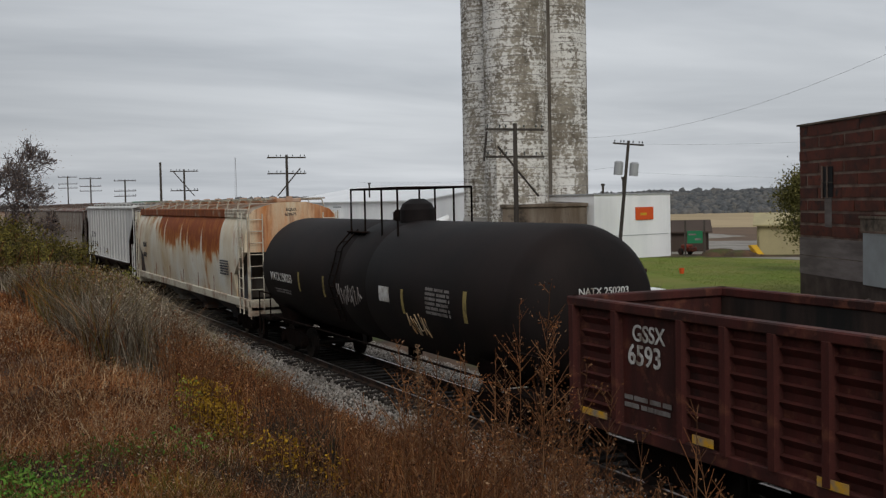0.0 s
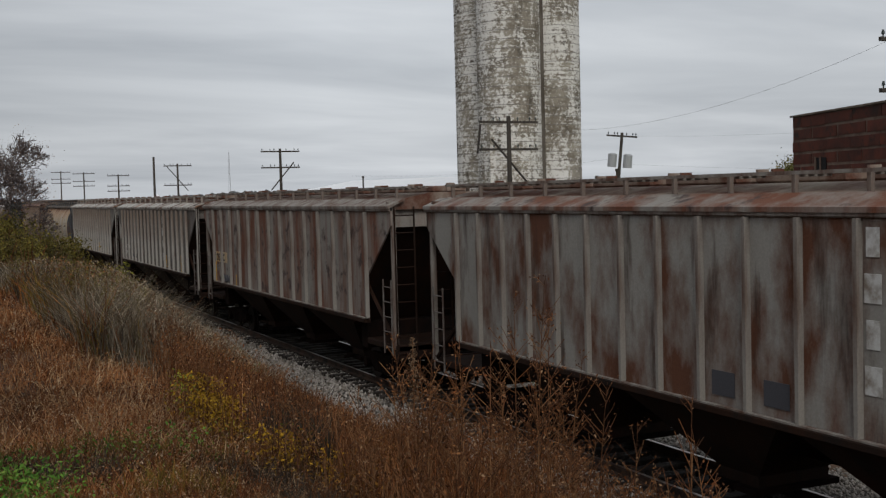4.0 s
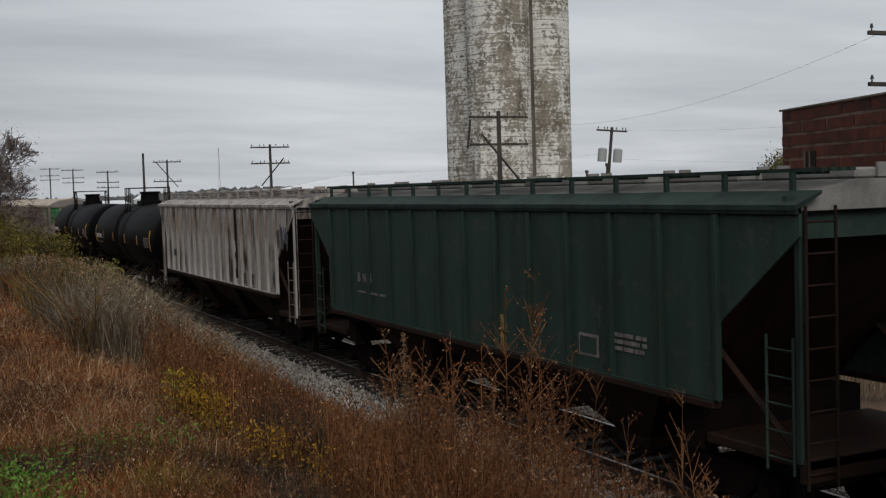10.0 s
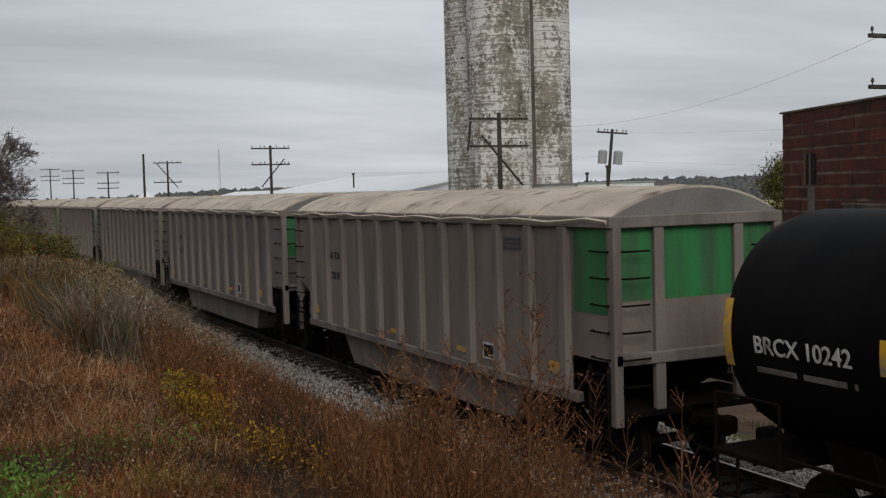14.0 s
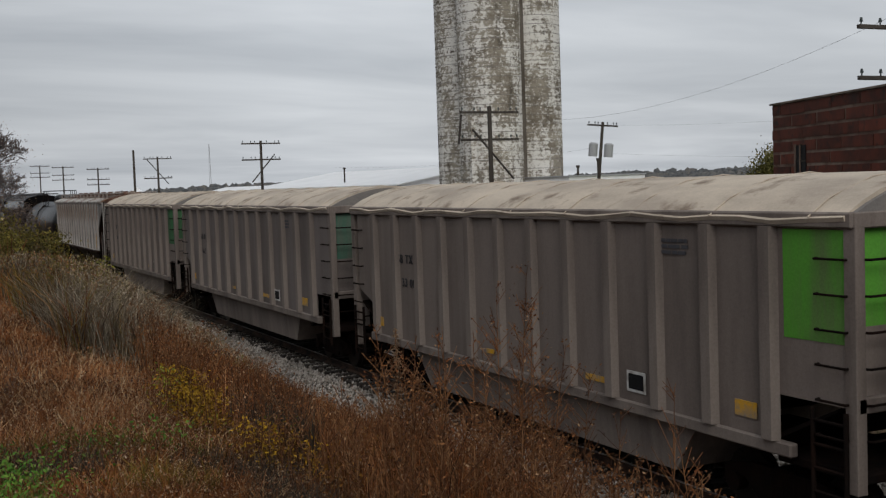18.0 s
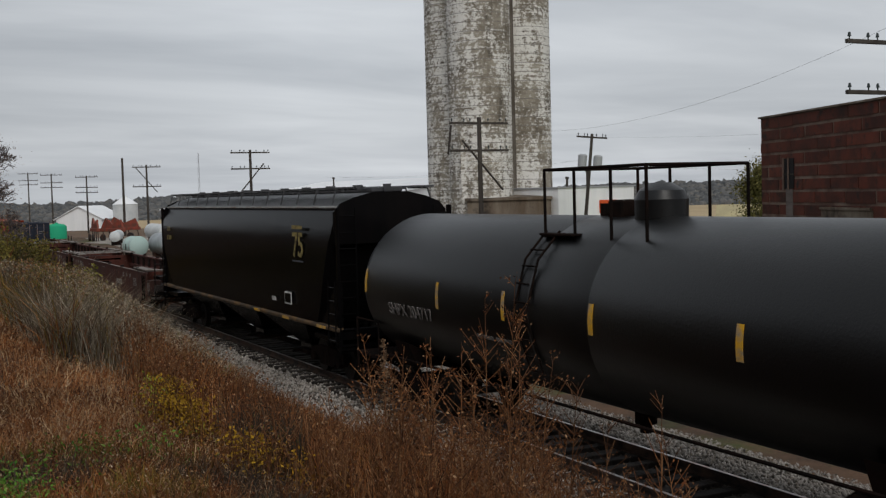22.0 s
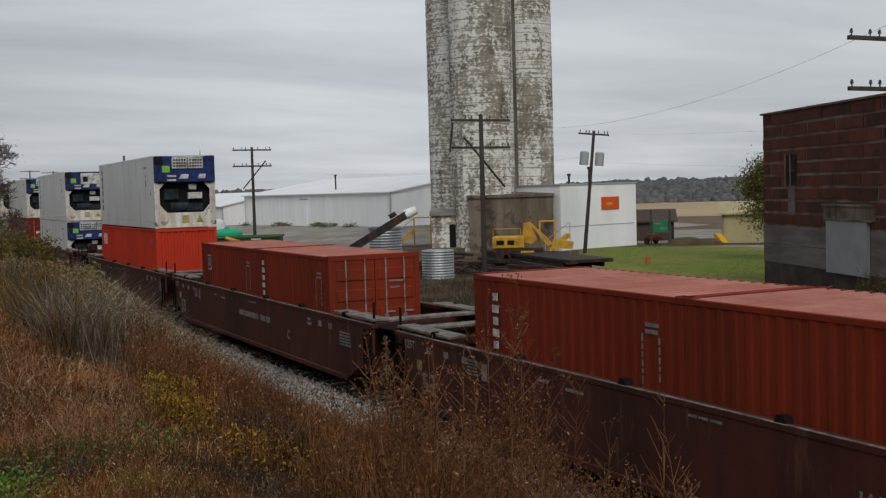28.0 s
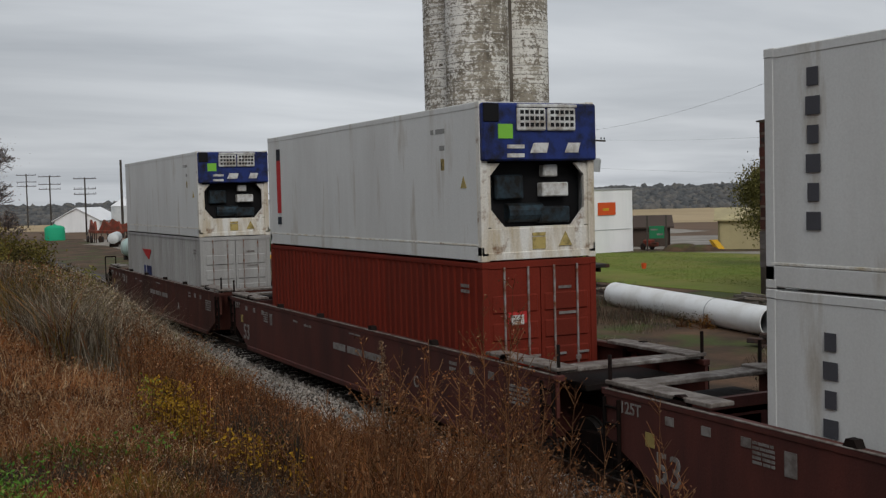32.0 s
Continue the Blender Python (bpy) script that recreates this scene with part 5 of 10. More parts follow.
def scribble(x0, x1, z0, z1, material, y=-1.565, rows=4, seed=1):
    def put(car, h):
        tagged(part("small_writing", bars(-h + x0, -h + x1, z0, z1, y, rows, seed=seed), M[material], car), kind="stuff")
    return put


def column_mark(x, ztop, zbot, n, w, material, y=-1.565, name="brand_letter_block"):
    """A brand name that runs down the side, as plain blocks."""
    def put(car, h):
        step = (ztop - zbot) / n
        for i in range(n):
            b = ztop - i * step
            a, x0, x1 = b - step * 0.64, -h + x, -h + x + w
            inset = w * (0.12 if i % 2 else 0.2)
            part(name, Shape().box(x0 + inset, x1 - inset, y - 0.008, y, a, b, 0.002), M[material], car, "plain block in place of a brand letter")
    return put


def stain(x0, x1, ztop, zbot, material, y=-1.572, seed=1, name="rust_patch", step=0.16, bend=None):
    """A rust patch with a ragged lower edge."""
    def put(car, h):
        rng = random.Random(seed)
        pts = [(-h + x0, ztop)]
        x, top = x0, []
        while x < x1:
            top.append((-h + x, ztop - rng.uniform(0, 0.05)))
            x += step
        low = [(-h + xx, zbot + rng.uniform(-0.22, 0.22) + 0.22 * math.sin(xx * 2.3 + seed)) for xx in np.arange(x1, x0, -step)]
        s = Shape()
        n = min(len(top), len(low))
        rows = 6
        grid = []
        for i in range(n):
            a, b = top[i], low[n - 1 - i] if len(low) >= n else low[-1 - i]
            col = []
            for r in range(rows + 1):
                z = a[1] + (b[1] - a[1]) * r / rows
                yy = y if bend is None else -bend(z) - 0.006
                col.append((a[0], yy, z))
            grid.append(col)
        verts = [p for c in grid for p in c] + [(p[0], p[1] + 0.004, p[2]) for c in grid for p in c]
        m = rows + 1
        k = n * m
        faces = []
        for i in range(n - 1):
            for r in range(rows):
                q = (i * m + r, (i + 1) * m + r, (i + 1) * m + r + 1, i * m + r + 1)
                faces += [q, tuple(e + k for e in q[::-1])]
        part(name, s.add(verts, faces), M[material], car)
    return put


def round_side(top=4.15, zs=1.38, W=1.46, bulge=0.12):
    def y(z):
        u = min(1, max(0, (z - zs) / (top - zs)))
        return W + bulge * math.sin(math.pi * min(1.0, u * 1.02)) - 0.20 * max(0, u - 0.72) ** 2 / 0.0784
    return y


def tank_band(x0, x1, a0, a1, material, radius=1.5, zc=2.58, name="reflector_strip"):
    def put(car, h):
        part(name, tank_patch(-h + x0, -h + x1, a0, a1, radius, zc), M[material], car)
    return put


def tank_word(words, size, dx, a, material, radius=1.5, zc=2.58):
    """Writing bent flat against a tank's near side at an angle a from the top."""
    def put(car, h):
        ob = lettering("lettering", words, size, -h + dx, zc + (radius + 0.012) * math.cos(a), -(radius + 0.012) * math.sin(a), M[material], car)
        ob.rotation_euler = (radians(90) - (math.pi / 2 - a), 0, 0)
    return put


def tank_bars(x0, x1, a0, a1, material, rows=4, radius=1.5, zc=2.58, seed=2):
    def put(car, h):
        rng = random.Random(seed)
        for i in range(rows):
            a = a0 + (a1 - a0) * i / rows
            x = x0
            while x < x1 - 0.05:
                w = min(rng.uniform(0.15, 0.5) * (x1 - x0), x1 - x)
                part("small_writing", tank_patch(-h + x, -h + x + w * 0.85, a, a + (a1 - a0) / rows * 0.6, radius, zc, steps=2), M[material], car)
                x += w
    return put


# ---- the train itself, from its head to its tail ----
def head_word(words, size, y0, z, material, lines=0, back=0.243):
    """Writing on a car's forward end, with bars below it for smaller print."""
    def put(car, h):
        ob = lettering("lettering", words, size, h - back, z, y0, M[material], car)
        ob.location, ob.rotation_euler = (h - back, y0, z), (radians(90), 0, radians(90))
        k = size / 0.24
        for i in range(lines):
            zz = z - (0.13 + 0.11 * i) * k
            s = Shape()
            for a, b in ((0.02, 0.26), (0.33, 0.62), (0.70, 0.92)):
                s.box(h - back - 0.01, h - back + 0.004, y0 + a * k, y0 + b * k, zz, zz + 0.055 * k)
            tagged(part("small_writing", s, M[material], car), kind="stuff")
    return put


def scrawl(x0, x1, z0, z1, material, y=-1.57, n=5, seed=1, r=0.018, tank=None):
    """A sprayed scrawl of loose strokes, no words."""
    def put(car, h):
        rng = random.Random(seed)
        for i in range(n):
            a = x0 + (x1 - x0) * (i + 0.2) / n
            pts = []
            for k in range(7):
                zz = z0 + (z1 - z0) * (0.5 + 0.5 * math.sin(k * 1.9 + rng.uniform(-0.7, 0.7) + i))
                xx = -h + a + (x1 - x0) / n * (k / 6) * rng.uniform(0.7, 1.1)
                yy = y if tank is None else -math.sqrt(max(0.01, (tank[0] + 0.004) ** 2 - (zz - tank[1]) ** 2))
                pts.append((xx, yy, zz))
            part("spray_stroke", Shape().rod(pts, r, 4), M[material], car)
    return put


gondola("dark oxide red open gondola with ribbed sides, empty", -15.7, 1.3, M["gon_red"], M["gon_in"], marks=[
    word("GSSX", 0.34, 1.72, 2.37, "white_letter", -1.475), word("6593", 0.42, 1.60, 2.02, "white_letter", -1.475), plate(0.40, 1.15, 1.10, 1.20, "yellow", -1.56),
    plate(3.25, 3.70, 1.14, 1.26, "yellow", -1.56), plate(5.6, 6.1, 1.08, 1.20, "yellow", -1.56), scribble(1.5, 2.7, 1.32, 1.55, "grey_letter", -1.47, 2, 3)])
tank_car("sooty black tank car with a railed platform and dome", -34.6, -16.9, M["tank_black"], 1.54, 2.46, rail_span=1.55, marks=[
    tank_word("NATX 250203", 0.34, 1.9, 1.72, "white_letter", 1.54, 2.46), tank_bars(2.1, 3.6, 1.88, 1.98, "grey_letter", 2, 1.54, 2.46), tank_band(4.5, 4.62, 1.50, 1.85, "gold", 1.54, 2.46),
    tank_band(10.6, 11.2, 1.50, 1.72, "white_letter", 1.54, 2.46, "placard"), tank_bars(13.2, 14.4, 1.42, 1.80, "grey_letter", 6, 1.54, 2.46, 5), tank_band(15.0, 15.15, 1.40, 1.8, "gold", 1.54, 2.46), tank_band(6.6, 6.72, 1.5, 1.85, "gold", 1.54, 2.46), tank_band(11.9, 12.02, 1.5, 1.85, "gold", 1.54, 2.46),
    head_word("NATX 250203", 0.175, -0.45, 2.75, "white_letter", 2), scrawl(7.6, 9.4, 1.95, 2.45, "grey_letter", n=5, seed=4, tank=(1.54, 2.46)), scrawl(12.0, 13.0, 1.6, 2.1, "rust_fade", n=3, seed=7, tank=(1.54, 2.46))])
rs = round_side()
round_hopper("cream smooth-sided covered hopper with large orange rust stains", -55.4, -35.5, M["equx"], M["equx_sill"], M["equx_roof"], M["cyl_end"], plate=M["rust_patch"], ladder_paint=M["equx_sill"], end_panel=M["equx_end"], chin=(1.2, 2.92, 2.14), inset=(0.06, 0.06), marks=[
    *[plate(x, x + 0.06, 1.42, 1.95, "rust_patch", -1.545, name="hinge_strip") for x in (4.6, 7.6, 10.3, 12.9, 15.4)], plate(17.95, 18.06, 1.42, 2.2, "rust_patch", -1.56, name="hinge_strip"),
    head_word("EQUX", 0.13, -0.20, 4.22, "black_letter", 0, -0.046), head_word("620675", 0.13, -0.24, 4.07, "black_letter", 0, -0.046),
    word("EQUX", 0.30, 1.85, 2.60, "black_letter", -1.600), word("620675", 0.28, 1.85, 2.14, "black_letter", -1.598), scribble(16.6, 17.8, 2.05, 2.57, "dark_letter", -1.600, 6, 4)])
ribbed_hopper("light grey ribbed covered hopper with black lettering", -72.95, -56.5, M["furx"], M["furx"], M["furx_roof"], M["hopper_dark"], 14, 4.38, first_rib=1.92, rise=0.10, deep=0.055, marks=[lambda car, h: part("hatch_cover", Shape().box(h - 7.5, h - 0.8, -0.34, 0.34, 4.62, 4.70, 0.02), M["green_roof"], car, "green hatch cover"), 
    word("FU", 0.46, 2.05, 2.67, "black_letter", -1.575), word("RX", 0.46, 3.03, 2.67, "black_letter", -1.575), word("82", 0.46, 2.12, 2.12, "black_letter", -1.575), word("23", 0.46, 3.04, 2.12, "black_letter", -1.575), word("70", 0.46, 4.0, 2.12, "black_letter", -1.575), scrawl(5.0, 5.75, 1.80, 2.15, "grey_letter", n=3, seed=3, r=0.007), scrawl(6.25, 6.9, 1.80, 2.2, "grey_letter", n=3, seed=5, r=0.007), scrawl(7.5, 8.2, 1.80, 2.2, "grey_letter", n=3, seed=8, r=0.007), plate(1.75, 1.95, 1.85, 1.98, "black_letter")])
ribbed_hopper("rust-bitten grey ribbed covered hopper", -91.3, -74.6, M["xtra1"], M["dull_rib"], M["xtra_roof"], M["hopper_dark"], 16, 4.2, eave_paint=M["dsrc"], shield=M["shield"], marks=[column_mark(11.6, 4.0, 1.98, 4, 0.32, "white_letter"), plate(9.0, 9.45, 1.78, 2.1, "dark_letter"), plate(10.0, 10.45, 1.78, 2.1, "dark_letter")])
ribbed_hopper("rust-blotched grey ribbed covered hopper with yellow patch", -110.6, -93.2, M["dsrc"], M["dull_rib"], M["xtra_roof"], M["hopper_dark"], 14, 4.2, marks=[
    plate(1.6, 3.1, 2.33, 2.68, "rust_fade", -1.567, label="yellowed lettering panel"), word("DS RC", 0.34, 1.72, 2.38, "black_letter", -1.580, spread=1.2), word("76", 0.32, 1.65, 2.02, "grey_letter", -1.575), plate(1.52, 1.62, 1.64, 2.34, "yellow"), plate(4.14, 4.25, 1.64, 2.0, "yellow"), scrawl(2.2, 3.6, 1.68, 1.95, "dark_letter", n=4, seed=13)])
for rear, front, paint, seed in ((-129.35, -112.0, "xtra2", 1), (-147.9, -130.45, "xtra3", 2)):
    ribbed_hopper("grimy grey ribbed covered hopper with white block lettering", rear, front, M[paint], M["xtra_rib"], M["xtra_roof"], M["hopper_dark"], 18, 4.15, eave_paint=M["streaked_eave"], marks=[
        column_mark(11.05, 3.81, 1.77, 4, 0.32, "white_letter"), plate(11.94, 12.40, 1.78, 2.11, "dark_letter"), plate(12.83, 13.25, 1.78, 2.11, "dark_letter"),
        word("CF WR", 0.27, 2.35, 2.18, "white_letter", -1.575, spread=1.25), word("76 15" if seed == 2 else "78 15", 0.27, 2.35, 1.88, "white_letter", -1.575, spread=1.2), plate(14.6, 14.72, 1.66, 2.3, "yellow"), plate(11.78, 11.9, 1.72, 2.2, "yellow"), scrawl(3.8, 4.9, 1.80, 1.98, "dark_letter", n=4, seed=seed + 40)])
rs9w = round_side(4.1, W=1.30, bulge=0.30)
round_hopper("warm grey cylindrical-sided covered hopper with a pale sill", -165.95, -149.15, M["cyl"], M["cyl_sill"], M["cyl_roof"], M["cyl_end"], bulge=0.30, top=4.1, cut=0.12, body=1.30, head=M["cyl_end"], inset=(0.55, 1.3), board=M["cyl_end"], marks=[
    plate(1.0, 1.45, 2.75, 3.0, "dark_letter", -1.612), *[stain(x, x + 0.07, 4.05, 1.6, "cyl_sill", seed=int(x * 10), name="weld_seam", step=0.03, bend=lambda z: rs9w(z) - 0.002) for x in (3.0, 5.2, 7.4, 9.6, 11.8, 14.0)], word("181707", 0.2, 1.1, 2.4, "black_letter", -1.612), plate(12.4, 12.9, 1.75, 2.0, "near_black", -1.56)], bays=2)
ribbed_hopper("heavily rusted brown ribbed covered hopper with graffiti scrawls", -184.65, -167.7, M["rusty"], M["rusty_rib"], M["rusty_roof"], M["hopper_dark"], 16, 4.2, eave_paint=M["rusty"], shield=M["shield"], marks=[
    column_mark(11.93, 4.0, 1.96, 4, 0.30, "white_letter"), plate(12.42, 12.54, 1.64, 2.11, "yellow"), plate(15.18, 15.30, 1.64, 2.41, "yellow"),
    scrawl(3.2, 4.8, 1.95, 2.40, "grey_letter", n=7, seed=9, r=0.026), scrawl(5.2, 8.6, 1.83, 2.38, "grey_letter", n=11, seed=11, r=0.022), word("CFWR", 0.26, 1.5, 2.32, "gold", -1.575, spread=1.15)])
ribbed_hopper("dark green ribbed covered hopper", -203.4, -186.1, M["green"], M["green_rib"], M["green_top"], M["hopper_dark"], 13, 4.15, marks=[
    word("B N B", 0.30, 3.1, 2.40, "grey_letter", -1.575, spread=1.2), scribble(3.1, 4.8, 2.12, 2.2, "grey_letter", -1.57, 1, 5), plate(9.95, 10.06, 1.7, 2.25, "gold"), plate(14.52, 14.68, 1.66, 2.7, "gold"), plate(12.5, 13.05, 1.86, 2.2, "grey_letter"), plate(12.55, 13.0, 1.90, 2.16, "green", -1.575), scribble(13.4, 14.3, 2.0, 2.3, "grey_letter", -1.57, 3, 8)])
ribbed_hopper("flaking white ribbed covered hopper with dark rust scabs", -222.1, -205.0, M["white_worn"], M["white_rib"], M["white_worn"], M["hopper_dark"], 17, 4.12, marks=[
    plate(10.95, 11.5, 1.85, 4.0, "hopper_dark", -1.568, label="dark bare strip down the side"), column_mark(11.08, 3.0, 1.95, 2, 0.30, "white_letter", -1.572), plate(11.91, 12.36, 1.74, 2.07, "dark_letter"), plate(12.74, 13.2, 1.74, 2.07, "dark_letter"), plate(15.42, 15.58, 1.65, 2.6, "yellow"), plate(1.9, 3.2, 2.2, 2.44, "dark_letter"), scrawl(15.6, 16.6, 2.9, 3.6, "dark_letter", n=3, seed=17)])
for rear, front in ((-239.9, -223.4), (-258.3, -241.6)):
    tank_car("clean black tank car with yellow dashes", rear, front, M["tank_black2"], 1.52, 2.58, dome=0.42, rail_span=0.64, rail_mid=-0.95, housing=True, marks=[
        tank_word("BRCX 10242", 0.30, 0.95, 1.70, "white_letter", 1.52), tank_bars(0.95, 2.6, 1.82, 1.90, "grey_letter", 1, 1.52), tank_band(0.36, 0.50, 1.28, 1.86, "yellow", 1.50), tank_band(2.95, 3.05, 1.46, 1.72, "yellow", 1.52), tank_band(5.92, 6.02, 1.46, 1.74, "yellow", 1.52),
        tank_band(9.05, 9.15, 1.46, 1.74, "yellow", 1.52), tank_band(12.2, 12.32, 1.48, 1.74, "yellow", 1.52), tank_bars(13.8, 14.85, 1.50, 1.80, "grey_letter", 6, 1.52, seed=4), tank_band(15.02, 15.18, 1.28, 1.86, "yellow", 1.52), head_word("BRCX 10242", 0.165, -0.50, 2.98, "white_letter", 3, -0.157)])
COAL = [(-275.1, -260.3, "coal2", "end_green", None, "dull green end"), (-291.8, -276.3, "coal3", "end_green", None, "dull green end"), (-308.3, -292.7, "coal", "end_lime", None, "lime green end"), (-324.2, -309.6, "coal2", "end_teal", "end_teal", "teal end"),
        (-340.8, -325.9, "coal", "end_lime", "end_lime", "lime green end"), (-357.4, -342.2, "coal3", "end_teal", None, "teal end"), (-373.4, -358.7, "coal", "end_green", "end_green", "dark green end")]
for i, (rear, front, paint, end, panel, words) in enumerate(COAL):
    coal_car("taupe ribbed coal car under a cream arched cover, " + words, rear, front, M[paint], M["coal_rib"], M["cover"], M["cap"], M[end], i, M[panel] if panel else (M["end_green"] if i == 0 else None), marks=[
        word("GG PX" if i % 2 else "SB TX", 0.24, 2.5, 2.88, "black_letter", -1.575, spread=1.25), word("16 75" if i % 2 else "33 00", 0.24, 2.7, 2.40, "black_letter", -1.575, spread=1.2),
        plate(1.12, 1.65, 1.47, 1.66, "yellow", -1.57), plate(4.45, 4.75, 1.50, 1.62, "yellow", -1.57), plate(6.3, 6.6, 1.46, 1.54, "yellow", -1.57), plate(9.5, 10.05, 1.45, 1.54, "yellow", -1.57), plate(12.9, 13.3, 1.48, 1.68, "yellow", -1.57),
        plate(10.58, 11.03, 1.43, 1.73, "white_letter", -1.57), plate(10.63, 10.98, 1.47, 1.69, "near_black", -1.576), scribble(11.45, 12.05, 3.40, 3.64, "dark_letter", -1.57, 3, i)])
ribbed_hopper("pale grimy ribbed covered hopper with white block lettering", -392.1, -374.6, M["xtra4"], M["white_rib"], M["xtra_roof"], M["hopper_dark"], 17, 4.1, eave_paint=M["streaked_eave"], marks=[
    column_mark(11.02, 3.8, 1.76, 4, 0.32, "white_letter"), plate(11.94, 12.45, 1.78, 2.11, "dark_letter"), plate(12.83, 13.24, 1.78, 2.11, "dark_letter"), plate(12.48, 12.58, 1.7, 2.11, "yellow"), word("CF WR", 0.26, 2.4, 2.15, "white_letter", -1.575, spread=1.25), plate(15.3, 15.42, 1.65, 2.5, "yellow"), plate(10.12, 10.22, 1.72, 2.23, "yellow"), plate(10.3, 10.7, 1.85, 2.2, "grey_letter")])
tank_car("glossy charcoal tank car with a railed platform", -410.85, -393.6, M["tank_gloss"], 1.56, 2.48, rail_span=1.4, rail_mid=0.2, marks=[
    tank_band(0.95, 1.04, 1.30, 1.62, "yellow", 1.56, 2.48), tank_band(4.4, 4.5, 1.36, 1.68, "yellow", 1.56, 2.48), tank_band(6.92, 7.02, 1.36, 1.68, "yellow", 1.56, 2.48), tank_band(9.55, 9.67, 1.37, 1.67, "yellow", 1.56, 2.48), tank_band(12.8, 12.93, 1.37, 1.67, "yellow", 1.56, 2.48), tank_word("SHPX 204717", 0.36, 2.15, 1.86, "grey_letter", 1.56, 2.48), tank_bars(5.9, 7.3, 1.9, 1.98, "grey_letter", 1, 1.56, 2.48)])
round_hopper("black smooth-sided covered hopper with an ochre sill and gold numerals", -429.7, -411.7, M["black75"], M["sill75"], M["black75_roof"], M["black75"], bulge=0.10, top=4.2, cut=1.2, eave=M["furx_roof"], board=M["black75_roof"], sill=(1.31, 1.42), step_paint=M["black75"], marks=[
    word("75", 0.86, 15.12, 3.00, "gold", -1.585, spread=0.95), plate(15.15, 15.9, 3.68, 3.77, "gold", -1.585), plate(15.1, 15.9, 2.86, 2.90, "dark_letter", -1.578), word("TILX", 0.22, 1.3, 3.38, "gold", -1.58), word("570059", 0.22, 1.3, 3.08, "gold", -1.59), plate(13.28, 13.62, 1.76, 1.86, "white_letter", -1.56), plate(14.37, 14.91, 1.74, 2.06, "white_letter", -1.57), plate(14.42, 14.86, 1.78, 2.02, "black75", -1.578), plate(11.5, 12.0, 1.33, 1.40, "yellow", -1.53), plate(14.0, 14.5, 1.33, 1.40, "yellow", -1.53), plate(16.6, 17.2, 1.33, 1.40, "yellow", -1.53)], bays=3)


def well_marks(big, brand=False, letter="A", seed=0):
    ms = [word("53", 0.60, 1.75, 0.50, "grey_letter", -1.508), word("125T", 0.24, 0.95, 1.33, "grey_letter", -1.508)]
    ms += [plate(2.0 + 0.75 * k, 2.18 + 0.75 * k, 1.32, 1.44, "grey_letter", -1.505) for k in range(3)] + [plate(1.55, 1.75, 0.95, 1.15, "gold", -1.505), scribble(3.7, 4.1, 1.12, 1.42, "grey_letter", -1.505, 5, seed + 1), plate(4.25, 4.45, 1.1, 1.4, "grey_letter", -1.505)]
    ms += [scribble(15.0, 15.3, 1.2, 1.42, "grey_letter", -1.505, 2, seed + 2), plate(15.8, 16.0, 1.28, 1.42, "grey_letter", -1.505), plate(16.5, 16.7, 1.28, 1.42, "grey_letter", -1.505), scribble(17.2, 17.9, 0.95, 1.3, "grey_letter", -1.505, 5, seed + 3)]
    if brand:
        ms.append(scribble(9.0, 12.0, 0.88, 1.14, "grey_letter", -1.505, 1, seed + 4))
    else:
        number, start = {0: ("55235", 13.5), 3: ("55277", 12.9), 6: ("55670", 12.9)}.get(seed, ("55277", 4.66 if big else 8.8))
        ms.append(word("IAIS " + number, 0.30, start, 0.88, "white_letter" if seed == 6 else "grey_letter", -1.508))
    ms += [scribble(10.0, 10.7, 1.40, 1.46, "grey_letter", -1.505, 1, seed + 8), plate(6.2, 6.5, 1.36, 1.41, "grey_letter", -1.505), plate(7.0, 7.5, 1.32, 1.37, "grey_letter", -1.505), word(letter, 0.32, 13.4, 0.72, "grey_letter", -1.508)]
    return ms


WELLS = [(-452.5, -432.4, 1.0, 0, False, "A"), (-472.4, -452.7, 0, 0, True, "C"), (-492.3, -472.6, 0, 0.75, False, "B"),
         (-514.7, -494.5, 0.75, 0, False, "A"), (-534.6, -514.9, 0, 0, True, "C"), (-553.6, -534.8, 0, 1.6, False, "B"),
         (-577.5, -557.8, 1.6, 0, False, "B"), (-596.95, -577.7, 0, 0, True, "C"), (-616.6, -597.15, 0, 1.0, True, "A")]
for i, (rear, front, ef, er, brand, letter) in enumerate(WELLS):
    h = (front - rear) / 2
    well_car("maroon articulated well-car unit with pale worn walkways", rear, front, M["well_bright" if i in (6, 7) else "well"], M["well_trim"], M["well_dark"], h - 1.7 if ef else None, -h + (1.7 if er else -0.1), well_marks(i == 5, brand, letter, i), ef, er)


def side_blocks(x0, ztop, zbot, n, w, material, y=-1.224):
    def put(c, h, height):
        column_mark(x0, ztop, zbot, n, w, material, y)(c, h)
    return put


def box_marks(seed, door=True, plaque=None):
    def put(c, h, height):
        tagged(part("small_writing", bars(h - 0.85, h - 0.5, height - 0.62, height - 0.42, -1.222, 2, seed=seed), M["grey_letter"], c), kind="stuff")
        if door:
            s = Shape()
            for i in range(4):
                s.box(h - 0.004, h + 0.004, 0.38, 0.66 + 0.1 * (i % 2), height - 0.55 - i * 0.16, height - 0.50 - i * 0.16)
            for i in range(3):
                s.box(h - 0.004, h + 0.004, 0.40, 0.64, 0.5 + i * 0.16, 0.55 + i * 0.16)
            tagged(part("door_writing", s, M["grey_letter"], c), kind="stuff")
        if plaque:
            part("placard", Shape().box(h - 0.004, h + 0.006, -0.72, -0.32, height * 0.56, height * 0.74), M["sign_red"], c, "red placard with a white logo block")
            part("placard_logo", Shape().box(h + 0.004, h + 0.010, -0.66, -0.38, height * 0.60, height * 0.66), M["white_letter"], c)
    return put


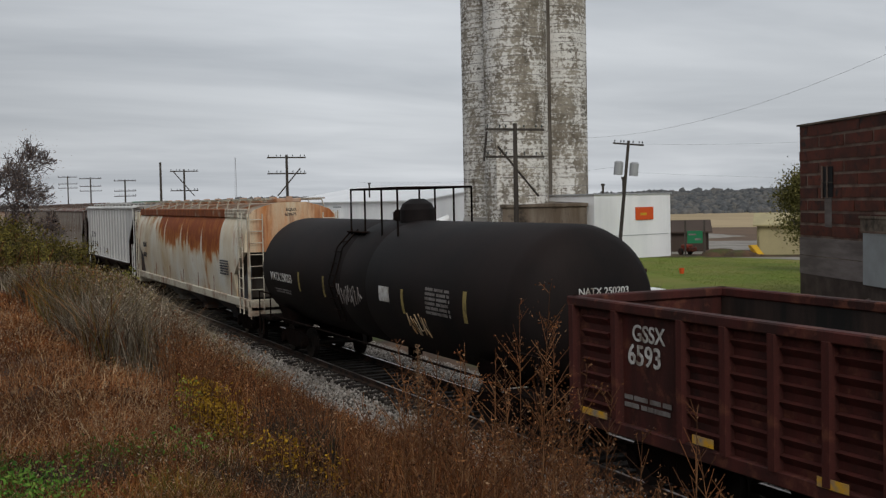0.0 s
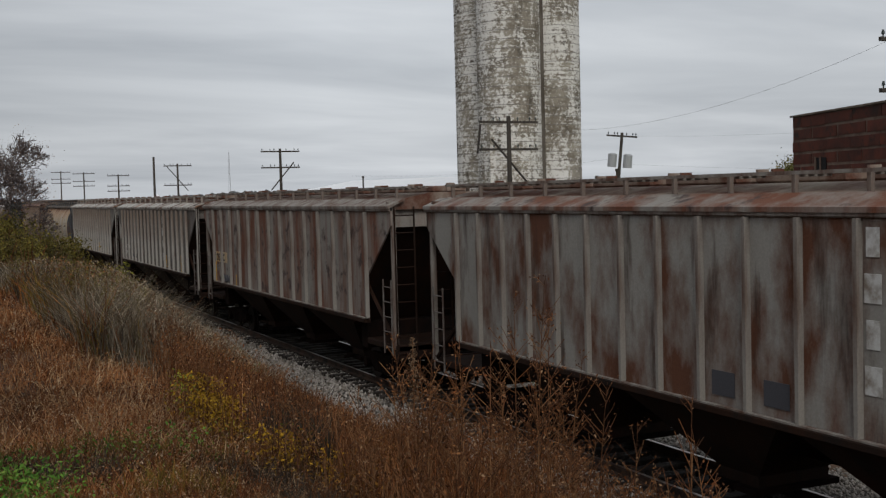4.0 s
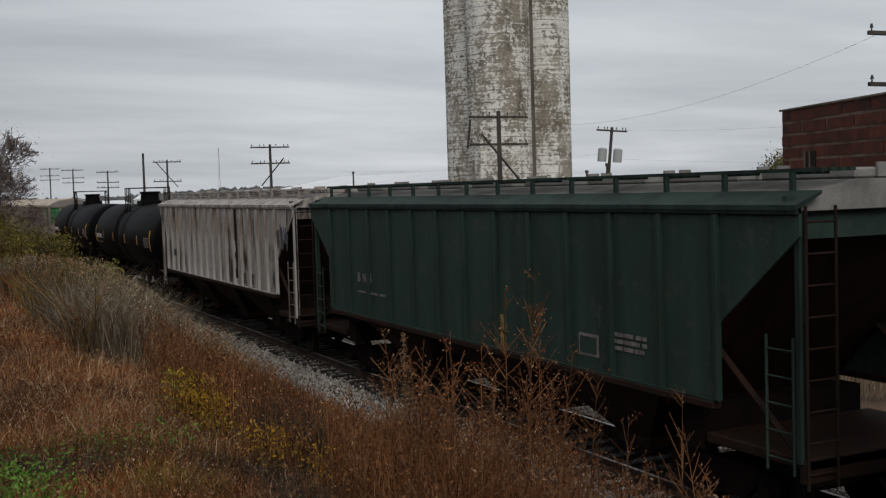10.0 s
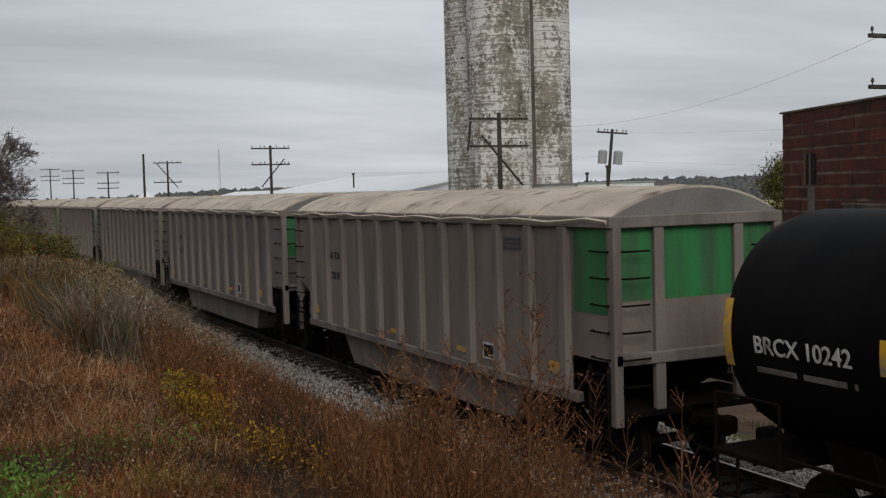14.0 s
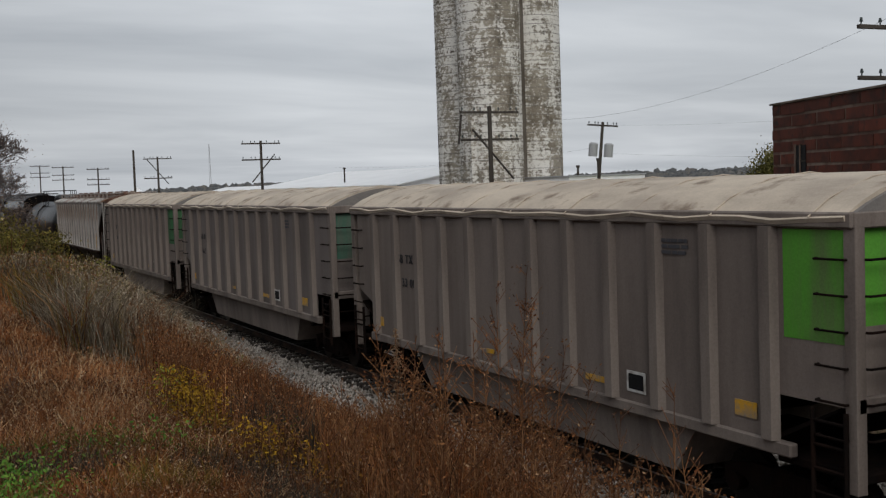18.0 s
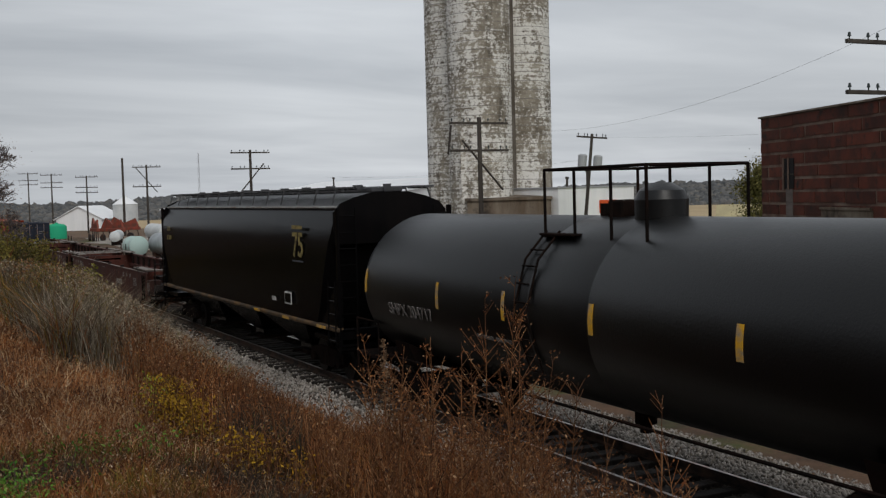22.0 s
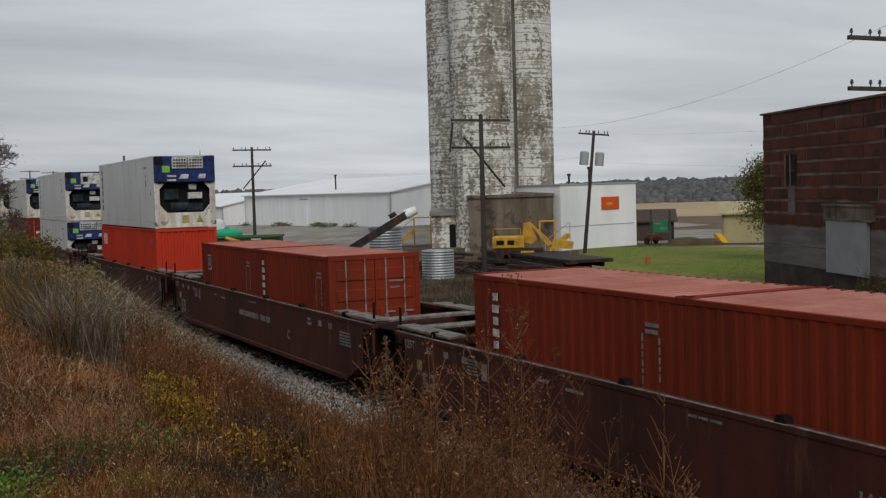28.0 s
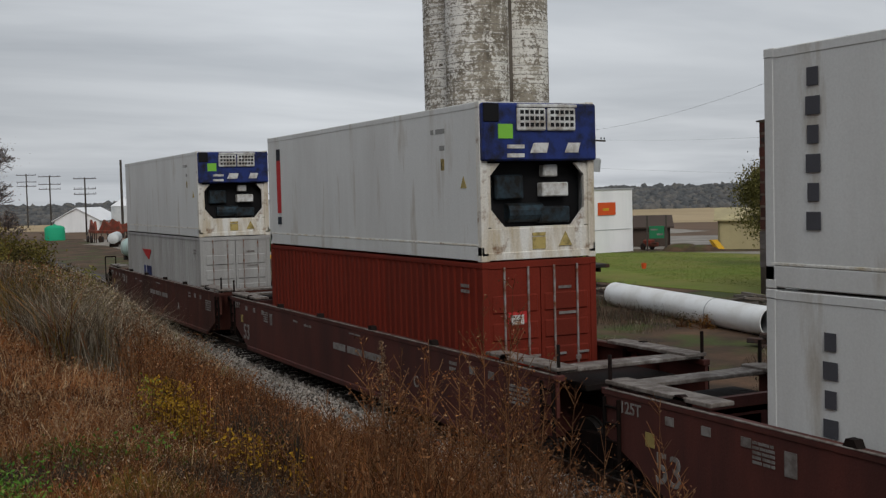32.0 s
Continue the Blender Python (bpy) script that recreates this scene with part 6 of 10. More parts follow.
container("navy blue twenty-foot container with doors and white writing", -487.5, 6.06, 0.36, 2.591, M["box_navy"], M["box_navy"], True, marks=[box_marks(1), lambda c, h, z: part("side_logo", Shape().prism([(-h + 0.5, 0.7), (-h + 1.9, 0.8), (-h + 1.75, 1.9), (-h + 1.2, 1.1)], -1.226, -1.218), M["grey_letter"], c)])
def edge_print(c, h, height):
    """Two narrow upright lines of white print near the forward corner."""
    s = Shape()
    rng = random.Random(int(h * 100))
    for x, z0, z1 in ((h - 0.95, 0.75, 1.95), (h - 0.55, 1.35, 1.95)):
        z = z0
        while z < z1:
            d = rng.uniform(0.05, 0.13)
            s.box(x, x + 0.035, -1.226, -1.220, z, z + d)
            z += d + 0.035
    tagged(part("edge_writing", s, M["grey_letter"], c, "upright pale print"), kind="stuff")


def emblem(c, h, height):
    """A framed square emblem in blue and yellow near the rear corner."""
    x0, z0 = -h + 0.78, 1.72
    part("emblem_frame", Shape().box(x0, x0 + 0.38, -1.226, -1.219, z0, z0 + 0.48), M["white_letter"], c, "white emblem border")
    part("emblem_field", Shape().box(x0 + 0.03, x0 + 0.35, -1.230, -1.225, z0 + 0.03, z0 + 0.45), M["reefer_blue"], c, "deep blue emblem field")
    for z in (0.14, 0.29):
        part("emblem_stripe", Shape().prism([(x0 + 0.09, z0 + z), (x0 + 0.20, z0 + z), (x0 + 0.31, z0 + z + 0.10), (x0 + 0.14, z0 + z + 0.10)], -1.235, -1.229), M["yellow"], c, "yellow slanting stripe")


for rear, name, n in ((-511.2, "box_red", 6), (-505.13, "box_red", 0), (-530.85, "box_red", 0), (-524.8, "box_red", 6)):
    container("brick red twenty-foot container with a faded roof", rear, 6.06, 0.36, 2.591, M[name], M[name], True, roof_paint=M["box_red_roof"], rib=0.014,
              marks=[box_marks(int(-rear), True, rear == -505.13), edge_print] + ([emblem] if rear == -530.85 else []) + ([side_blocks(0.66, 2.28, 1.0, 6, 0.30, "white_letter")] if n else []))
container("orange red forty-foot container with a white logo block, in the well", -550.1, 12.192, 0.36, 2.896, M["box_orange"], M["box_orange"], False, marks=[box_marks(4, False), lambda c, h, z: part("side_logo", Shape().box(-h + 0.62, -h + 0.95, -1.228, -1.218, 2.0, 2.5).box(-h + 1.0, -h + 1.3, -1.228, -1.218, 2.0, 2.5).box(-h + 1.4, -h + 1.5, -1.228, -1.218, 2.0, 2.5), M["white_letter"], c)])
reefer("off-white forty-foot refrigerated container with dark block lettering", -550.1, 12.192, 3.262, 2.896, M["reefer"], M["reefer_frame"], 0, [side_blocks(0.66, 2.60, 0.60, 6, 0.30, "dark_letter")])
reefer("off-white refrigerated container standing in the well", -573.85, 12.192, 0.36, 2.896, M["reefer"], M["reefer_frame"], 0, [side_blocks(0.9, 2.45, 0.45, 6, 0.30, "dark_letter")])
reefer("off-white refrigerated container with a plain unit cover", -573.85, 12.192, 3.262, 2.896, M["reefer"], M["reefer_frame"], 1, [side_blocks(0.66, 2.60, 0.60, 6, 0.30, "dark_letter")])
container("maroon forty-foot container with doors and a red placard", -593.3, 12.192, 0.36, 2.896, M["box_maroon"], M["box_maroon"], True, marks=[box_marks(7, True, True)])
reefer("stained off-white refrigerated container with a red side banner", -593.3, 12.192, 3.262, 2.896, M["reefer"], M["reefer_frame"], 0, [lambda c, h, z: part("side_banner", Shape().box(-h + 0.72, -h + 1.02, -1.226, -1.218, 0.85, 2.25), M["sign_red"], c, "red vertical banner"), lambda c, h, z: part("banner_end", Shape().box(-h + 0.72, -h + 1.02, -1.226, -1.218, 2.25, 2.55).box(-h + 0.72, -h + 1.02, -1.226, -1.218, 0.55, 0.75), M["box_navy"], c)])
container("pale grey forty-foot container with a red and blue emblem", -613.15, 12.192, 0.36, 2.896, M["box_grey"], M["box_grey"], True, marks=[box_marks(9), lambda c, h, z: part("side_logo", Shape().prism([(3.0 - h, 2.25), (4.6 - h, 2.25), (4.2 - h, 1.85), (3.6 - h, 2.0)], -1.228, -1.218), M["sign_red"], c), lambda c, h, z: part("side_logo", Shape().box(3.2 - h, 3.5 - h, -1.228, -1.218, 1.0, 1.6).box(3.7 - h, 4.5 - h, -1.228, -1.218, 1.0, 1.6), M["reefer_blue"], c)])
reefer("off-white refrigerated container at the tail of the train", -613.15, 12.192, 3.262, 2.896, M["reefer"], M["reefer_frame"], 0)


# ---- ground: one sheet, with the bank on which the camera stands and an added rise behind ----
M["soil"] = surface("dark gravelly soil", (0.12, 0.07, 0.042, 1), (0.05, 0.034, 0.023, 1), 0.5, 0.5, third=(0.06, 0.075, 0.022, 1), third_amount=0.35, third_scale=0.35, rough=0.95, grain=0.4, bump=0.8, fine=12)
M["bank"] = surface("leaf-littered bank soil", (0.085, 0.040, 0.019, 1), (0.035, 0.02, 0.012, 1), 0.5, 1.2, rough=0.95, grain=0.4, bump=0.8, fine=15)
M["lawn"] = surface("green mown grass", (0.125, 0.17, 0.02, 1), (0.18, 0.175, 0.04, 1), 0.4, 0.25, rough=0.9, grain=0.35, bump=0.6, fine=9)
M["stubble"] = surface("tan crop stubble", (0.42, 0.32, 0.19, 1), (0.34, 0.26, 0.15, 1), 0.5, 0.03, (1, 3, 1), rough=0.95, grain=0.15)
M["tilled"] = surface("brown tilled field", (0.15, 0.095, 0.06, 1), (0.11, 0.075, 0.05, 1), 0.5, 0.04, (1, 3, 1), rough=0.95, grain=0.15)
M["gravel"] = surface("pale gravel yard", (0.30, 0.28, 0.25, 1), (0.20, 0.18, 0.155, 1), 0.5, 0.3, rough=0.95, grain=0.3, bump=0.5, fine=14)
LOW = -0.45


def smooth(a, b, v):
    u = min(1.0, max(0.0, (v - a) / (b - a)))
    return u * u * (3 - 2 * u)


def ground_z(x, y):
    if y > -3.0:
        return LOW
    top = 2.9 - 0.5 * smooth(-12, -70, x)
    # unseen rise behind the camera, added to keep low sky off the train's near side
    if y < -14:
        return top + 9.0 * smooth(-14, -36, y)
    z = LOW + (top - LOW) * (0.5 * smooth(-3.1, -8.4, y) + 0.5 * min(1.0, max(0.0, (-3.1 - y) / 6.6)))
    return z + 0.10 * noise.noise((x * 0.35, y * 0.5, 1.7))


def axis(marks):
    out = []
    for a, b, step in marks:
        out += list(np.arange(a, b, step))
    return out + [marks[-1][1]]


def sheet(name, xs, ys, height, material, parent=None):
    verts = [(x, y, height(x, y)) for y in ys for x in xs]
    n = len(xs)
    faces = [(j * n + i, j * n + i + 1, (j + 1) * n + i + 1, (j + 1) * n + i) for j in range(len(ys) - 1) for i in range(n - 1)]
    s = Shape()
    s.v, s.f = verts, faces
    return part(name, s, material, parent, smooth=True)


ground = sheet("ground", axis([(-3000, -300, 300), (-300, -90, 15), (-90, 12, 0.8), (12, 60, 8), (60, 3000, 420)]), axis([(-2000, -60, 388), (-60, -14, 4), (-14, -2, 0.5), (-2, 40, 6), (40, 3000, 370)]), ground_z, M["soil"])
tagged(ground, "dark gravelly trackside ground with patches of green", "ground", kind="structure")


def patch_sheet(name, pts, z, material, label, category="ground"):
    s = Shape().prism(pts, z - 0.05, z, "xy")
    return tagged(part(name, s, material), label, category, kind="structure")


def over(turn, far, base=LOW):
    """A place on the flat ground, by its direction from the camera and its distance."""
    a = radians(turn)
    return -math.sin(a) * far, EYE.y + math.cos(a) * far


# ---- railway track ----
track = thing("railway_track", "straight single railway track on grey ballast", "railway track", kind="structure")
TX0, TX1 = -420.0, 60.0
bed = Shape().prism([(-3.3, LOW - 0.05), (-1.75, -0.30), (-1.3, -0.245), (1.3, -0.245), (1.75, -0.30), (3.5, LOW - 0.05)], TX0, TX1, "yz")
part("ballast_bed", bed, M["ballast"], track)
for k in (-1, 1):
    rp = [(-0.075, -0.155), (0.075, -0.155), (0.075, -0.135), (0.012, -0.12), (0.012, -0.05), (0.036, -0.04), (0.036, -0.006), (0.03, 0), (-0.03, 0), (-0.036, -0.006), (-0.036, -0.04), (-0.012, -0.05), (-0.012, -0.12), (-0.075, -0.135)]
    part("rail", Shape().prism([(k * 0.7535 + a, b) for a, b in rp], TX0, TX1, "yz"), M["rail"], track)
    part("rail_head", Shape().box(TX0, TX1, k * 0.7535 - 0.03, k * 0.7535 + 0.03, -0.001, 0.003), M["tread"], track, "polished running surface")
tie_mesh = Shape().box(-0.115, 0.115, -1.30, 1.30, -0.34, -0.155, 0.012).mesh("tie", M["tie"])
rng = random.Random(4)
x = -140.0
while x < 8:
    t = piece("tie", tie_mesh, track, x + rng.uniform(-0.03, 0.03), rng.uniform(-0.06, 0.06), rng.uniform(-0.015, 0.01), rng.uniform(-0.02, 0.02))
    x += 0.51
far_ties = Shape()
x = -420.0
while x < -141:
    far_ties.box(x - 0.11, x + 0.11, -1.3, 1.3, -0.3, -0.16)
    x += 0.51
tagged(part("far_tie", far_ties, M["tie"], track), kind="stuff")


def stones(name, count, place, size, material, parent, label="", seed=1):
    """Many small broken stones as one mesh."""
    r = np.random.default_rng(seed)
    base = np.array([(1, 0, 0), (-1, 0, 0), (0, 1, 0), (0, -1, 0), (0, 0, 1), (0, 0, -1)], float)
    tri = np.array([(0, 2, 4), (2, 1, 4), (1, 3, 4), (3, 0, 4), (2, 0, 5), (1, 2, 5), (3, 1, 5), (0, 3, 5)])
    c = place(r, count)
    s = r.uniform(0.6, 1.35, (count, 6, 1)) * size * r.uniform(0.6, 1.3, (count, 1, 3))
    a = r.uniform(0, 6.28, (count, 1))
    v = base[None] * s
    rot = np.stack([v[..., 0] * np.cos(a) - v[..., 1] * np.sin(a), v[..., 0] * np.sin(a) + v[..., 1] * np.cos(a), v[..., 2]], -1)
    v = (rot + c[:, None]).reshape(-1, 3)
    f = (tri[None] + (np.arange(count) * 6)[:, None, None]).reshape(-1, 3)
    return numpy_mesh(name, v, f, material, parent)


def numpy_mesh(name, v, f, material, parent=None):
    me = bpy.data.meshes.new(name)
    n, m = f.shape
    me.vertices.add(len(v))
    me.vertices.foreach_set("co", np.ascontiguousarray(v, dtype=np.float32).ravel())
    me.loops.add(n * m)
    me.loops.foreach_set("vertex_index", np.ascontiguousarray(f, dtype=np.int32).ravel())
    me.polygons.add(n)
    me.polygons.foreach_set("loop_start", np.arange(0, n * m, m, dtype=np.int32))
    me.polygons.foreach_set("loop_total", np.full(n, m, dtype=np.int32))
    me.update(calc_edges=True)
    me.materials.append(material)
    ob = new(name, me)
    ob.parent = parent
    return ob


def island_mat(name, colours, rough=0.85, spread=0.3, translucent=0.0):
    """A material whose colour changes from piece to piece of a joined mesh."""
    m = bpy.data.materials.new(name)
    m.use_nodes = True
    nt = m.node_tree
    n, l = nt.nodes, nt.links
    bs = n["Principled BSDF"]
    bs.inputs["Roughness"].default_value = rough
    bs.inputs["Specular IOR Level"].default_value = 0.2
    geo = n.new("ShaderNodeNewGeometry")
    ramp = n.new("ShaderNodeValToRGB")
    ramp.color_ramp.interpolation = "LINEAR"
    el = ramp.color_ramp.elements
    el[0].color, el[0].position = colours[0], 0.0
    el[1].color, el[1].position = colours[-1], 1.0
    for i, c in enumerate(colours[1:-1]):
        e = el.new((i + 1) / (len(colours) - 1))
        e.color = c
    l.new(geo.outputs["Random Per Island"], ramp.inputs[0])
    co = n.new("ShaderNodeTexCoord")
    no = n.new("ShaderNodeTexNoise")
    no.inputs["Scale"].default_value, no.inputs["Detail"].default_value = 0.9, 4.0
    l.new(co.outputs["Object"], no.inputs["Vector"])
    mr = n.new("ShaderNodeMapRange")
    mr.inputs["From Min"].default_value, mr.inputs["From Max"].default_value = 0.3, 0.7
    mr.inputs["To Min"].default_value, mr.inputs["To Max"].default_value = 1 - spread, 1 + spread
    l.new(no.outputs[0], mr.inputs["Value"])
    cc = n.new("ShaderNodeCombineColor")
    for i in range(3):
        l.new(mr.outputs[0], cc.inputs[i])
    mx = n.new("ShaderNodeMix")
    mx.data_type, mx.blend_type = "RGBA", "MULTIPLY"
    mx.inputs["Factor"].default_value = 1.0
    l.new(ramp.outputs[0], mx.inputs["A"])
    l.new(cc.outputs[0], mx.inputs["B"])
    l.new(mx.outputs["Result"], bs.inputs["Base Color"])
    return m


def ballast_place(r, n):
    x = -11 - 60 * r.random(n) ** 1.3
    near = r.random(n) < 0.66
    y = np.where(near, -r.uniform(0.80, 3.4, n), r.uniform(1.30, 3.4, n))
    ay = np.abs(y)
    z = np.where(ay < 1.3, -0.215, np.where(ay < 1.75, -0.25 - np.maximum(ay - 1.3, 0) * 0.1, -0.30 - (ay - 1.75) / 1.6 * 0.18)) + r.uniform(-0.015, 0.03, n)
    return np.stack([x, y, z], -1)


M["stone"] = island_mat("grey broken stone", [(0.055, 0.047, 0.04, 1), (0.19, 0.17, 0.15, 1), (0.40, 0.37, 0.34, 1), (0.21, 0.18, 0.15, 1), (0.28, 0.26, 0.24, 1)], 0.95)
def crib_place(r, n):
    x = -8 - 50 * r.random(n) ** 1.3
    return np.stack([x, r.uniform(-0.78, 1.32, n), -0.245 + r.uniform(-0.02, 0.02, n)], -1)


M["oiled_stone"] = island_mat("oil-darkened stone", [(0.02, 0.017, 0.015, 1), (0.06, 0.05, 0.043, 1), (0.10, 0.088, 0.078, 1)], 0.9)
tagged(stones("crib_stone", 16000, crib_place, 0.035, M["oiled_stone"], track, seed=6), "oil-darkened stone between the ties", kind="stuff")
tagged(stones("ballast_stone", 72000, ballast_place, 0.036, M["stone"], track, seed=5), "loose grey crushed stone", kind="stuff")


# ---- silo, buildings, poles: the far side of the track ----
def whitewash():
    """Whitewash that has flaked off in thin level courses and long streaks, over grey concrete."""
    m = surface("flaking whitewash on grey concrete", (0.33, 0.295, 0.24, 1), (0.16, 0.135, 0.105, 1), 0.42, 0.7, (0.7, 0.7, 1.2), rough=0.92, grain=0.35, bump=0.8, fine=5, third=(0.09, 0.075, 0.06, 1), third_amount=0.2, third_scale=0.9, third_stretch=(1.2, 1.2, 0.5))
    nt = m.node_tree
    n, l = nt.nodes, nt.links
    bs = n["Principled BSDF"]
    old = bs.inputs["Base Color"].links[0].from_socket
    co = n.new("ShaderNodeTexCoord")
    total = None
    for scale, stretch, weight, detail in ((4.2, (0.9, 0.9, 1.1), 1.05, 6.0), (0.42, (1.3, 1.3, 0.45), 0.8, 3.0), (2.2, (0.16, 0.16, 2.4), 0.55, 4.0)):
        mp = n.new("ShaderNodeMapping")
        mp.inputs["Scale"].default_value, mp.inputs["Location"].default_value = stretch, (scale, 2.0, 5.0)
        l.new(co.outputs["Object"], mp.inputs[0])
        t = n.new("ShaderNodeTexNoise")
        t.inputs["Scale"].default_value, t.inputs["Detail"].default_value, t.inputs["Roughness"].default_value = scale, detail, 0.72
        l.new(mp.outputs[0], t.inputs["Vector"])
        w = n.new("ShaderNodeMath")
        w.operation = "MULTIPLY"
        w.inputs[1].default_value = weight
        l.new(t.outputs[0], w.inputs[0])
        if total is None:
            total = w.outputs[0]
        else:
            a = n.new("ShaderNodeMath")
            l.new(total, a.inputs[0]); l.new(w.outputs[0], a.inputs[1])
            total = a.outputs[0]
    edge = n.new("ShaderNodeMapRange")
    edge.inputs["From Min"].default_value, edge.inputs["From Max"].default_value = 1.15, 1.27
    l.new(total, edge.inputs["Value"])
    mx = n.new("ShaderNodeMix")
    mx.data_type = "RGBA"
    mx.inputs["B"].default_value = (0.72, 0.70, 0.66, 1)
    l.new(edge.outputs[0], mx.inputs["Factor"]); l.new(old, mx.inputs["A"])
    l.new(mx.outputs["Result"], bs.inputs["Base Color"])
    return m


M["silo"] = whitewash()
M["silo_base"] = surface("dark damp concrete", (0.12, 0.09, 0.065, 1), (0.20, 0.165, 0.13, 1), 0.35, 0.6, V, third=(0.04, 0.032, 0.026, 1), third_amount=0.35, third_scale=0.8, rough=0.9, grain=0.3)
# dark tone for the cell crease: stain plus the crease's shade
M["silo_stain_shade"] = surface("damp stained joint", (0.10, 0.085, 0.07, 1), (0.19, 0.17, 0.145, 1), 0.35, 0.8, V, rough=0.95, grain=0.35)
M["foundation"] = surface("dark damp footing", (0.045, 0.032, 0.026, 1), (0.08, 0.06, 0.05, 1), 0.4, 1.0, rough=0.95, grain=0.3)
M["silo_joint"] = surface("pour line of dark concrete", (0.17, 0.155, 0.135, 1), (0.30, 0.29, 0.27, 1), 0.4, 1.0, grain=0.3)
M["white_steel"] = surface("white ribbed steel siding", (0.86, 0.865, 0.87, 1), (0.78, 0.79, 0.80, 1), 0.4, 0.4, V, rough=0.6, grain=0.06, bump=0.05)
M["white_roof"] = surface("white steel roofing", (0.82, 0.83, 0.84, 1), (0.76, 0.77, 0.78, 1), 0.3, 0.3, rough=0.5, grain=0.05, bump=0.05)
M["trim_grey"] = surface("grey trim", (0.35, 0.36, 0.37, 1), grain=0.1)
M["pole"] = surface("dark creosoted pole", (0.045, 0.038, 0.033, 1), (0.075, 0.065, 0.055, 1), 0.4, 1.0, (2, 2, 0.3), rough=0.9)
M["glass_knob"] = surface("dull glass insulator", (0.03, 0.04, 0.04, 1), rough=0.3, grain=0.1)
M["orange"] = surface("orange sign paint", (0.62, 0.09, 0.02, 1), grain=0.1)
M["safety_yellow"] = surface("safety yellow paint", (0.62, 0.36, 0.02, 1), (0.40, 0.22, 0.03, 1), 0.3, 2.0, grain=0.15)
M["block"] = surface("red glazed block", (0.12, 0.030, 0.017, 1), (0.055, 0.019, 0.013, 1), 0.45, 0.8, third=(0.022, 0.016, 0.014, 1), third_amount=0.16, third_scale=1.5, rough=0.75, grain=0.25, tint=0.22)
M["mortar"] = surface("pale smeared mortar", (0.22, 0.165, 0.13, 1), (0.10, 0.06, 0.046, 1), 0.55, 0.7, rough=0.9, grain=0.25)
M["render_grey"] = surface("grey weathered render", (0.20, 0.17, 0.16, 1), (0.12, 0.10, 0.09, 1), 0.5, 0.8, (0.4, 0.4, 2.5), rough=0.9, grain=0.25)
M["door_board"] = surface("pale grey boarded door", (0.30, 0.315, 0.32, 1), (0.25, 0.26, 0.26, 1), 0.4, 1.0, grain=0.1)


def ring(cx, cy, r, z, n=40):
    return [(cx + r * math.cos(2 * math.pi * i / n), cy + r * math.sin(2 * math.pi * i / n), z) for i in range(n)]


VX, VY = -math.sin(radians(61.6)), math.cos(radians(61.6))     # the way towards the silo
RX, RY = VY, -VX                                              # and across it
SILO = over(61.45, 89.6)


def by_silo(across, deep, z=0.0):
    return (SILO[0] + RX * across + VX * deep, SILO[1] + RY * across + VY * deep, z)


silo = thing("grain_silo", "tall cluster of whitewashed concrete silos, paint flaking", "silo")
SILO_TOP = 27.0
for a, d, sr in ((-0.18, 0, 2.48), (3.27, 3.35, 2.3), (-2.2, 3.95, 2.36), (0.85, 7.4, 2.3)):
    cx, cy, _ = by_silo(a, d)
    cell = part("silo_cell", Shape().loft([ring(cx, cy, sr, z) for z in (LOW - 0.1, 8.0, 16.0, SILO_TOP)]), M["silo"], silo, smooth=True)
    z = 4.6
    while z < SILO_TOP:
        part("pour_line", Shape().loft([ring(cx, cy, sr - 0.01, z), ring(cx, cy, sr + 0.022, z + 0.02), ring(cx, cy, sr - 0.01, z + 0.06)], caps=False), M["silo_joint"], cell, smooth=True)
        z += 0.71


def block_by_silo(name, a0, a1, d0, d1, z0, z1, material, parent, slope=0.0, label=""):
    lo = [by_silo(a0, d0), by_silo(a1, d0), by_silo(a1, d1), by_silo(a0, d1)]
    s = Shape().loft([[(p[0], p[1], z0) for p in lo], [(p[0], p[1], z1 + (slope if i > 1 else 0)) for i, p in enumerate(lo)]])
    return part(name, s, material, parent, label)


# strip added in the crease, coloured with its stain and deep shade
block_by_silo("joint_fillet", 2.1, 2.6, 1.05, 1.7, 3.9, SILO_TOP, M["silo_stain_shade"], silo, label="added dark strip between two cells, stain and crease shade in its colour")
block_by_silo("base_block", -1.35, 5.05, -2.75, 3.2, LOW, 3.75, M["silo_base"], silo)
block_by_silo("base_ledge", -1.5, 5.15, -2.9, 3.2, 3.75, 3.95, M["silo_base"], silo, 0.3)
block_by_silo("lean_to", -4.35, -1.5, -0.9, 3.0, LOW, 2.45, M["silo"], silo)
block_by_silo("lean_to_roof", -4.5, -1.3, -1.1, 3.0, 2.45, 2.6, M["silo_joint"], silo, 0.5)
block_by_silo("pilaster", -1.75, -1.15, -2.2, 0.0, LOW, 9.0, M["silo"], silo)
dw = block_by_silo("door", -2.95, -2.35, -0.95, -0.85, LOW, 1.75, M["near_black"], silo)
block_by_silo("window", -2.05, -1.65, -0.95, -0.85, 0.45, 1.65, M["near_black"], silo)
block_by_silo("porch_slab", -4.5, -1.2, -2.0, -0.9, LOW, -0.05, M["silo_base"], silo)


def wall_box(name, p, u, v, length, depth, z0, z1, material, parent=None, label=""):
    """A block that starts at p and runs along u and v."""
    q = [p, (p[0] + u[0] * length, p[1] + u[1] * length), (p[0] + u[0] * length + v[0] * depth, p[1] + u[1] * length + v[1] * depth), (p[0] + v[0] * depth, p[1] + v[1] * depth)]
    return part(name, Shape().loft([[(a, b, z0) for a, b in q], [(a, b, z1) for a, b in q]]), material, parent, label)


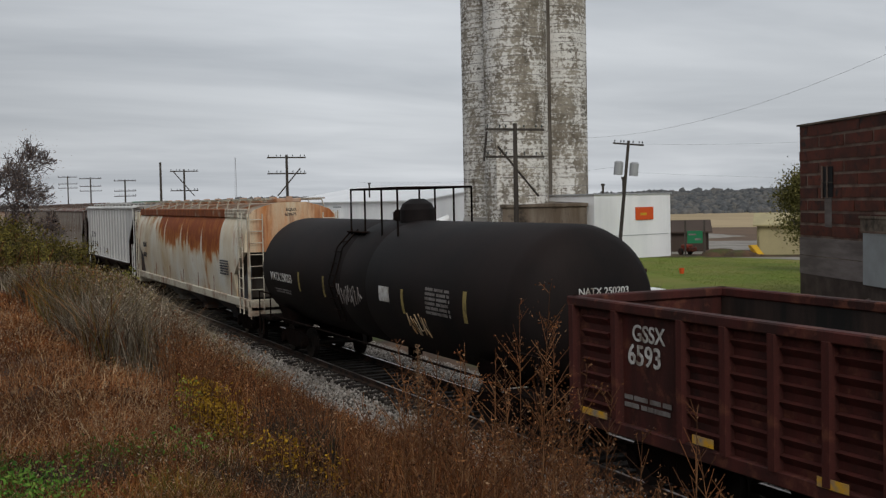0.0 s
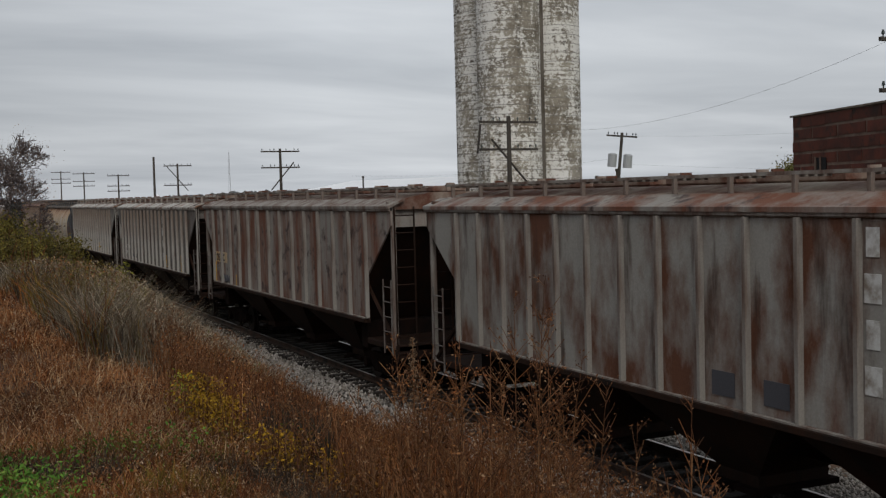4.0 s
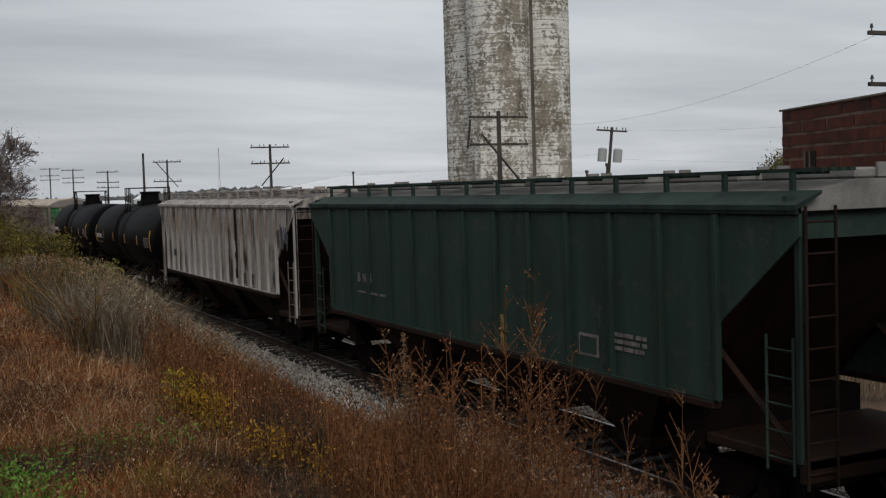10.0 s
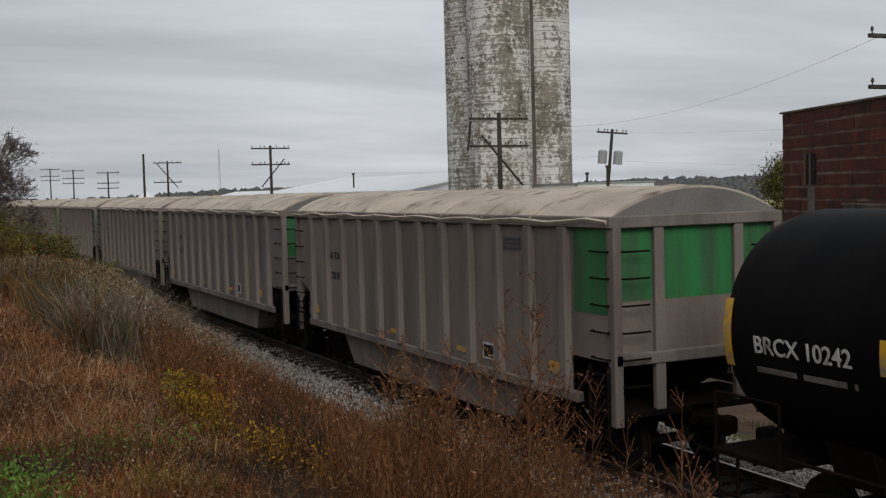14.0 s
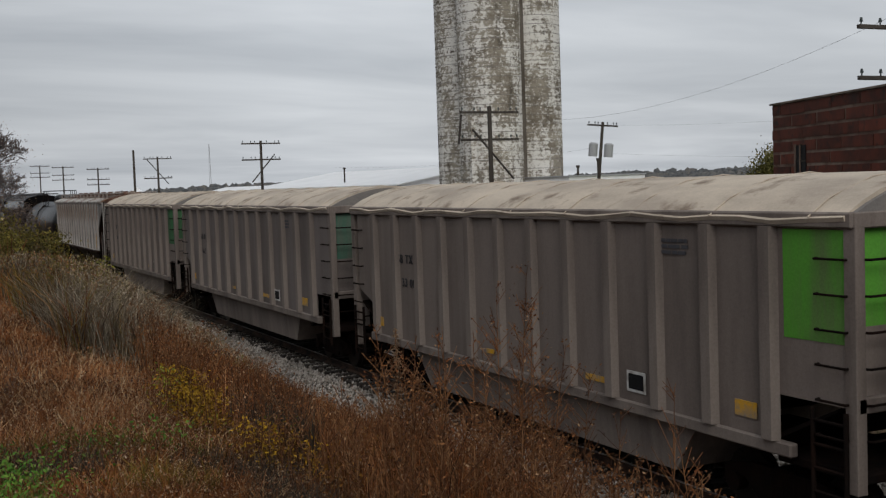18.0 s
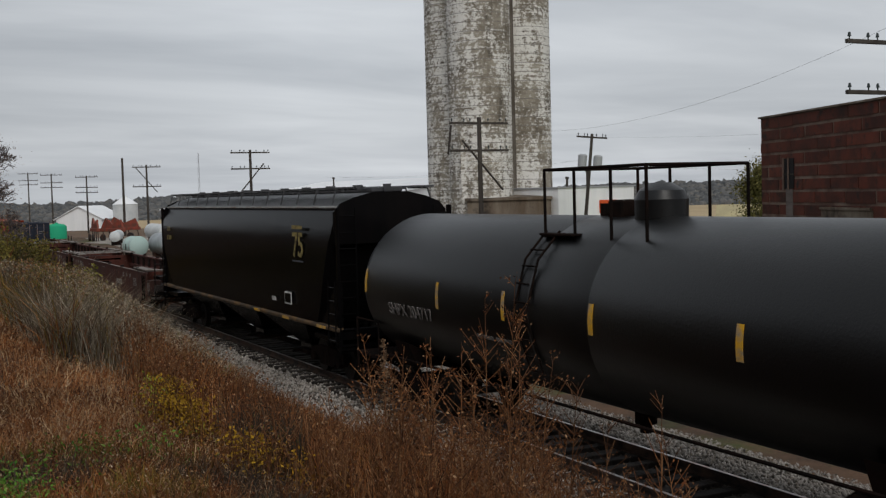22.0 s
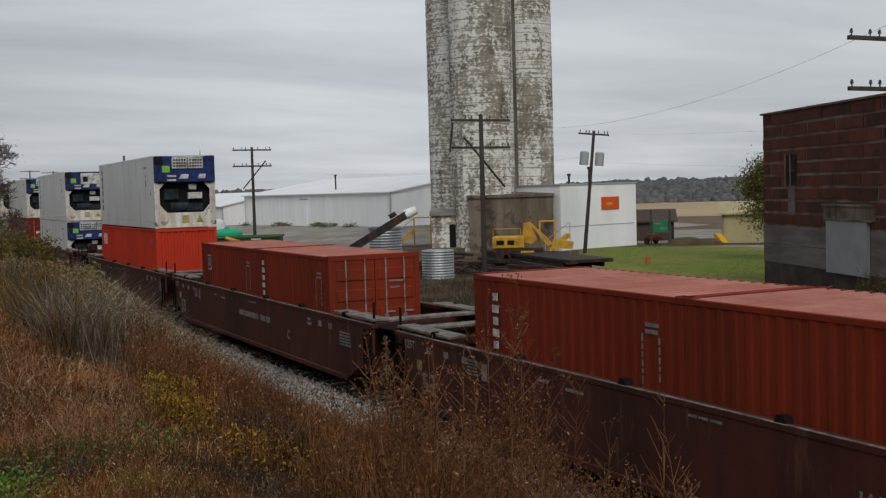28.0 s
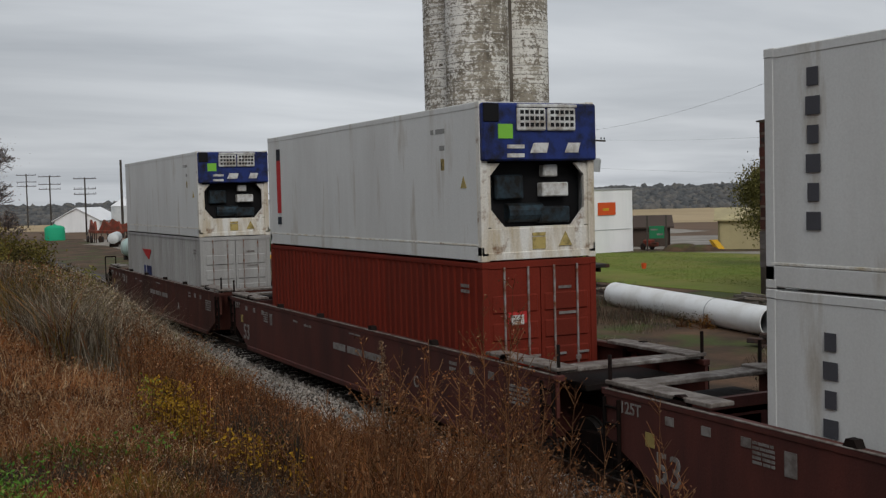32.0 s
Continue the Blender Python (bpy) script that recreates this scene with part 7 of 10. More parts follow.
def gable_house(name, label, p, u, length, width, eave, ridge, wall_mat, roof_mat, ribs=True, category="shed", doors=()):
    """A steel shed: p is a corner, u runs along its long wall, the gable faces turn left of u."""
    v = (-u[1], u[0])
    b = thing(name, label, category)

    def at(s, d, z):
        return (p[0] + u[0] * s + v[0] * d, p[1] + u[1] * s + v[1] * d, z)

    for d in (0, width - 0.2):
        s = Shape().loft([[at(0, d, LOW), at(length, d, LOW), at(length, d + 0.2, LOW), at(0, d + 0.2, LOW)], [at(0, d, eave), at(length, d, eave), at(length, d + 0.2, eave), at(0, d + 0.2, eave)]])
        wall = part("long_wall", s, wall_mat, b)
        if ribs and d == 0:
            rib = Shape()
            n = int(length / 0.9)
            for i in range(n + 1):
                x = i * length / n
                rib.add([at(x - 0.03, -0.012, LOW), at(x + 0.03, -0.012, LOW), at(x + 0.03, 0, LOW), at(x - 0.03, 0, LOW), at(x - 0.03, -0.012, eave), at(x + 0.03, -0.012, eave), at(x + 0.03, 0, eave), at(x - 0.03, 0, eave)], [(0, 1, 5, 4), (1, 2, 6, 5), (0, 4, 7, 3), (4, 5, 6, 7)])
            part("siding_rib", rib, wall_mat, wall)
    for x in (0, length - 0.2):
        prof = [(0, LOW), (width, LOW), (width, eave), (width / 2, ridge), (0, eave)]
        part("gable_wall", Shape().loft([[at(x, d, z) for d, z in prof], [at(x + 0.2, d, z) for d, z in prof]]), wall_mat, b)
    for k in (0, 1):
        e0, e1 = (-0.35, eave - 0.35 * (ridge - eave) / (width / 2)), (width / 2, ridge)
        if k:
            e0 = (width + 0.35, e0[1])
        s = Shape().loft([[at(x, e0[0], e0[1] + 0.02), at(x, e1[0], e1[1] + 0.02), at(x, e1[0], e1[1] + 0.14), at(x, e0[0], e0[1] + 0.14)] for x in (-0.3, length + 0.3)])
        part("roof", s, roof_mat, b)
    for s0, s1, z1, m in doors:
        part("door", Shape().loft([[at(s0, -0.05, LOW), at(s1, -0.05, LOW), at(s1, 0.0, LOW), at(s0, 0.0, LOW)], [at(s0, -0.05, z1), at(s1, -0.05, z1), at(s1, 0.0, z1), at(s0, 0.0, z1)]]), m, b)
        part("door_frame", Shape().loft([[at(s0 - 0.1, -0.07, z1), at(s1 + 0.1, -0.07, z1), at(s1 + 0.1, 0, z1), at(s0 - 0.1, 0, z1)], [at(s0 - 0.1, -0.07, z1 + 0.12), at(s1 + 0.1, -0.07, z1 + 0.12), at(s1 + 0.1, 0, z1 + 0.12), at(s0 - 0.1, 0, z1 + 0.12)]]), M["trim_grey"], b)
    return b


UW = (0.975, 0.222)
warehouse = gable_house("warehouse", "long white steel warehouse with a low gable roof", (-135.0, 29.0), UW, 29.7, 24.0, 4.35, 6.1, M["white_steel"], M["white_roof"], doors=[(12.7, 14.1, 3.75, M["white_steel"])], category="warehouse")
apron = []
for m0, m1, d0, d1, z in ((-12, 42, -16, 38, LOW - 0.05), (-2, 32, -1.2, 26, 0.85)):
    apron.append([(-135.0 + UW[0] * s - UW[1] * d, 29.0 + UW[1] * s + UW[0] * d, z) for s, d in ((m0, d0), (m1, d0), (m1, d1), (m0, d1))])
tagged(part("gravel_apron", Shape().loft(apron), M["gravel"]), "low gravel rise on which the warehouse stands", "ground", kind="structure")
annex = thing("warehouse_annex", "white steel block with an orange sign on its wall", "warehouse")
VA = (-0.222, 0.975)
wall_box("wall", (-73.66, 35.56), VA, (-0.975, -0.222), 8.6, 6.0, LOW, 4.55, M["white_steel"], annex)
wall_box("roof_edge", (-73.56, 35.48), VA, (-0.975, -0.222), 8.8, 6.2, 4.55, 4.66, M["trim_grey"], annex)
wall_box("base_band", (-73.63, 35.56), VA, (-0.975, -0.222), 8.3, 0.1, 1.35, 1.40, M["trim_grey"], annex)


def annex_at(s, z, out=0.05):
    return (-73.3 + VA[0] * s + 0.975 * out, 34.0 + VA[1] * s + 0.222 * out, z)


sign = Shape().loft([[annex_at(6.1, z, 0.02), annex_at(8.1, z, 0.02), annex_at(8.1, z, 0.08), annex_at(6.1, z, 0.08)] for z in (2.55, 3.55)])
part("sign", sign, M["orange"], annex, "plain orange sign with a small yellow mark")
part("sign_mark", Shape().loft([[annex_at(6.6, z, 0.08), annex_at(7.3, z, 0.08), annex_at(7.3, z, 0.09), annex_at(6.6, z, 0.09)] for z in (2.9, 3.1)]), M["safety_yellow"], annex)

# red block building
UB = (0.947, -0.321)
VB = (0.321, 0.947)
P0 = (-40.3, 25.5)
brick_house = thing("block_building", "old flat-roofed building of red glazed blocks, lower walls grey", "building")


def on_wall(s, z, out=0.0):
    return (P0[0] + UB[0] * s - VB[0] * out, P0[1] + UB[1] * s - VB[1] * out, z)


wall_box("wall", (P0[0] + VB[0] * 0.012, P0[1] + VB[1] * 0.012), UB, VB, 24.0, 12.0, LOW - 0.1, 7.45, M["mortar"], brick_house)
wall_box("coping", (P0[0] - UB[0] * 0.1 - VB[0] * 0.1, P0[1] - UB[1] * 0.1 - VB[1] * 0.1), UB, VB, 24.2, 12.2, 7.45, 7.53, M["silo_base"], brick_house)
wall_box("foundation", (P0[0] - VB[0] * 0.01, P0[1] - VB[1] * 0.01), UB, VB, 24.0, 0.3, LOW - 0.1, 0.80, M["foundation"], brick_house)


def wall_piece(name, s0, s1, z0, z1, out, material, parent, label="", back=0.0):
    return part(name, Shape().loft([[on_wall(s0, z, -back), on_wall(s1, z, -back), on_wall(s1, z, out), on_wall(s0, z, out)] for z in (z0, z1)]), material, parent, label)


wall_piece("render_panel", 0.0, 6.2, 0.80, 2.45, 0.03, M["render_grey"], brick_house, "grey render panel", 0.1)
wall_piece("render_panel", 9.75, 16.0, 0.80, 2.45, 0.02, M["render_grey"], brick_house, "grey render panel", 0.1)
wall_piece("boarded_door", 6.35, 9.65, 0.72, 2.8, 0.14, M["door_board"], brick_house, "pale grey boarded door")
wall_piece("lintel", 5.9, 10.0, 3.38, 3.48, 0.10, M["silo_base"], brick_house)
wall_piece("boarded_window", 2.5, 3.45, 4.25, 5.55, 0.05, M["near_black"], brick_house, "dark boarded window opening")
wall_piece("window_bar", 2.42, 2.52, 4.2, 5.6, 0.10, M["mortar"], brick_house)
wall_piece("window_bar", 2.93, 3.0, 4.2, 5.6, 0.10, M["mortar"], brick_house)
wall_piece("window_bar", 2.5, 3.45, 4.84, 4.9, 0.09, M["pole"], brick_house)
wall_piece("sill_stain", 2.62, 3.3, 2.95, 4.24, 0.030, M["render_grey"], brick_house, "grey cement patch under the window")
wall_piece("lintel_panel", 5.95, 10.1, 2.84, 3.37, 0.045, M["silo_base"], brick_house, "dark stained cement band over the door", 0.1)
wall_piece("door_header", 6.2, 9.9, 2.80, 2.88, 0.16, M["mortar"], brick_house)
wall_piece("render_seam", 0.0, 6.2, 1.62, 1.66, 0.036, M["silo_base"], brick_house)
rngb = random.Random(7)
z, row = 2.45, 0
while z < 7.3:
    s = -0.35 if row % 2 else -1.55
    h = 0.552
    while s < 16:
        run = rngb.uniform(2.25, 2.55)
        gap = rngb.choice((0.01, 0.05, 0.09))
        a, b = max(0.0, s) + gap, min(16.0, s + run) - gap
        if b - a > 0.2:
            wall_piece("block", a, b, z + rngb.uniform(0.085, 0.13), min(7.43, z + h - 0.012), 0.012 + rngb.uniform(0, 0.012), M["block"], brick_house, back=0.09)
        s += run
    z += h
    row += 1


# ---- poles ----
def pole(name, x, y, height, arms=(), lean=0.0, label="", braces=(), radius=0.14, category="utility pole", group="", turn=0.0, transformer=False):
    p = thing(name, label, category, group, at=pose(x, y, LOW, lean, 0, turn))
    part("post", Shape().cyl((0, 0, -0.4), (0, 0, height), radius, 12, radius * 0.72), M["pole"], p, smooth=True)
    for z, half in arms:
        arm = part("crossarm", Shape().box(-0.06, 0.06, -half, half, z - 0.06, z + 0.06, 0.01), M["pole"], p)
        for i in range(10):
            yy = -half + 0.12 + (2 * half - 0.24) * i / 9
            if abs(yy) > 0.2 and i % 3 != 1:
                part("insulator", Shape().cyl((0, yy, z + 0.06), (0, yy, z + 0.16), 0.02, 6).cyl((0, yy, z + 0.14), (0, yy, z + 0.26), 0.055, 8, 0.03), M["glass_knob"], arm)
    for (y0, z0), (y1, z1) in braces:
        part("brace", Shape().cyl((0.08, y0, z0), (0.08, y1, z1), 0.06, 6), M["pole"], p)
    if transformer:
        for yy in (-0.55, 0.55):
            part("transformer", Shape().cyl((0, yy, height - 2.5), (0, yy, height - 1.6), 0.32, 16).cyl((0, yy, height - 1.6), (0, yy, height - 1.5), 0.32, 16, 0.2), M["trim_grey"], p, "grey pole transformer")
    return p


TELE = "old telegraph pole with two insulator crossarms"
Y0 = 18.4
pole("telegraph_pole", -54.3, Y0, 8.95, [(8.62, 1.78), (7.15, 1.78)], 0, TELE + " and a fallen brace", [((-1.1, 7.7), (1.35, 5.0)), ((-1.75, 8.5), (-1.95, 6.95))], 0.16, group="telegraph poles along the line")
for i, (x, zt, arms) in enumerate(((-96.4, 9.1, ((8.85, 1.75), (7.45, 1.75))), (-139.0, 9.2, ((8.95, 1.7), (6.6, 1.7))), (-183.0, 9.0, ((8.8, 1.7), (7.2, 1.7), (6.4, 1.7))))):
    pole("telegraph_pole", x, Y0, zt, arms, 0, TELE, [((1.2, zt - 1.2), (-0.9, zt - 3.6))] if i == 0 else ([((-1.3, zt - 0.3), (1.2, zt - 3.3))] if i == 1 else []), 0.15, group="telegraph poles along the line")
for turn, far, zt in ((82.49, 226.0, 10.4), (83.53, 258.0, 11.5)):
    x, y = over(turn, far)
    pole("telegraph_pole", x, y, zt, [(zt - 0.25, 2.0), (zt - 1.7, 2.0), (zt - 2.6, 2.0)], 0, TELE, radius=0.16, group="telegraph poles along the line")
x, y = over(79.21, 165.0)
pole("bare_pole", x, y, 10.9, (), 0, "plain dark wooden pole", radius=0.2)
x, y = over(56.6, 83.0)
pole("utility_pole", x, y, 8.9, [(8.65, 1.1)], -5.5, "utility pole with two grey transformers", radius=0.15, transformer=True, turn=-34)
x, y = over(42.0, 36.0)
pole("telegraph_pole", x, y, 9.2, [(8.95, 1.78), (7.5, 1.78)], 0, TELE, radius=0.16, group="telegraph poles along the line")


# ---- the yard beyond the track: fields, lawn, machines, tanks ----
M["galvanised"] = surface("galvanised corrugated steel", (0.42, 0.44, 0.45, 1), (0.30, 0.32, 0.33, 1), 0.4, 1.0, V, rough=0.45, metal=0.6, grain=0.12)
M["pipe_white"] = surface("white pipe coating", (0.82, 0.83, 0.83, 1), (0.66, 0.65, 0.62, 1), 0.22, 0.8, rough=0.32, grain=0.12, spec=0.5)
M["machine_yellow"] = surface("chrome yellow machine paint", (0.60, 0.34, 0.03, 1), (0.34, 0.19, 0.04, 1), 0.3, 1.5, grain=0.15)
M["black_steel"] = surface("black steel", (0.02, 0.02, 0.021, 1), DARK_RUST, 0.3, 2.0)
M["cart_green"] = surface("green farm paint", (0.02, 0.10, 0.035, 1), (0.03, 0.06, 0.025, 1), 0.4, 1.0)
M["tarp_green"] = surface("bright green tarp", (0.02, 0.36, 0.19, 1), grain=0.12)
M["poly_white"] = surface("white poly tank", (0.62, 0.64, 0.64, 1), (0.50, 0.53, 0.54, 1), 0.3, 0.8, grain=0.06)
M["teal_white"] = surface("pale teal tank", (0.42, 0.55, 0.52, 1), grain=0.08)
M["machine_red"] = surface("faded red machine paint", (0.28, 0.05, 0.03, 1), (0.12, 0.05, 0.035, 1), 0.5, 1.5)
M["plank"] = surface("grey broken plank", (0.20, 0.17, 0.145, 1), (0.10, 0.085, 0.07, 1), 0.5, 2.0, (0.3, 3, 3), tint=0.35)
M["tan_siding"] = surface("yellowish steel siding", (0.42, 0.36, 0.20, 1), (0.36, 0.31, 0.18, 1), 0.3, 0.6, V)
M["brown_siding"] = surface("dark brown siding", (0.07, 0.05, 0.04, 1), grain=0.2)
M["sign_green"] = surface("green sign paint", (0.02, 0.17, 0.075, 1), grain=0.08)
M["wire"] = surface("dark wire", (0.05, 0.05, 0.05, 1))

patch_sheet("lawn", [(-76.5, 39.0), (-53.5, 23.9), (-41.5, 24.9), (-30, 24), (-20, 60), (-45, 60), (-66.5, 48.6)], LOW + 0.02, M["lawn"], "green mown grass between the buildings")
patch_sheet("gravel_yard", [(-94, 17.5), (-101, 31), (-140, 27), (-190, 30), (-190, 16), (-120, 12)], LOW + 0.015, M["gravel"], "pale gravel yard")
patch_sheet("far_lane", [(-70, 45.6), (-66.5, 49.3), (-20, 64), (-10, 58)], LOW + 0.035, M["gravel"], "pale gravel lane")
patch_sheet("far_yard", [over(36, 97), over(57, 97), over(57, 126), over(36, 126)], LOW + 0.02, M["gravel"], "pale dusty gravel lot beyond the lawn")
patch_sheet("tilled_field", [over(30, 126), over(62, 126), over(90, 200), over(90, 250), over(62, 175), over(30, 175)], LOW + 0.03, M["tilled"], "brown tilled field")
patch_sheet("stubble_field", [over(30, 175), over(62, 175), over(90, 250), over(95, 420), over(62, 345), over(30, 345)], LOW + 0.04, M["stubble"], "tan harvested stubble field")


def corr_tube(x, y, r, z0, z1, mat, parent, lean=0.0):
    rings, z = [], z0
    while z <= z1:
        rings += [ring(x + lean * (z - z0), y, r, z, 28), ring(x + lean * (z - z0), y, r - 0.045, z + 0.075, 28)]
        z += 0.15
    return part("shell", Shape().loft(rings), mat, parent, smooth=False)


b = thing("steel_bin", "tall corrugated galvanised steel bin, open topped", "bin", "corrugated bins in the yard")
corr_tube(-57.4, 13.9, 0.92, LOW, 2.45, M["galvanised"], b, 0.03)
part("rim", Shape().loft([ring(-57.4 + 0.09, 13.9, 0.96, 2.45, 28), ring(-57.4 + 0.09, 13.9, 0.96, 2.52, 28), ring(-57.4 + 0.09, 13.9, 0.85, 2.52, 28)], caps=False), M["galvanised"], b)
b = thing("steel_bin", "short corrugated galvanised steel bin", "bin", "corrugated bins in the yard")
corr_tube(-57.2, 17.0, 0.92, LOW, 1.05, M["galvanised"], b)

# grain conveyor leaning on its wheeled frame
c = thing("grain_conveyor", "dark inclined grain conveyor with a white spout and frame", "conveyor")
dirx, diry = over(69.9, 60.2), over(65.45, 60.2)
A0, A1 = Vector((dirx[0], dirx[1], 0.55)), Vector((diry[0], diry[1], 3.25))
ax = (A1 - A0).normalized()
sd = ax.cross(Vector((0, 0, 1))).normalized() * 0.22
up = sd.cross(ax).normalized() * 0.2
part("tube", Shape().loft([[p + sd + up, p - sd + up, p - sd - up, p + sd - up] for p in (A0, A1)]), M["black_steel"], c)
part("spout", Shape().cyl(A1 - ax * 0.1, A1 + ax * 0.55 - Vector((0, 0, 0.05)), 0.27, 14, 0.22), M["pipe_white"], c, "white discharge spout", True)
part("motor", Shape().cyl(A1 - ax * 0.9 + up * 1.8, A1 - ax * 0.5 + up * 1.8, 0.13, 10), M["black_steel"], c)
fr = Shape()
for k in (-1, 1):
    fr.rod([A0 + ax * 0.4 + sd * k * 2, Vector((A0.x + 1.2, A0.y + 0.2 * k, LOW + 0.15)), A0 + ax * 2.0 + sd * k], 0.045)
    fr.rod([Vector((A0.x + 1.2, A0.y + 0.2 * k, LOW + 0.15)), Vector((A0.x + 2.6, A0.y + 1.4 + 0.6 * k, LOW + 0.2)), A0 + ax * 2.3], 0.04)
part("frame", fr, M["pipe_white"], c, "white tubular frame")
part("hopper", Shape().loft([[A0 + Vector((a * 0.55, bb * 0.55, 0.15)) for a, bb in ((-1, -1), (1, -1), (1, 1), (-1, 1))], [A0 + Vector((a * 0.25, bb * 0.25, -0.45)) for a, bb in ((-1, -1), (1, -1), (1, 1), (-1, 1))]]), M["black_steel"], c)
part("engine", Shape().box(A0.x + 0.1, A0.x + 0.6, A0.y - 0.1, A0.y + 0.4, 0.55, 1.15, 0.05), M["pipe_white"], c)
for k in (-1, 1):
    part("wheel", Shape().cyl((A0.x + 2.5, A0.y + 1.0 + k * 0.8, LOW + 0.3), (A0.x + 2.5, A0.y + 1.15 + k * 0.8, LOW + 0.3), 0.3, 16), M["black_steel"], c)

# white pipe on the ground
pf, pn = over(54.95, 49.3), over(47.35, 38.6)
p = thing("steel_pipe", "long white coated steel pipe lying on the ground", "pipe")
n = 28
dv = Vector((pn[0] - pf[0], pn[1] - pf[1], 0)).normalized()
sv = Vector((-dv.y, dv.x, 0))
rings = []
for q, r in ((pf, 0.50), (pn, 0.50), (pn, 0.47), (pf, 0.47)):
    rings.append([Vector((q[0], q[1], LOW + 0.50)) + sv * r * math.cos(2 * math.pi * i / n) + Vector((0, 0, r * math.sin(2 * math.pi * i / n))) for i in range(n)])
part("tube", Shape().loft(rings + rings[:1], caps=False), M["pipe_white"], p, smooth=True)
# inner sheet added in grey, to give the pipe's inside its shade
inner = [[Vector((q[0], q[1], LOW + 0.50)) + sv * 0.466 * math.cos(2 * math.pi * i / n) + Vector((0, 0, 0.466 * math.sin(2 * math.pi * i / n))) for i in range(n)] for q in (pf, pn)]
part("inner_lining", Shape().loft(inner, caps=False), M["trim_grey"], p, "added grey sheet, shade inside the pipe in its colour", True)
mid = Vector((pf[0] * 0.3 + pn[0] * 0.7, pf[1] * 0.3 + pn[1] * 0.7, LOW + 0.50))
part("weld_band", Shape().loft([[mid + dv * o + sv * 0.505 * math.cos(2 * math.pi * i / n) + Vector((0, 0, 0.505 * math.sin(2 * math.pi * i / n))) for i in range(n)] for o in (-0.03, 0.03)], caps=False), M["trim_grey"], p, smooth=True)


def heap(name, label, category, cx, cy, n, spread, length, thick, mat, seed, z=LOW, rise=0.5, axis=None):
    """A loose heap of long pieces, each a part."""
    r = random.Random(seed)
    t = thing(name, label, category)
    mesh = Shape().box(-length / 2, length / 2, -thick, thick, -thick * 0.6, thick * 0.6, thick * 0.15).mesh("plank", mat)
    for i in range(n):
        ob = piece("plank", mesh, t, cx + r.uniform(-1, 1) * spread[0], cy + r.uniform(-1, 1) * spread[1], z + thick * 0.6 + rise * r.random() * (i / n))
        a = axis if axis is not None else r.uniform(0, 3.14)
        ob.rotation_euler = (r.uniform(-0.1, 0.1), r.uniform(-0.12, 0.12), a + r.uniform(-0.25, 0.25))
    return t


x, y = over(45.7, 36.2)
heap("tie_stack", "low stack of old black railway ties", "ties", x, y, 16, (0.7, 0.5), 2.6, 0.13, M["black_steel"], 3, axis=0.5, rise=0.35)
x, y = over(46.6, 48.0)
heap("plank_heap", "heap of broken grey planks and scrap by the wall", "scrap", x, y, 26, (2.4, 1.2), 1.9, 0.09, M["plank"], 5, rise=0.55)
x, y = over(58.2, 58.0)
heap("scrap_heap", "rusty scrap lying in the dirt", "scrap", x, y, 18, (3.0, 1.5), 2.2, 0.07, M["rusty_rib"], 6, rise=0.3)
x, y = over(63.0, 70.0)
heap("scrap_heap", "dark timber and scrap beside the silo", "scrap", x, y, 24, (3.5, 2.0), 3.0, 0.14, M["black_steel"], 8, rise=0.9)

x, y = over(60.3, 66.0)
heap("tie_stack", "black timbers heaped in front of the crane", "ties", x, y, 22, (3.2, 1.0), 2.8, 0.15, M["black_steel"], 14, axis=0.3, rise=0.7)
x, y = over(55.5, 52.0)
heap("plank_heap", "loose grey boards in the dirt beside the pipe", "scrap", x, y, 12, (1.6, 1.0), 1.6, 0.05, M["plank"], 17, rise=0.15)

# siding track behind
siding = thing("siding_track", "rusty disused siding track in the dirt", "railway track", kind="structure")
s0, s1 = Vector((-62, 23.3, 0)), Vector((-8, 15.0, 0))
du = (s1 - s0).normalized()
dn = Vector((-du.y, du.x, 0))
for k in (-0.72, 0.72):
    part("rail", Shape().loft([[q + dn * (k + o) + Vector((0, 0, LOW + h)) for o, h in ((-0.05, 0.05), (0.05, 0.05), (0.035, 0.20), (-0.035, 0.20))] for q in (s0, s1)]), M["rail"], siding)
stie = Shape().box(-0.11, 0.11, -1.25, 1.25, 0, 0.1, 0.01).mesh("tie", M["tie"])
for i in range(72):
    q = s0 + du * (0.4 + i * 0.75)
    piece("tie", stie, siding, q.x, q.y, LOW - 0.02, math.atan2(du.y, du.x))

x, y = over(53.5, 72.0)
mk = thing("marker_bucket", "small orange bucket standing on the mown grass", "bucket")
part("pail", Shape().loft([ring(x, y, r, LOW + z, 14) for r, z in ((0.13, 0.02), (0.17, 0.36), (0.15, 0.36), (0.11, 0.06))]), M["orange"], mk, smooth=True)
# flat wagon and yellow crane
fl = thing("flat_wagon", "low black flat wagon on the siding", "wagon", at=pose(-58.5, 24.6, LOW, 0, 0, math.degrees(math.atan2(du.y, du.x))))
part("deck", Shape().box(-7.5, 7.0, -1.3, 1.3, 0.75, 0.95, 0.03), M["black_steel"], fl)
part("side_beam", Shape().box(-7.0, 6.0, -1.25, -1.05, 0.45, 0.75, 0.02), M["black_steel"], fl)
part("side_beam", Shape().box(-7.0, 6.0, 1.05, 1.25, 0.45, 0.75, 0.02), M["black_steel"], fl)
for xx in (-5.2, -4.2, 3.6, 4.6):
    part("wheel", Shape().cyl((xx, -0.95, 0.40), (xx, -0.8, 0.40), 0.36, 16).cyl((xx, 0.8, 0.40), (xx, 0.95, 0.40), 0.36, 16).cyl((xx, -0.8, 0.4), (xx, 0.8, 0.4), 0.07, 8), M["wheel"], fl)
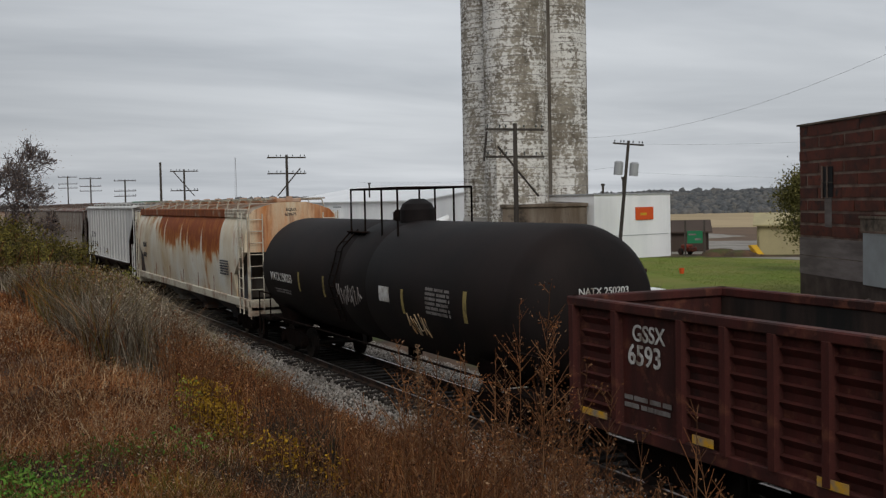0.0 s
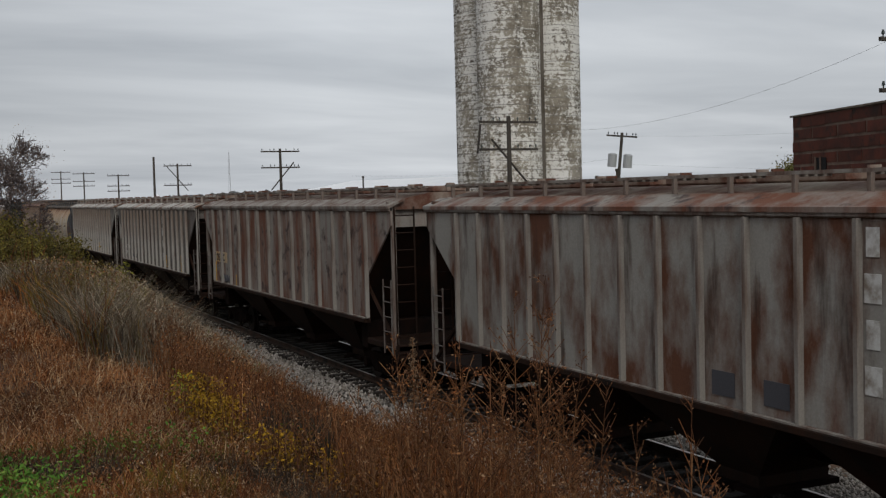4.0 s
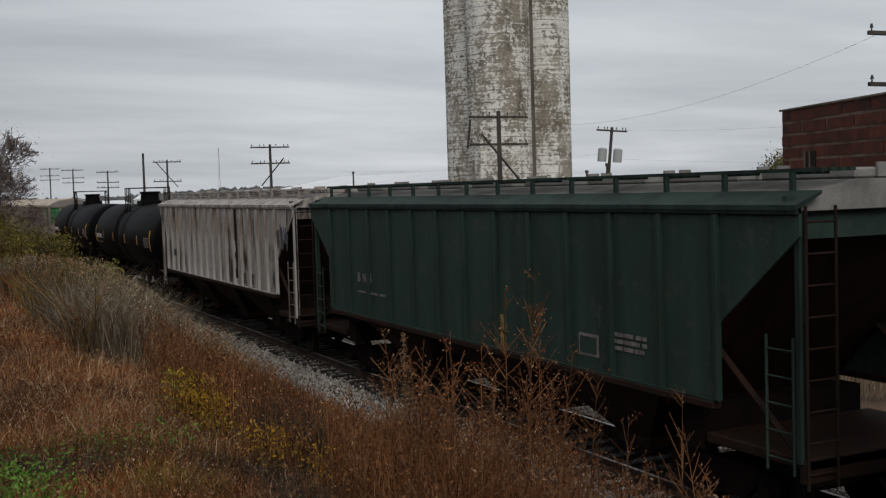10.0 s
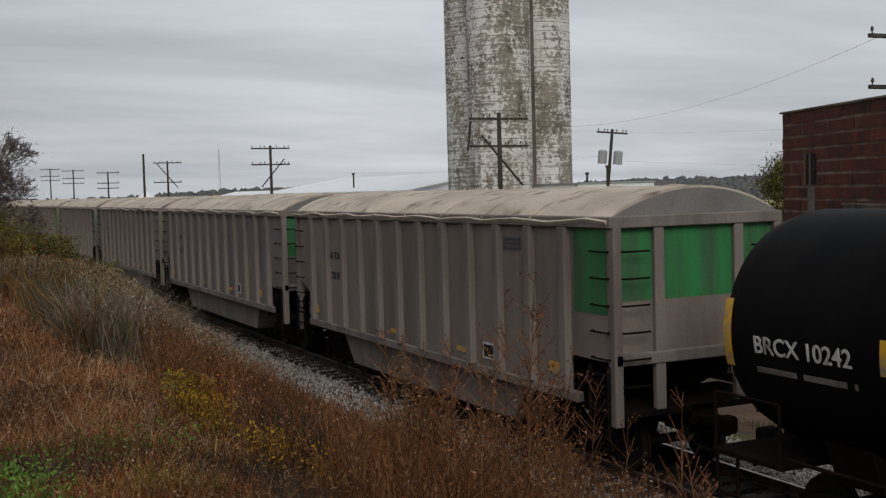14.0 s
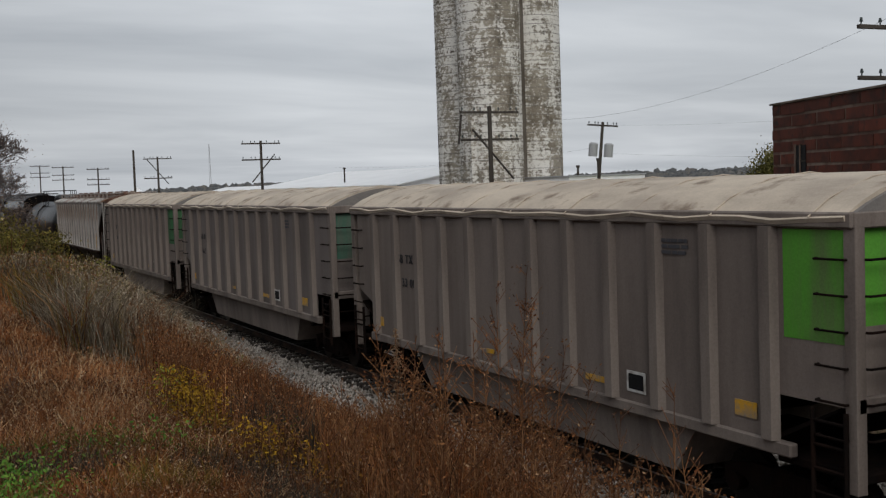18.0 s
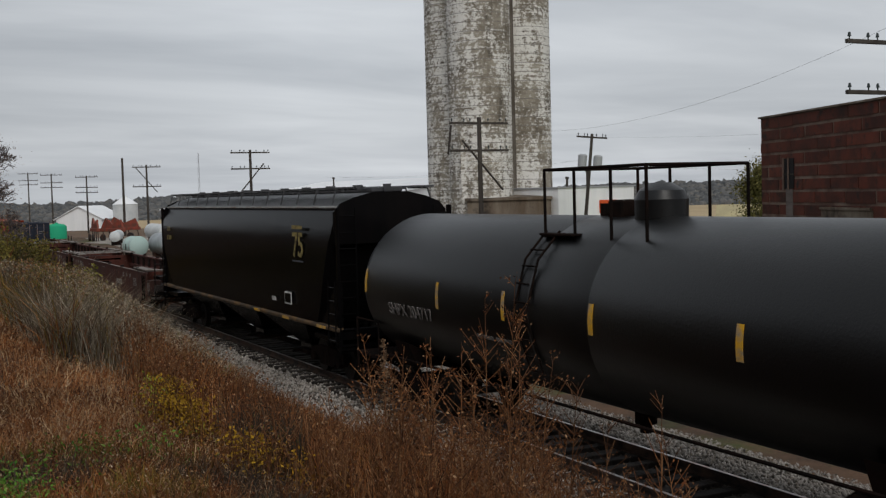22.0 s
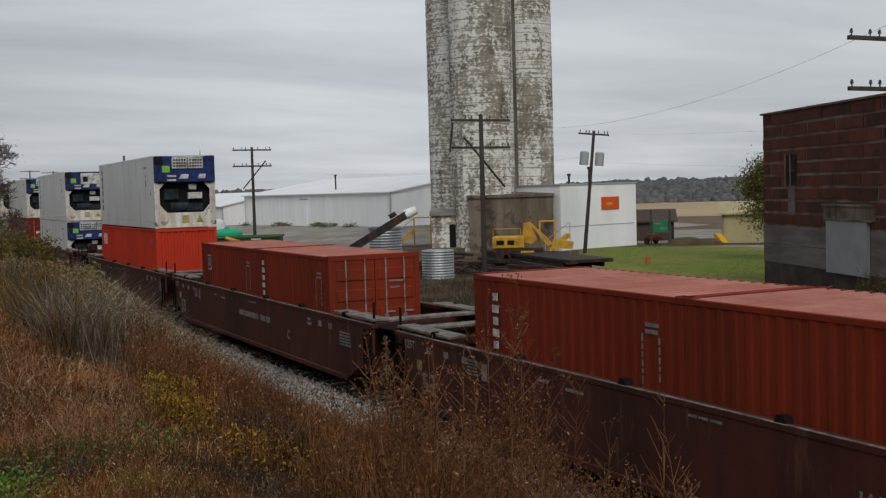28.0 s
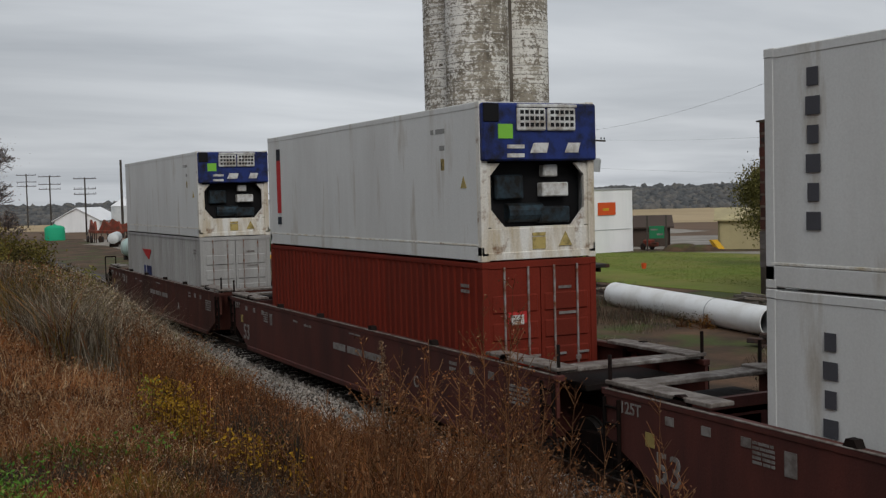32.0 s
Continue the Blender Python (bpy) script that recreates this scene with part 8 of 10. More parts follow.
x, y = over(59.9, 70.5)
cr = thing("yellow_crane", "yellow railway crane with a folded boom", "crane", at=pose(x, y, LOW + 0.55, 0, 0, 55))
part("undercarriage", Shape().box(-2.2, 2.2, -1.1, 1.1, 0.35, 0.9, 0.06), M["black_steel"], cr)
for xx in (-1.6, -0.5, 0.6, 1.7):
    part("wheel", Shape().cyl((xx, -1.2, 0.4), (xx, -0.9, 0.4), 0.4, 16).cyl((xx, 0.9, 0.4), (xx, 1.2, 0.4), 0.4, 16), M["black_steel"], cr)
part("house", Shape().box(-2.3, 0.6, -1.1, 1.1, 0.95, 2.05, 0.10), M["machine_yellow"], cr)
part("engine_vent", Shape().box(-1.9, -1.2, -1.14, -1.10, 1.3, 1.7).box(-0.9, -0.3, -1.14, -1.10, 1.3, 1.7), M["near_black"], cr)
part("handrail", Shape().rod([(-2.2, -1.0, 2.05), (-2.2, -1.0, 2.75), (0.3, -1.0, 2.75), (0.3, -1.0, 2.05)], 0.035), M["machine_yellow"], cr)
part("mast", Shape().prism([(0.4, 1.5), (0.5, 3.2), (1.1, 3.3), (1.7, 1.7), (1.3, 1.3)], -0.35, 0.35), M["machine_yellow"], cr)
part("boom", Shape().prism([(1.0, 3.25), (1.3, 3.1), (3.1, 1.3), (2.7, 1.05)], -0.28, 0.28), M["machine_yellow"], cr)
part("cab_frame", Shape().rod([(1.9, 0.6, 0.95), (1.9, 0.6, 3.3), (3.3, 0.6, 3.3), (3.3, 0.6, 0.95)], 0.06).rod([(1.9, 1.4, 0.95), (1.9, 1.4, 3.3), (3.3, 1.4, 3.3), (3.3, 1.4, 0.95)], 0.06), M["machine_yellow"], cr)
part("bucket", Shape().prism([(3.0, 0.9), (4.9, 0.8), (5.0, 1.4), (3.2, 1.7)], -0.6, 0.6), M["machine_yellow"], cr)
cr.scale = (0.68, 0.68, 0.68)
part("crib", Shape().box(-2.2, 2.6, -1.3, 1.3, -0.75, 0.0, 0.05), M["black_steel"], cr)
part("plate", Shape().box(0.3, 1.5, -1.35, -1.25, 0.2, 0.75, 0.03), M["machine_yellow"], cr)


def stair_stand(turn, far, label, landing=True):
    x, y = over(turn, far)
    s = thing("loading_stairs", label, "stairs", "yellow stairs by the warehouses", at=pose(x, y, LOW, 0, 0, 62))
    for i in range(6):
        part("tread", Shape().box(-1.5 + i * 0.28, -1.2 + i * 0.28, -0.5, 0.5, 0.22 * (i + 1) - 0.04, 0.22 * (i + 1)), M["safety_yellow"], s)
    part("stringer", Shape().prism([(-1.6, 0), (-1.3, 0), (0.3, 1.25), (0.3, 1.45), (0.1, 1.45)], -0.55, -0.5), M["safety_yellow"], s)
    part("stringer", Shape().prism([(-1.6, 0), (-1.3, 0), (0.3, 1.25), (0.3, 1.45), (0.1, 1.45)], 0.5, 0.55), M["safety_yellow"], s)
    if not landing:
        part("riser_plate", Shape().prism([(-1.45, 0.1), (-1.2, 0.1), (0.3, 1.2), (0.3, 1.4), (0.15, 1.4)], -0.48, 0.48), M["safety_yellow"], s)
        part("handrail", Shape().rod([(-1.5, -0.55, 0.1), (-1.5, -0.55, 1.0), (0.3, -0.55, 2.3), (0.3, -0.55, 0.0)], 0.025), M["trim_grey"], s)
        return
    part("landing", Shape().box(0.1, 1.7, -0.55, 0.55, 1.35, 1.43), M["safety_yellow"], s)
    part("railing", Shape().rod([(-1.5, -0.55, 0.1), (-1.5, -0.55, 1.1), (0.2, -0.55, 2.5), (1.7, -0.55, 2.5), (1.7, -0.55, 0)], 0.035).rod([(0.2, -0.55, 0.0), (0.2, -0.55, 2.5)], 0.035).rod([(0.2, 0.55, 0.0), (0.2, 0.55, 2.5), (1.7, 0.55, 2.5), (1.7, 0.55, 0)], 0.035), M["safety_yellow"], s)


stair_stand(65.25, 101, "yellow steel stairs and landing at the warehouse")
stair_stand(57.55, 84.0, "yellow steel stairs at the white annex", False)

# green grain cart with its folded yellow auger
x, y = over(73.55, 84.5)
gc = thing("grain_cart", "dark green grain cart with a yellow folding auger", "grain cart", at=pose(x, y, LOW, 0, 0, 66))
part("hopper", Shape().loft([[(-2.6, -1.4, 1.9), (2.6, -1.4, 1.9), (2.6, 1.4, 1.9), (-2.6, 1.4, 1.9)], [(-2.6, -1.4, 1.5), (2.6, -1.4, 1.5), (2.6, 1.4, 1.5), (-2.6, 1.4, 1.5)], [(-1.4, -0.6, 0.6), (1.4, -0.6, 0.6), (1.4, 0.6, 0.6), (-1.4, 0.6, 0.6)]]), M["cart_green"], gc)
part("rim", Shape().box(-2.7, 2.7, -1.5, -1.38, 1.82, 1.96, 0.02).box(-2.7, 2.7, 1.38, 1.5, 1.82, 1.96, 0.02), M["cart_green"], gc)
for k in (-1, 1):
    w = part("wheel", Shape().cyl((-0.4, k * 1.1, 0.65), (-0.4, k * 1.55, 0.65), 0.65, 20), M["black_steel"], gc, "black rubber tyre")
    part("hub", Shape().cyl((-0.4, k * 1.5, 0.65), (-0.4, k * 1.58, 0.65), 0.3, 14), M["poly_white"], w)
part("auger", Shape().cyl((-1.2, -1.6, 1.9), (3.9, -2.2, 0.3), 0.14, 12), M["machine_yellow"], gc, "yellow folding auger")
part("drawbar", Shape().cyl((2.0, 0, 0.7), (4.4, 0, 0.45), 0.09, 8), M["cart_green"], gc)
part("plate", Shape().box(0.6, 1.3, -1.52, -1.49, 1.5, 1.8), M["poly_white"], gc)


def dome_tank(turn, far, r, h, mat, label, name="poly_tank", z=LOW):
    x, y = over(turn, far)
    t = thing(name, label, "tank", "tanks in the yard")
    prof = [(r, 0), (r, h * 0.78), (r * 0.9, h * 0.88), (r * 0.6, h * 0.96), (r * 0.15, h)]
    part("shell", Shape().loft([ring(x, y, a, z + b, 28) for a, b in prof]), mat, t, smooth=True)
    part("lid", Shape().cyl((x, y, z + h - 0.03), (x, y, z + h + 0.12), r * 0.14, 12), mat, t)
    return t


def lying_tank(turn, far, r, length, mat, label, z, rz=0.0):
    x, y = over(turn, far)
    t = thing("storage_tank", label, "tank", "tanks in the yard", at=pose(x, y, LOW, 0, 0, rz))
    xs = [(-length / 2 - 0.25, 0.1), (-length / 2 - 0.18, 0.6), (-length / 2, 1.0), (length / 2, 1.0), (length / 2 + 0.18, 0.6), (length / 2 + 0.25, 0.1)]
    part("shell", Shape().loft([[(a, r * b * math.cos(2 * math.pi * i / 26), z + r * b * math.sin(2 * math.pi * i / 26)) for i in range(26)] for a, b in xs]), mat, t, smooth=True)
    for xx in (-length * 0.32, length * 0.32):
        part("cradle", Shape().box(xx - 0.12, xx + 0.12, -r * 0.8, r * 0.8, 0, max(0.2, z - r * 0.75)), M["black_steel"], t)
        part("band", Shape().loft([[(xx + o, (r + 0.012) * math.cos(2 * math.pi * i / 26), z + (r + 0.012) * math.sin(2 * math.pi * i / 26)) for i in range(26)] for o in (-0.05, 0.05)], caps=False), M["trim_grey"], t)
    return t


dome_tank(75.2, 128, 1.55, 2.5, M["poly_white"], "white domed poly tank")
dome_tank(74.45, 112, 1.5, 1.75, M["tarp_green"], "bright green domed tank cover", "green_tank")
dome_tank(82.35, 165, 1.35, 2.1, M["tarp_green"], "bright green domed tank cover", "green_tank")
lying_tank(77.35, 101, 0.95, 2.6, M["galvanised"], "grey metal fuel tank lying on cradles", 1.15, 12)
lying_tank(78.75, 101.5, 0.85, 1.6, M["teal_white"], "pale teal tank lying on cradles", 1.05, 12)
lying_tank(77.6, 118, 0.8, 8.0, M["poly_white"], "long white tank trailer body", 1.75, -2)
lying_tank(79.6, 135, 0.6, 7.0, M["poly_white"], "long white pipe-like tank", 1.0, -14)
for i, (turn, far) in enumerate(((80.6, 150), (79.8, 146), (79.3, 152))):
    x, y = over(turn, far)
    m = thing("farm_implement", "faded red folded farm implement", "implement", "red farm implements", at=pose(x, y, LOW, 0, 0, 25 * i))
    part("main_beam", Shape().box(-2.4, 2.4, -0.25, 0.25, 1.2, 1.6, 0.05), M["machine_red"], m)
    part("wing", Shape().prism([(-2.2, 1.6), (-1.2, 2.9), (0.2, 2.1), (1.8, 2.7), (2.3, 1.6)], -0.12, 0.12), M["machine_red"], m)
    for xx in (-2.0, -0.7, 0.7, 2.0):
        part("shank", Shape().rod([(xx, 0, 1.3), (xx + 0.2, 0, 0.6), (xx, 0, 0.0)], 0.06), M["black_steel"], m)
    for k in (-1, 1):
        part("wheel", Shape().cyl((k * 1.3, -0.6, 0.45), (k * 1.3, -0.35, 0.45), 0.45, 14), M["black_steel"], m)
# sheds further off
gable_house("white_shed", "white steel shed with a low roof", (-181.0, 29.5), (0.975, 0.222), 19.0, 19.0, 2.9, 4.75, M["white_steel"], M["white_roof"], False)
x, y = over(81.25, 215)
gable_house("small_shed", "small open white-roofed shed", (x, y), (0.80, -0.60), 8.5, 8.5, 1.6, 3.7, M["white_steel"], M["white_roof"], False)
x, y = over(79.15, 205)
cone = thing("hopper_bin", "white round bin with a conical roof on short legs", "bin")
part("shell", Shape().loft([ring(x, y, 2.1, z, 28) for z in (0.9, 3.9)]), M["poly_white"], cone, smooth=True)
part("cone_roof", Shape().loft([ring(x, y, 2.2, 3.9, 28), ring(x, y, 0.35, 5.2, 28), ring(x, y, 0.3, 5.4, 28)]), M["white_roof"], cone, smooth=True)
for i in range(6):
    a = i * math.pi / 3
    part("leg", Shape().cyl((x + 1.9 * math.cos(a), y + 1.9 * math.sin(a), LOW), (x + 1.9 * math.cos(a), y + 1.9 * math.sin(a), 1.0), 0.09, 8), M["trim_grey"], cone)

# green sign, brown shed, tan shed
x, y = over(52.85, 93)
gs = thing("roadside_sign", "green sign board between two dark posts", "sign", at=pose(x, y, LOW, 0, 0, 58))
for yy in (-0.75, 0.75):
    part("post", Shape().box(yy - 0.07, yy + 0.07, -0.07, 0.07, -0.1, 2.85), M["pole"], gs)
part("board", Shape().box(-0.6, 0.6, -0.05, 0.03, 1.0, 2.0, 0.01), M["sign_green"], gs)
part("sign_bar", Shape().box(-0.5, 0.1, -0.06, -0.045, 1.65, 1.78).box(0.0, 0.5, -0.06, -0.045, 1.25, 1.4), M["grey_letter"], gs)
x, y = over(53.5, 99)
gable_house("brown_shed", "low dark brown shed", (x - 1.5, y - 1.0), (0.55, 0.83), 4.0, 3.5, 1.3, 2.1, M["brown_siding"], M["brown_siding"], False)
x, y = over(49.9, 94)
gable_house("tan_shed", "tan steel shed with a low roof", (x, y), (0.66, 0.75), 9.0, 6.0, 1.9, 2.7, M["tan_siding"], M["tan_siding"], False)
x, y = over(50.3, 92.5)
part("chute", Shape().prism([(x - 0.1, 0.35), (x + 0.2, 0.4), (x + 1.1, -0.3), (x + 0.7, LOW)], y, y + 0.6), M["safety_yellow"], thing("yellow_chute", "yellow sloping chute beside the tan shed", "chute"))
for i, (turn, far, w, h, m) in enumerate(((53.2, 94.5, 0.9, 0.7, "machine_red"), (51.6, 93.5, 1.8, 0.55, "soil"), (50.6, 92.8, 1.7, 0.45, "soil"))):
    x, y = over(turn, far)
    t = thing("mower" if i == 0 else "earth_mound", "small red garden tractor" if i == 0 else "low overgrown mound of earth", "tractor" if i == 0 else "mound")
    if i == 0:
        part("body", Shape().box(x - 0.5, x + 0.3, y - 0.35, y + 0.35, LOW + 0.3, LOW + 0.85, 0.08).box(x + 0.3, x + 0.9, y - 0.3, y + 0.3, LOW + 0.3, LOW + 0.65, 0.08), M[m], t)
        for k in (-0.45, 0.45):
            part("wheel", Shape().cyl((x - 0.3, y + k - 0.08, LOW + 0.28), (x - 0.3, y + k + 0.08, LOW + 0.28), 0.28, 14), M["black_steel"], t)
    else:
        rr = random.Random(i)
        part("heap", Shape().loft([[(x + w * a * (1 + 0.2 * rr.uniform(-1, 1)) * math.cos(2 * math.pi * k / 14), y + w * a * math.sin(2 * math.pi * k / 14), LOW + h * b) for k in range(14)] for a, b in ((1.0, -0.05), (0.8, 0.5), (0.45, 0.9), (0.1, 1.0))]), M[m], t, smooth=True)

# vents on the roofs, mast, wires
for turn, far, z0, z1 in ((69.0, 128, 5.0, 6.45), (57.3, 90, 4.6, 5.4), (56.3, 90, 4.6, 5.9)):
    x, y = over(turn, far)
    t = thing("roof_vent", "thin dark vent pipe above the roof", "vent")
    part("vent_pipe", Shape().cyl((x, y, z0 - 1.2), (x, y, z1), 0.09, 10).cyl((x, y, z1 - 0.15), (x, y, z1 + 0.05), 0.15, 10), M["pole"], t)
x, y = over(75.6, 420)
mast = thing("radio_mast", "tall thin distant radio mast", "mast")
ms = Shape()
for i in range(3):
    a = i * 2.0944
    ms.cyl((x + 0.5 * math.cos(a), y + 0.5 * math.sin(a), LOW), (x + 0.15 * math.cos(a), y + 0.15 * math.sin(a), 21.0), 0.05, 5)
part("lattice", ms, M["trim_grey"], mast)


def wire(a, b, sag, name="overhead_wire", r=0.0045):
    a, b = Vector(a), Vector(b)
    pts = [a.lerp(b, i / 24) - Vector((0, 0, sag * 4 * (i / 24) * (1 - i / 24))) for i in range(25)]
    t = thing(name, "thin dark overhead wire", "wire")
    part("strand", Shape().rod(pts, r, 4), M["wire"], t)


xt, yt = over(56.3, 83.0)
xi, yi = over(42.0, 36.0)
wire((xt, yt, 8.2), (xi - 2, yi + 30, 8.7), 0.9)
wire((xt, yt, 6.2), (-40, 62, 6.0), 0.8)
wire((xt, yt, 6.6), (-110, 30, 6.4), 0.5)
wire((-54.3, Y0, 8.0), (xi, yi, 9.0), 1.3)


# ---- plants: grass and weeds on the bank, shrubs, trees, far woods ----
ground.data.materials.append(M["bank"])
for poly in ground.data.polygons:
    if poly.center.y < -3.1:
        poly.material_index = 1


def height_at(x, y):
    return np.array([ground_z(a, b) for a, b in zip(x, y)])


def blades(name, x, y, high, wide, lean, material, seed, parent=None, z=None):
    """Bent blades of grass as one mesh: three triangles each."""
    r = np.random.default_rng(seed)
    n = len(x)
    z = height_at(x, y) if z is None else z
    base = np.stack([x, y, z - 0.03], -1)
    a = r.uniform(0, 2 * np.pi, n)
    side = np.stack([np.cos(a), np.sin(a), 0 * a], -1) * (wide * r.uniform(0.6, 1.4, n))[:, None] * 0.5
    b = r.uniform(0, 2 * np.pi, n)
    off = np.stack([np.cos(b), np.sin(b), 0 * b], -1) * (high * lean * r.uniform(0.2, 1.0, n))[:, None]
    up = np.stack([0 * high, 0 * high, high], -1)
    mid = base + up * 0.55 + off * 0.3
    tip = base + up * r.uniform(0.85, 1.0, n)[:, None] + off
    v = np.stack([base - side, base + side, mid + side * 0.8, mid - side * 0.8, tip], 1).reshape(-1, 3)
    f = (np.array([(0, 1, 2), (0, 2, 3), (3, 2, 4)])[None] + (np.arange(n) * 5)[:, None, None]).reshape(-1, 3)
    return numpy_mesh(name, v, f, material, parent)


def leaves(name, c, size, material, seed, parent=None, flat=0.0):
    """Small pointed leaves at the places c, turned at random."""
    r = np.random.default_rng(seed)
    n = len(c)
    d = r.normal(size=(n, 3))
    d[:, 2] *= 1 - flat
    d /= np.linalg.norm(d, axis=1)[:, None]
    e = np.cross(d, r.normal(size=(n, 3)))
    e /= np.linalg.norm(e, axis=1)[:, None]
    s = (np.asarray(size) * r.uniform(0.6, 1.4, n))[:, None]
    v = np.stack([c - d * s, c + e * s * 0.45, c + d * s, c - e * s * 0.45], 1).reshape(-1, 3)
    f = (np.array([(0, 1, 2, 3)])[None] + (np.arange(n) * 4)[:, None, None]).reshape(-1, 4)
    return numpy_mesh(name, v, f, material, parent)


def sticks(name, a, b, r0, r1, material, parent=None):
    """Thin three-sided twigs from a to b."""
    a, b = np.asarray(a, float), np.asarray(b, float)
    n = len(a)
    d = b - a
    d /= np.linalg.norm(d, axis=1)[:, None] + 1e-9
    u = np.cross(d, np.array([0.31, 0.87, 0.4]))
    u /= np.linalg.norm(u, axis=1)[:, None] + 1e-9
    w = np.cross(d, u)
    r0, r1 = np.broadcast_to(r0, n)[:, None], np.broadcast_to(r1, n)[:, None]
    ring = [(math.cos(k * 2.0944), math.sin(k * 2.0944)) for k in range(3)]
    v = np.stack([a + (u * c + w * s) * r0 for c, s in ring] + [b + (u * c + w * s) * r1 for c, s in ring], 1).reshape(-1, 3)
    f = (np.array([(0, 1, 4, 3), (1, 2, 5, 4), (2, 0, 3, 5)])[None] + (np.arange(n) * 6)[:, None, None]).reshape(-1, 4)
    return numpy_mesh(name, v, f, material, parent)


def fan(r, n, turn0, turn1, d0, d1, power=1.0):
    """Places spread over the bank as the walk sees it: directions and distances from where the camera stands."""
    t = np.radians(r.uniform(turn0, turn1, n))
    d = d0 * (d1 / d0) ** (r.random(n) ** power)
    return -np.sin(t) * d, EYE.y + np.cos(t) * d, d


def patchy(x, y, s, seed):
    return np.array([noise.noise((a * s, b * s, seed)) for a, b in zip(x, y)])


M["dry_grass"] = island_mat("rust-brown dry grass", [(0.015, 0.0048, 0.0023, 1), (0.120, 0.0352, 0.0086, 1), (0.215, 0.0760, 0.0195, 1), (0.047, 0.0152, 0.0055, 1), (0.310, 0.1600, 0.0663, 1)], spread=0.7)
M["tan_grass"] = island_mat("orange-tan grass gone to seed", [(0.052, 0.0168, 0.0055, 1), (0.241, 0.0920, 0.0289, 1), (0.129, 0.0400, 0.0109, 1), (0.413, 0.2160, 0.1014, 1), (0.181, 0.0600, 0.0172, 1)], spread=0.7)
M["pale_grass"] = island_mat("pale straw blades", [(0.22, 0.12, 0.05, 1), (0.48, 0.34, 0.20, 1), (0.30, 0.17, 0.075, 1)], spread=0.3)
M["grey_grass"] = island_mat("silvery grey feathered grass", [(0.05, 0.036, 0.022, 1), (0.19, 0.155, 0.11, 1), (0.09, 0.064, 0.038, 1), (0.38, 0.325, 0.25, 1)], spread=0.6)
M["grey_plume"] = island_mat("silvery tan plumes", [(0.08, 0.058, 0.038, 1), (0.27, 0.22, 0.155, 1), (0.15, 0.105, 0.066, 1), (0.40, 0.34, 0.26, 1)], spread=0.6)
M["dusk_grass"] = island_mat("dark grey-brown weeds", [(0.025, 0.02, 0.016, 1), (0.075, 0.058, 0.042, 1), (0.05, 0.036, 0.022, 1)], spread=0.4)
M["olive_grass"] = island_mat("olive and ochre weeds", [(0.04, 0.034, 0.008, 1), (0.11, 0.075, 0.014, 1), (0.17, 0.09, 0.016, 1), (0.065, 0.06, 0.013, 1)], spread=0.5)
M["green_grass"] = island_mat("green grass", [(0.022, 0.065, 0.008, 1), (0.05, 0.12, 0.015, 1), (0.09, 0.15, 0.03, 1)], spread=0.4)
M["yard_green"] = island_mat("dull green yard grass", [(0.03, 0.04, 0.012, 1), (0.07, 0.085, 0.025, 1), (0.09, 0.08, 0.03, 1)], spread=0.4)
M["mown"] = island_mat("mown green grass", [(0.07, 0.11, 0.015, 1), (0.13, 0.18, 0.025, 1), (0.20, 0.20, 0.05, 1)], spread=0.3)
M["dead_rust"] = island_mat("dead brown weeds", [(0.04, 0.022, 0.014, 1), (0.085, 0.045, 0.028, 1), (0.12, 0.075, 0.05, 1)], spread=0.4)
M["weed_leaf"] = island_mat("dry red-brown weed leaves", [(0.022, 0.009, 0.005, 1), (0.15, 0.05, 0.016, 1), (0.26, 0.115, 0.042, 1), (0.06, 0.022, 0.01, 1), (0.36, 0.22, 0.12, 1)], spread=0.6)
M["tan_leaf"] = island_mat("pale fluffy seed heads", [(0.20, 0.13, 0.08, 1), (0.34, 0.25, 0.17, 1), (0.14, 0.075, 0.04, 1)], spread=0.3)
M["ochre_plume"] = island_mat("dull tan plume", [(0.11, 0.065, 0.035, 1), (0.19, 0.125, 0.075, 1), (0.08, 0.045, 0.024, 1)], spread=0.3)
M["yellow_leaf"] = island_mat("yellowed leaves", [(0.20, 0.10, 0.01, 1), (0.46, 0.26, 0.016, 1), (0.34, 0.20, 0.02, 1)], spread=0.4)
M["ochre_leaf"] = island_mat("ochre leaves", [(0.10, 0.045, 0.01, 1), (0.22, 0.10, 0.018, 1), (0.16, 0.065, 0.012, 1)], spread=0.4)
M["green_leaf"] = island_mat("green weed leaves", [(0.03, 0.08, 0.01, 1), (0.08, 0.18, 0.022, 1), (0.12, 0.17, 0.03, 1)], spread=0.4)
M["brush_leaf"] = island_mat("olive and ochre brush leaves", [(0.03, 0.026, 0.008, 1), (0.09, 0.075, 0.015, 1), (0.14, 0.11, 0.02, 1), (0.06, 0.058, 0.015, 1), (0.12, 0.065, 0.018, 1)], spread=0.5)
M["lime_leaf"] = island_mat("yellow-green leaves", [(0.14, 0.15, 0.02, 1), (0.26, 0.25, 0.03, 1), (0.09, 0.10, 0.02, 1)], spread=0.3)
M["bush_leaf"] = island_mat("dull olive-brown leaves", [(0.02, 0.016, 0.008, 1), (0.05, 0.038, 0.014, 1), (0.08, 0.06, 0.016, 1), (0.035, 0.028, 0.012, 1)], spread=0.5)
M["olive_leaf"] = island_mat("olive-yellow leaves", [(0.06, 0.05, 0.012, 1), (0.12, 0.10, 0.02, 1), (0.17, 0.13, 0.025, 1)], spread=0.5)
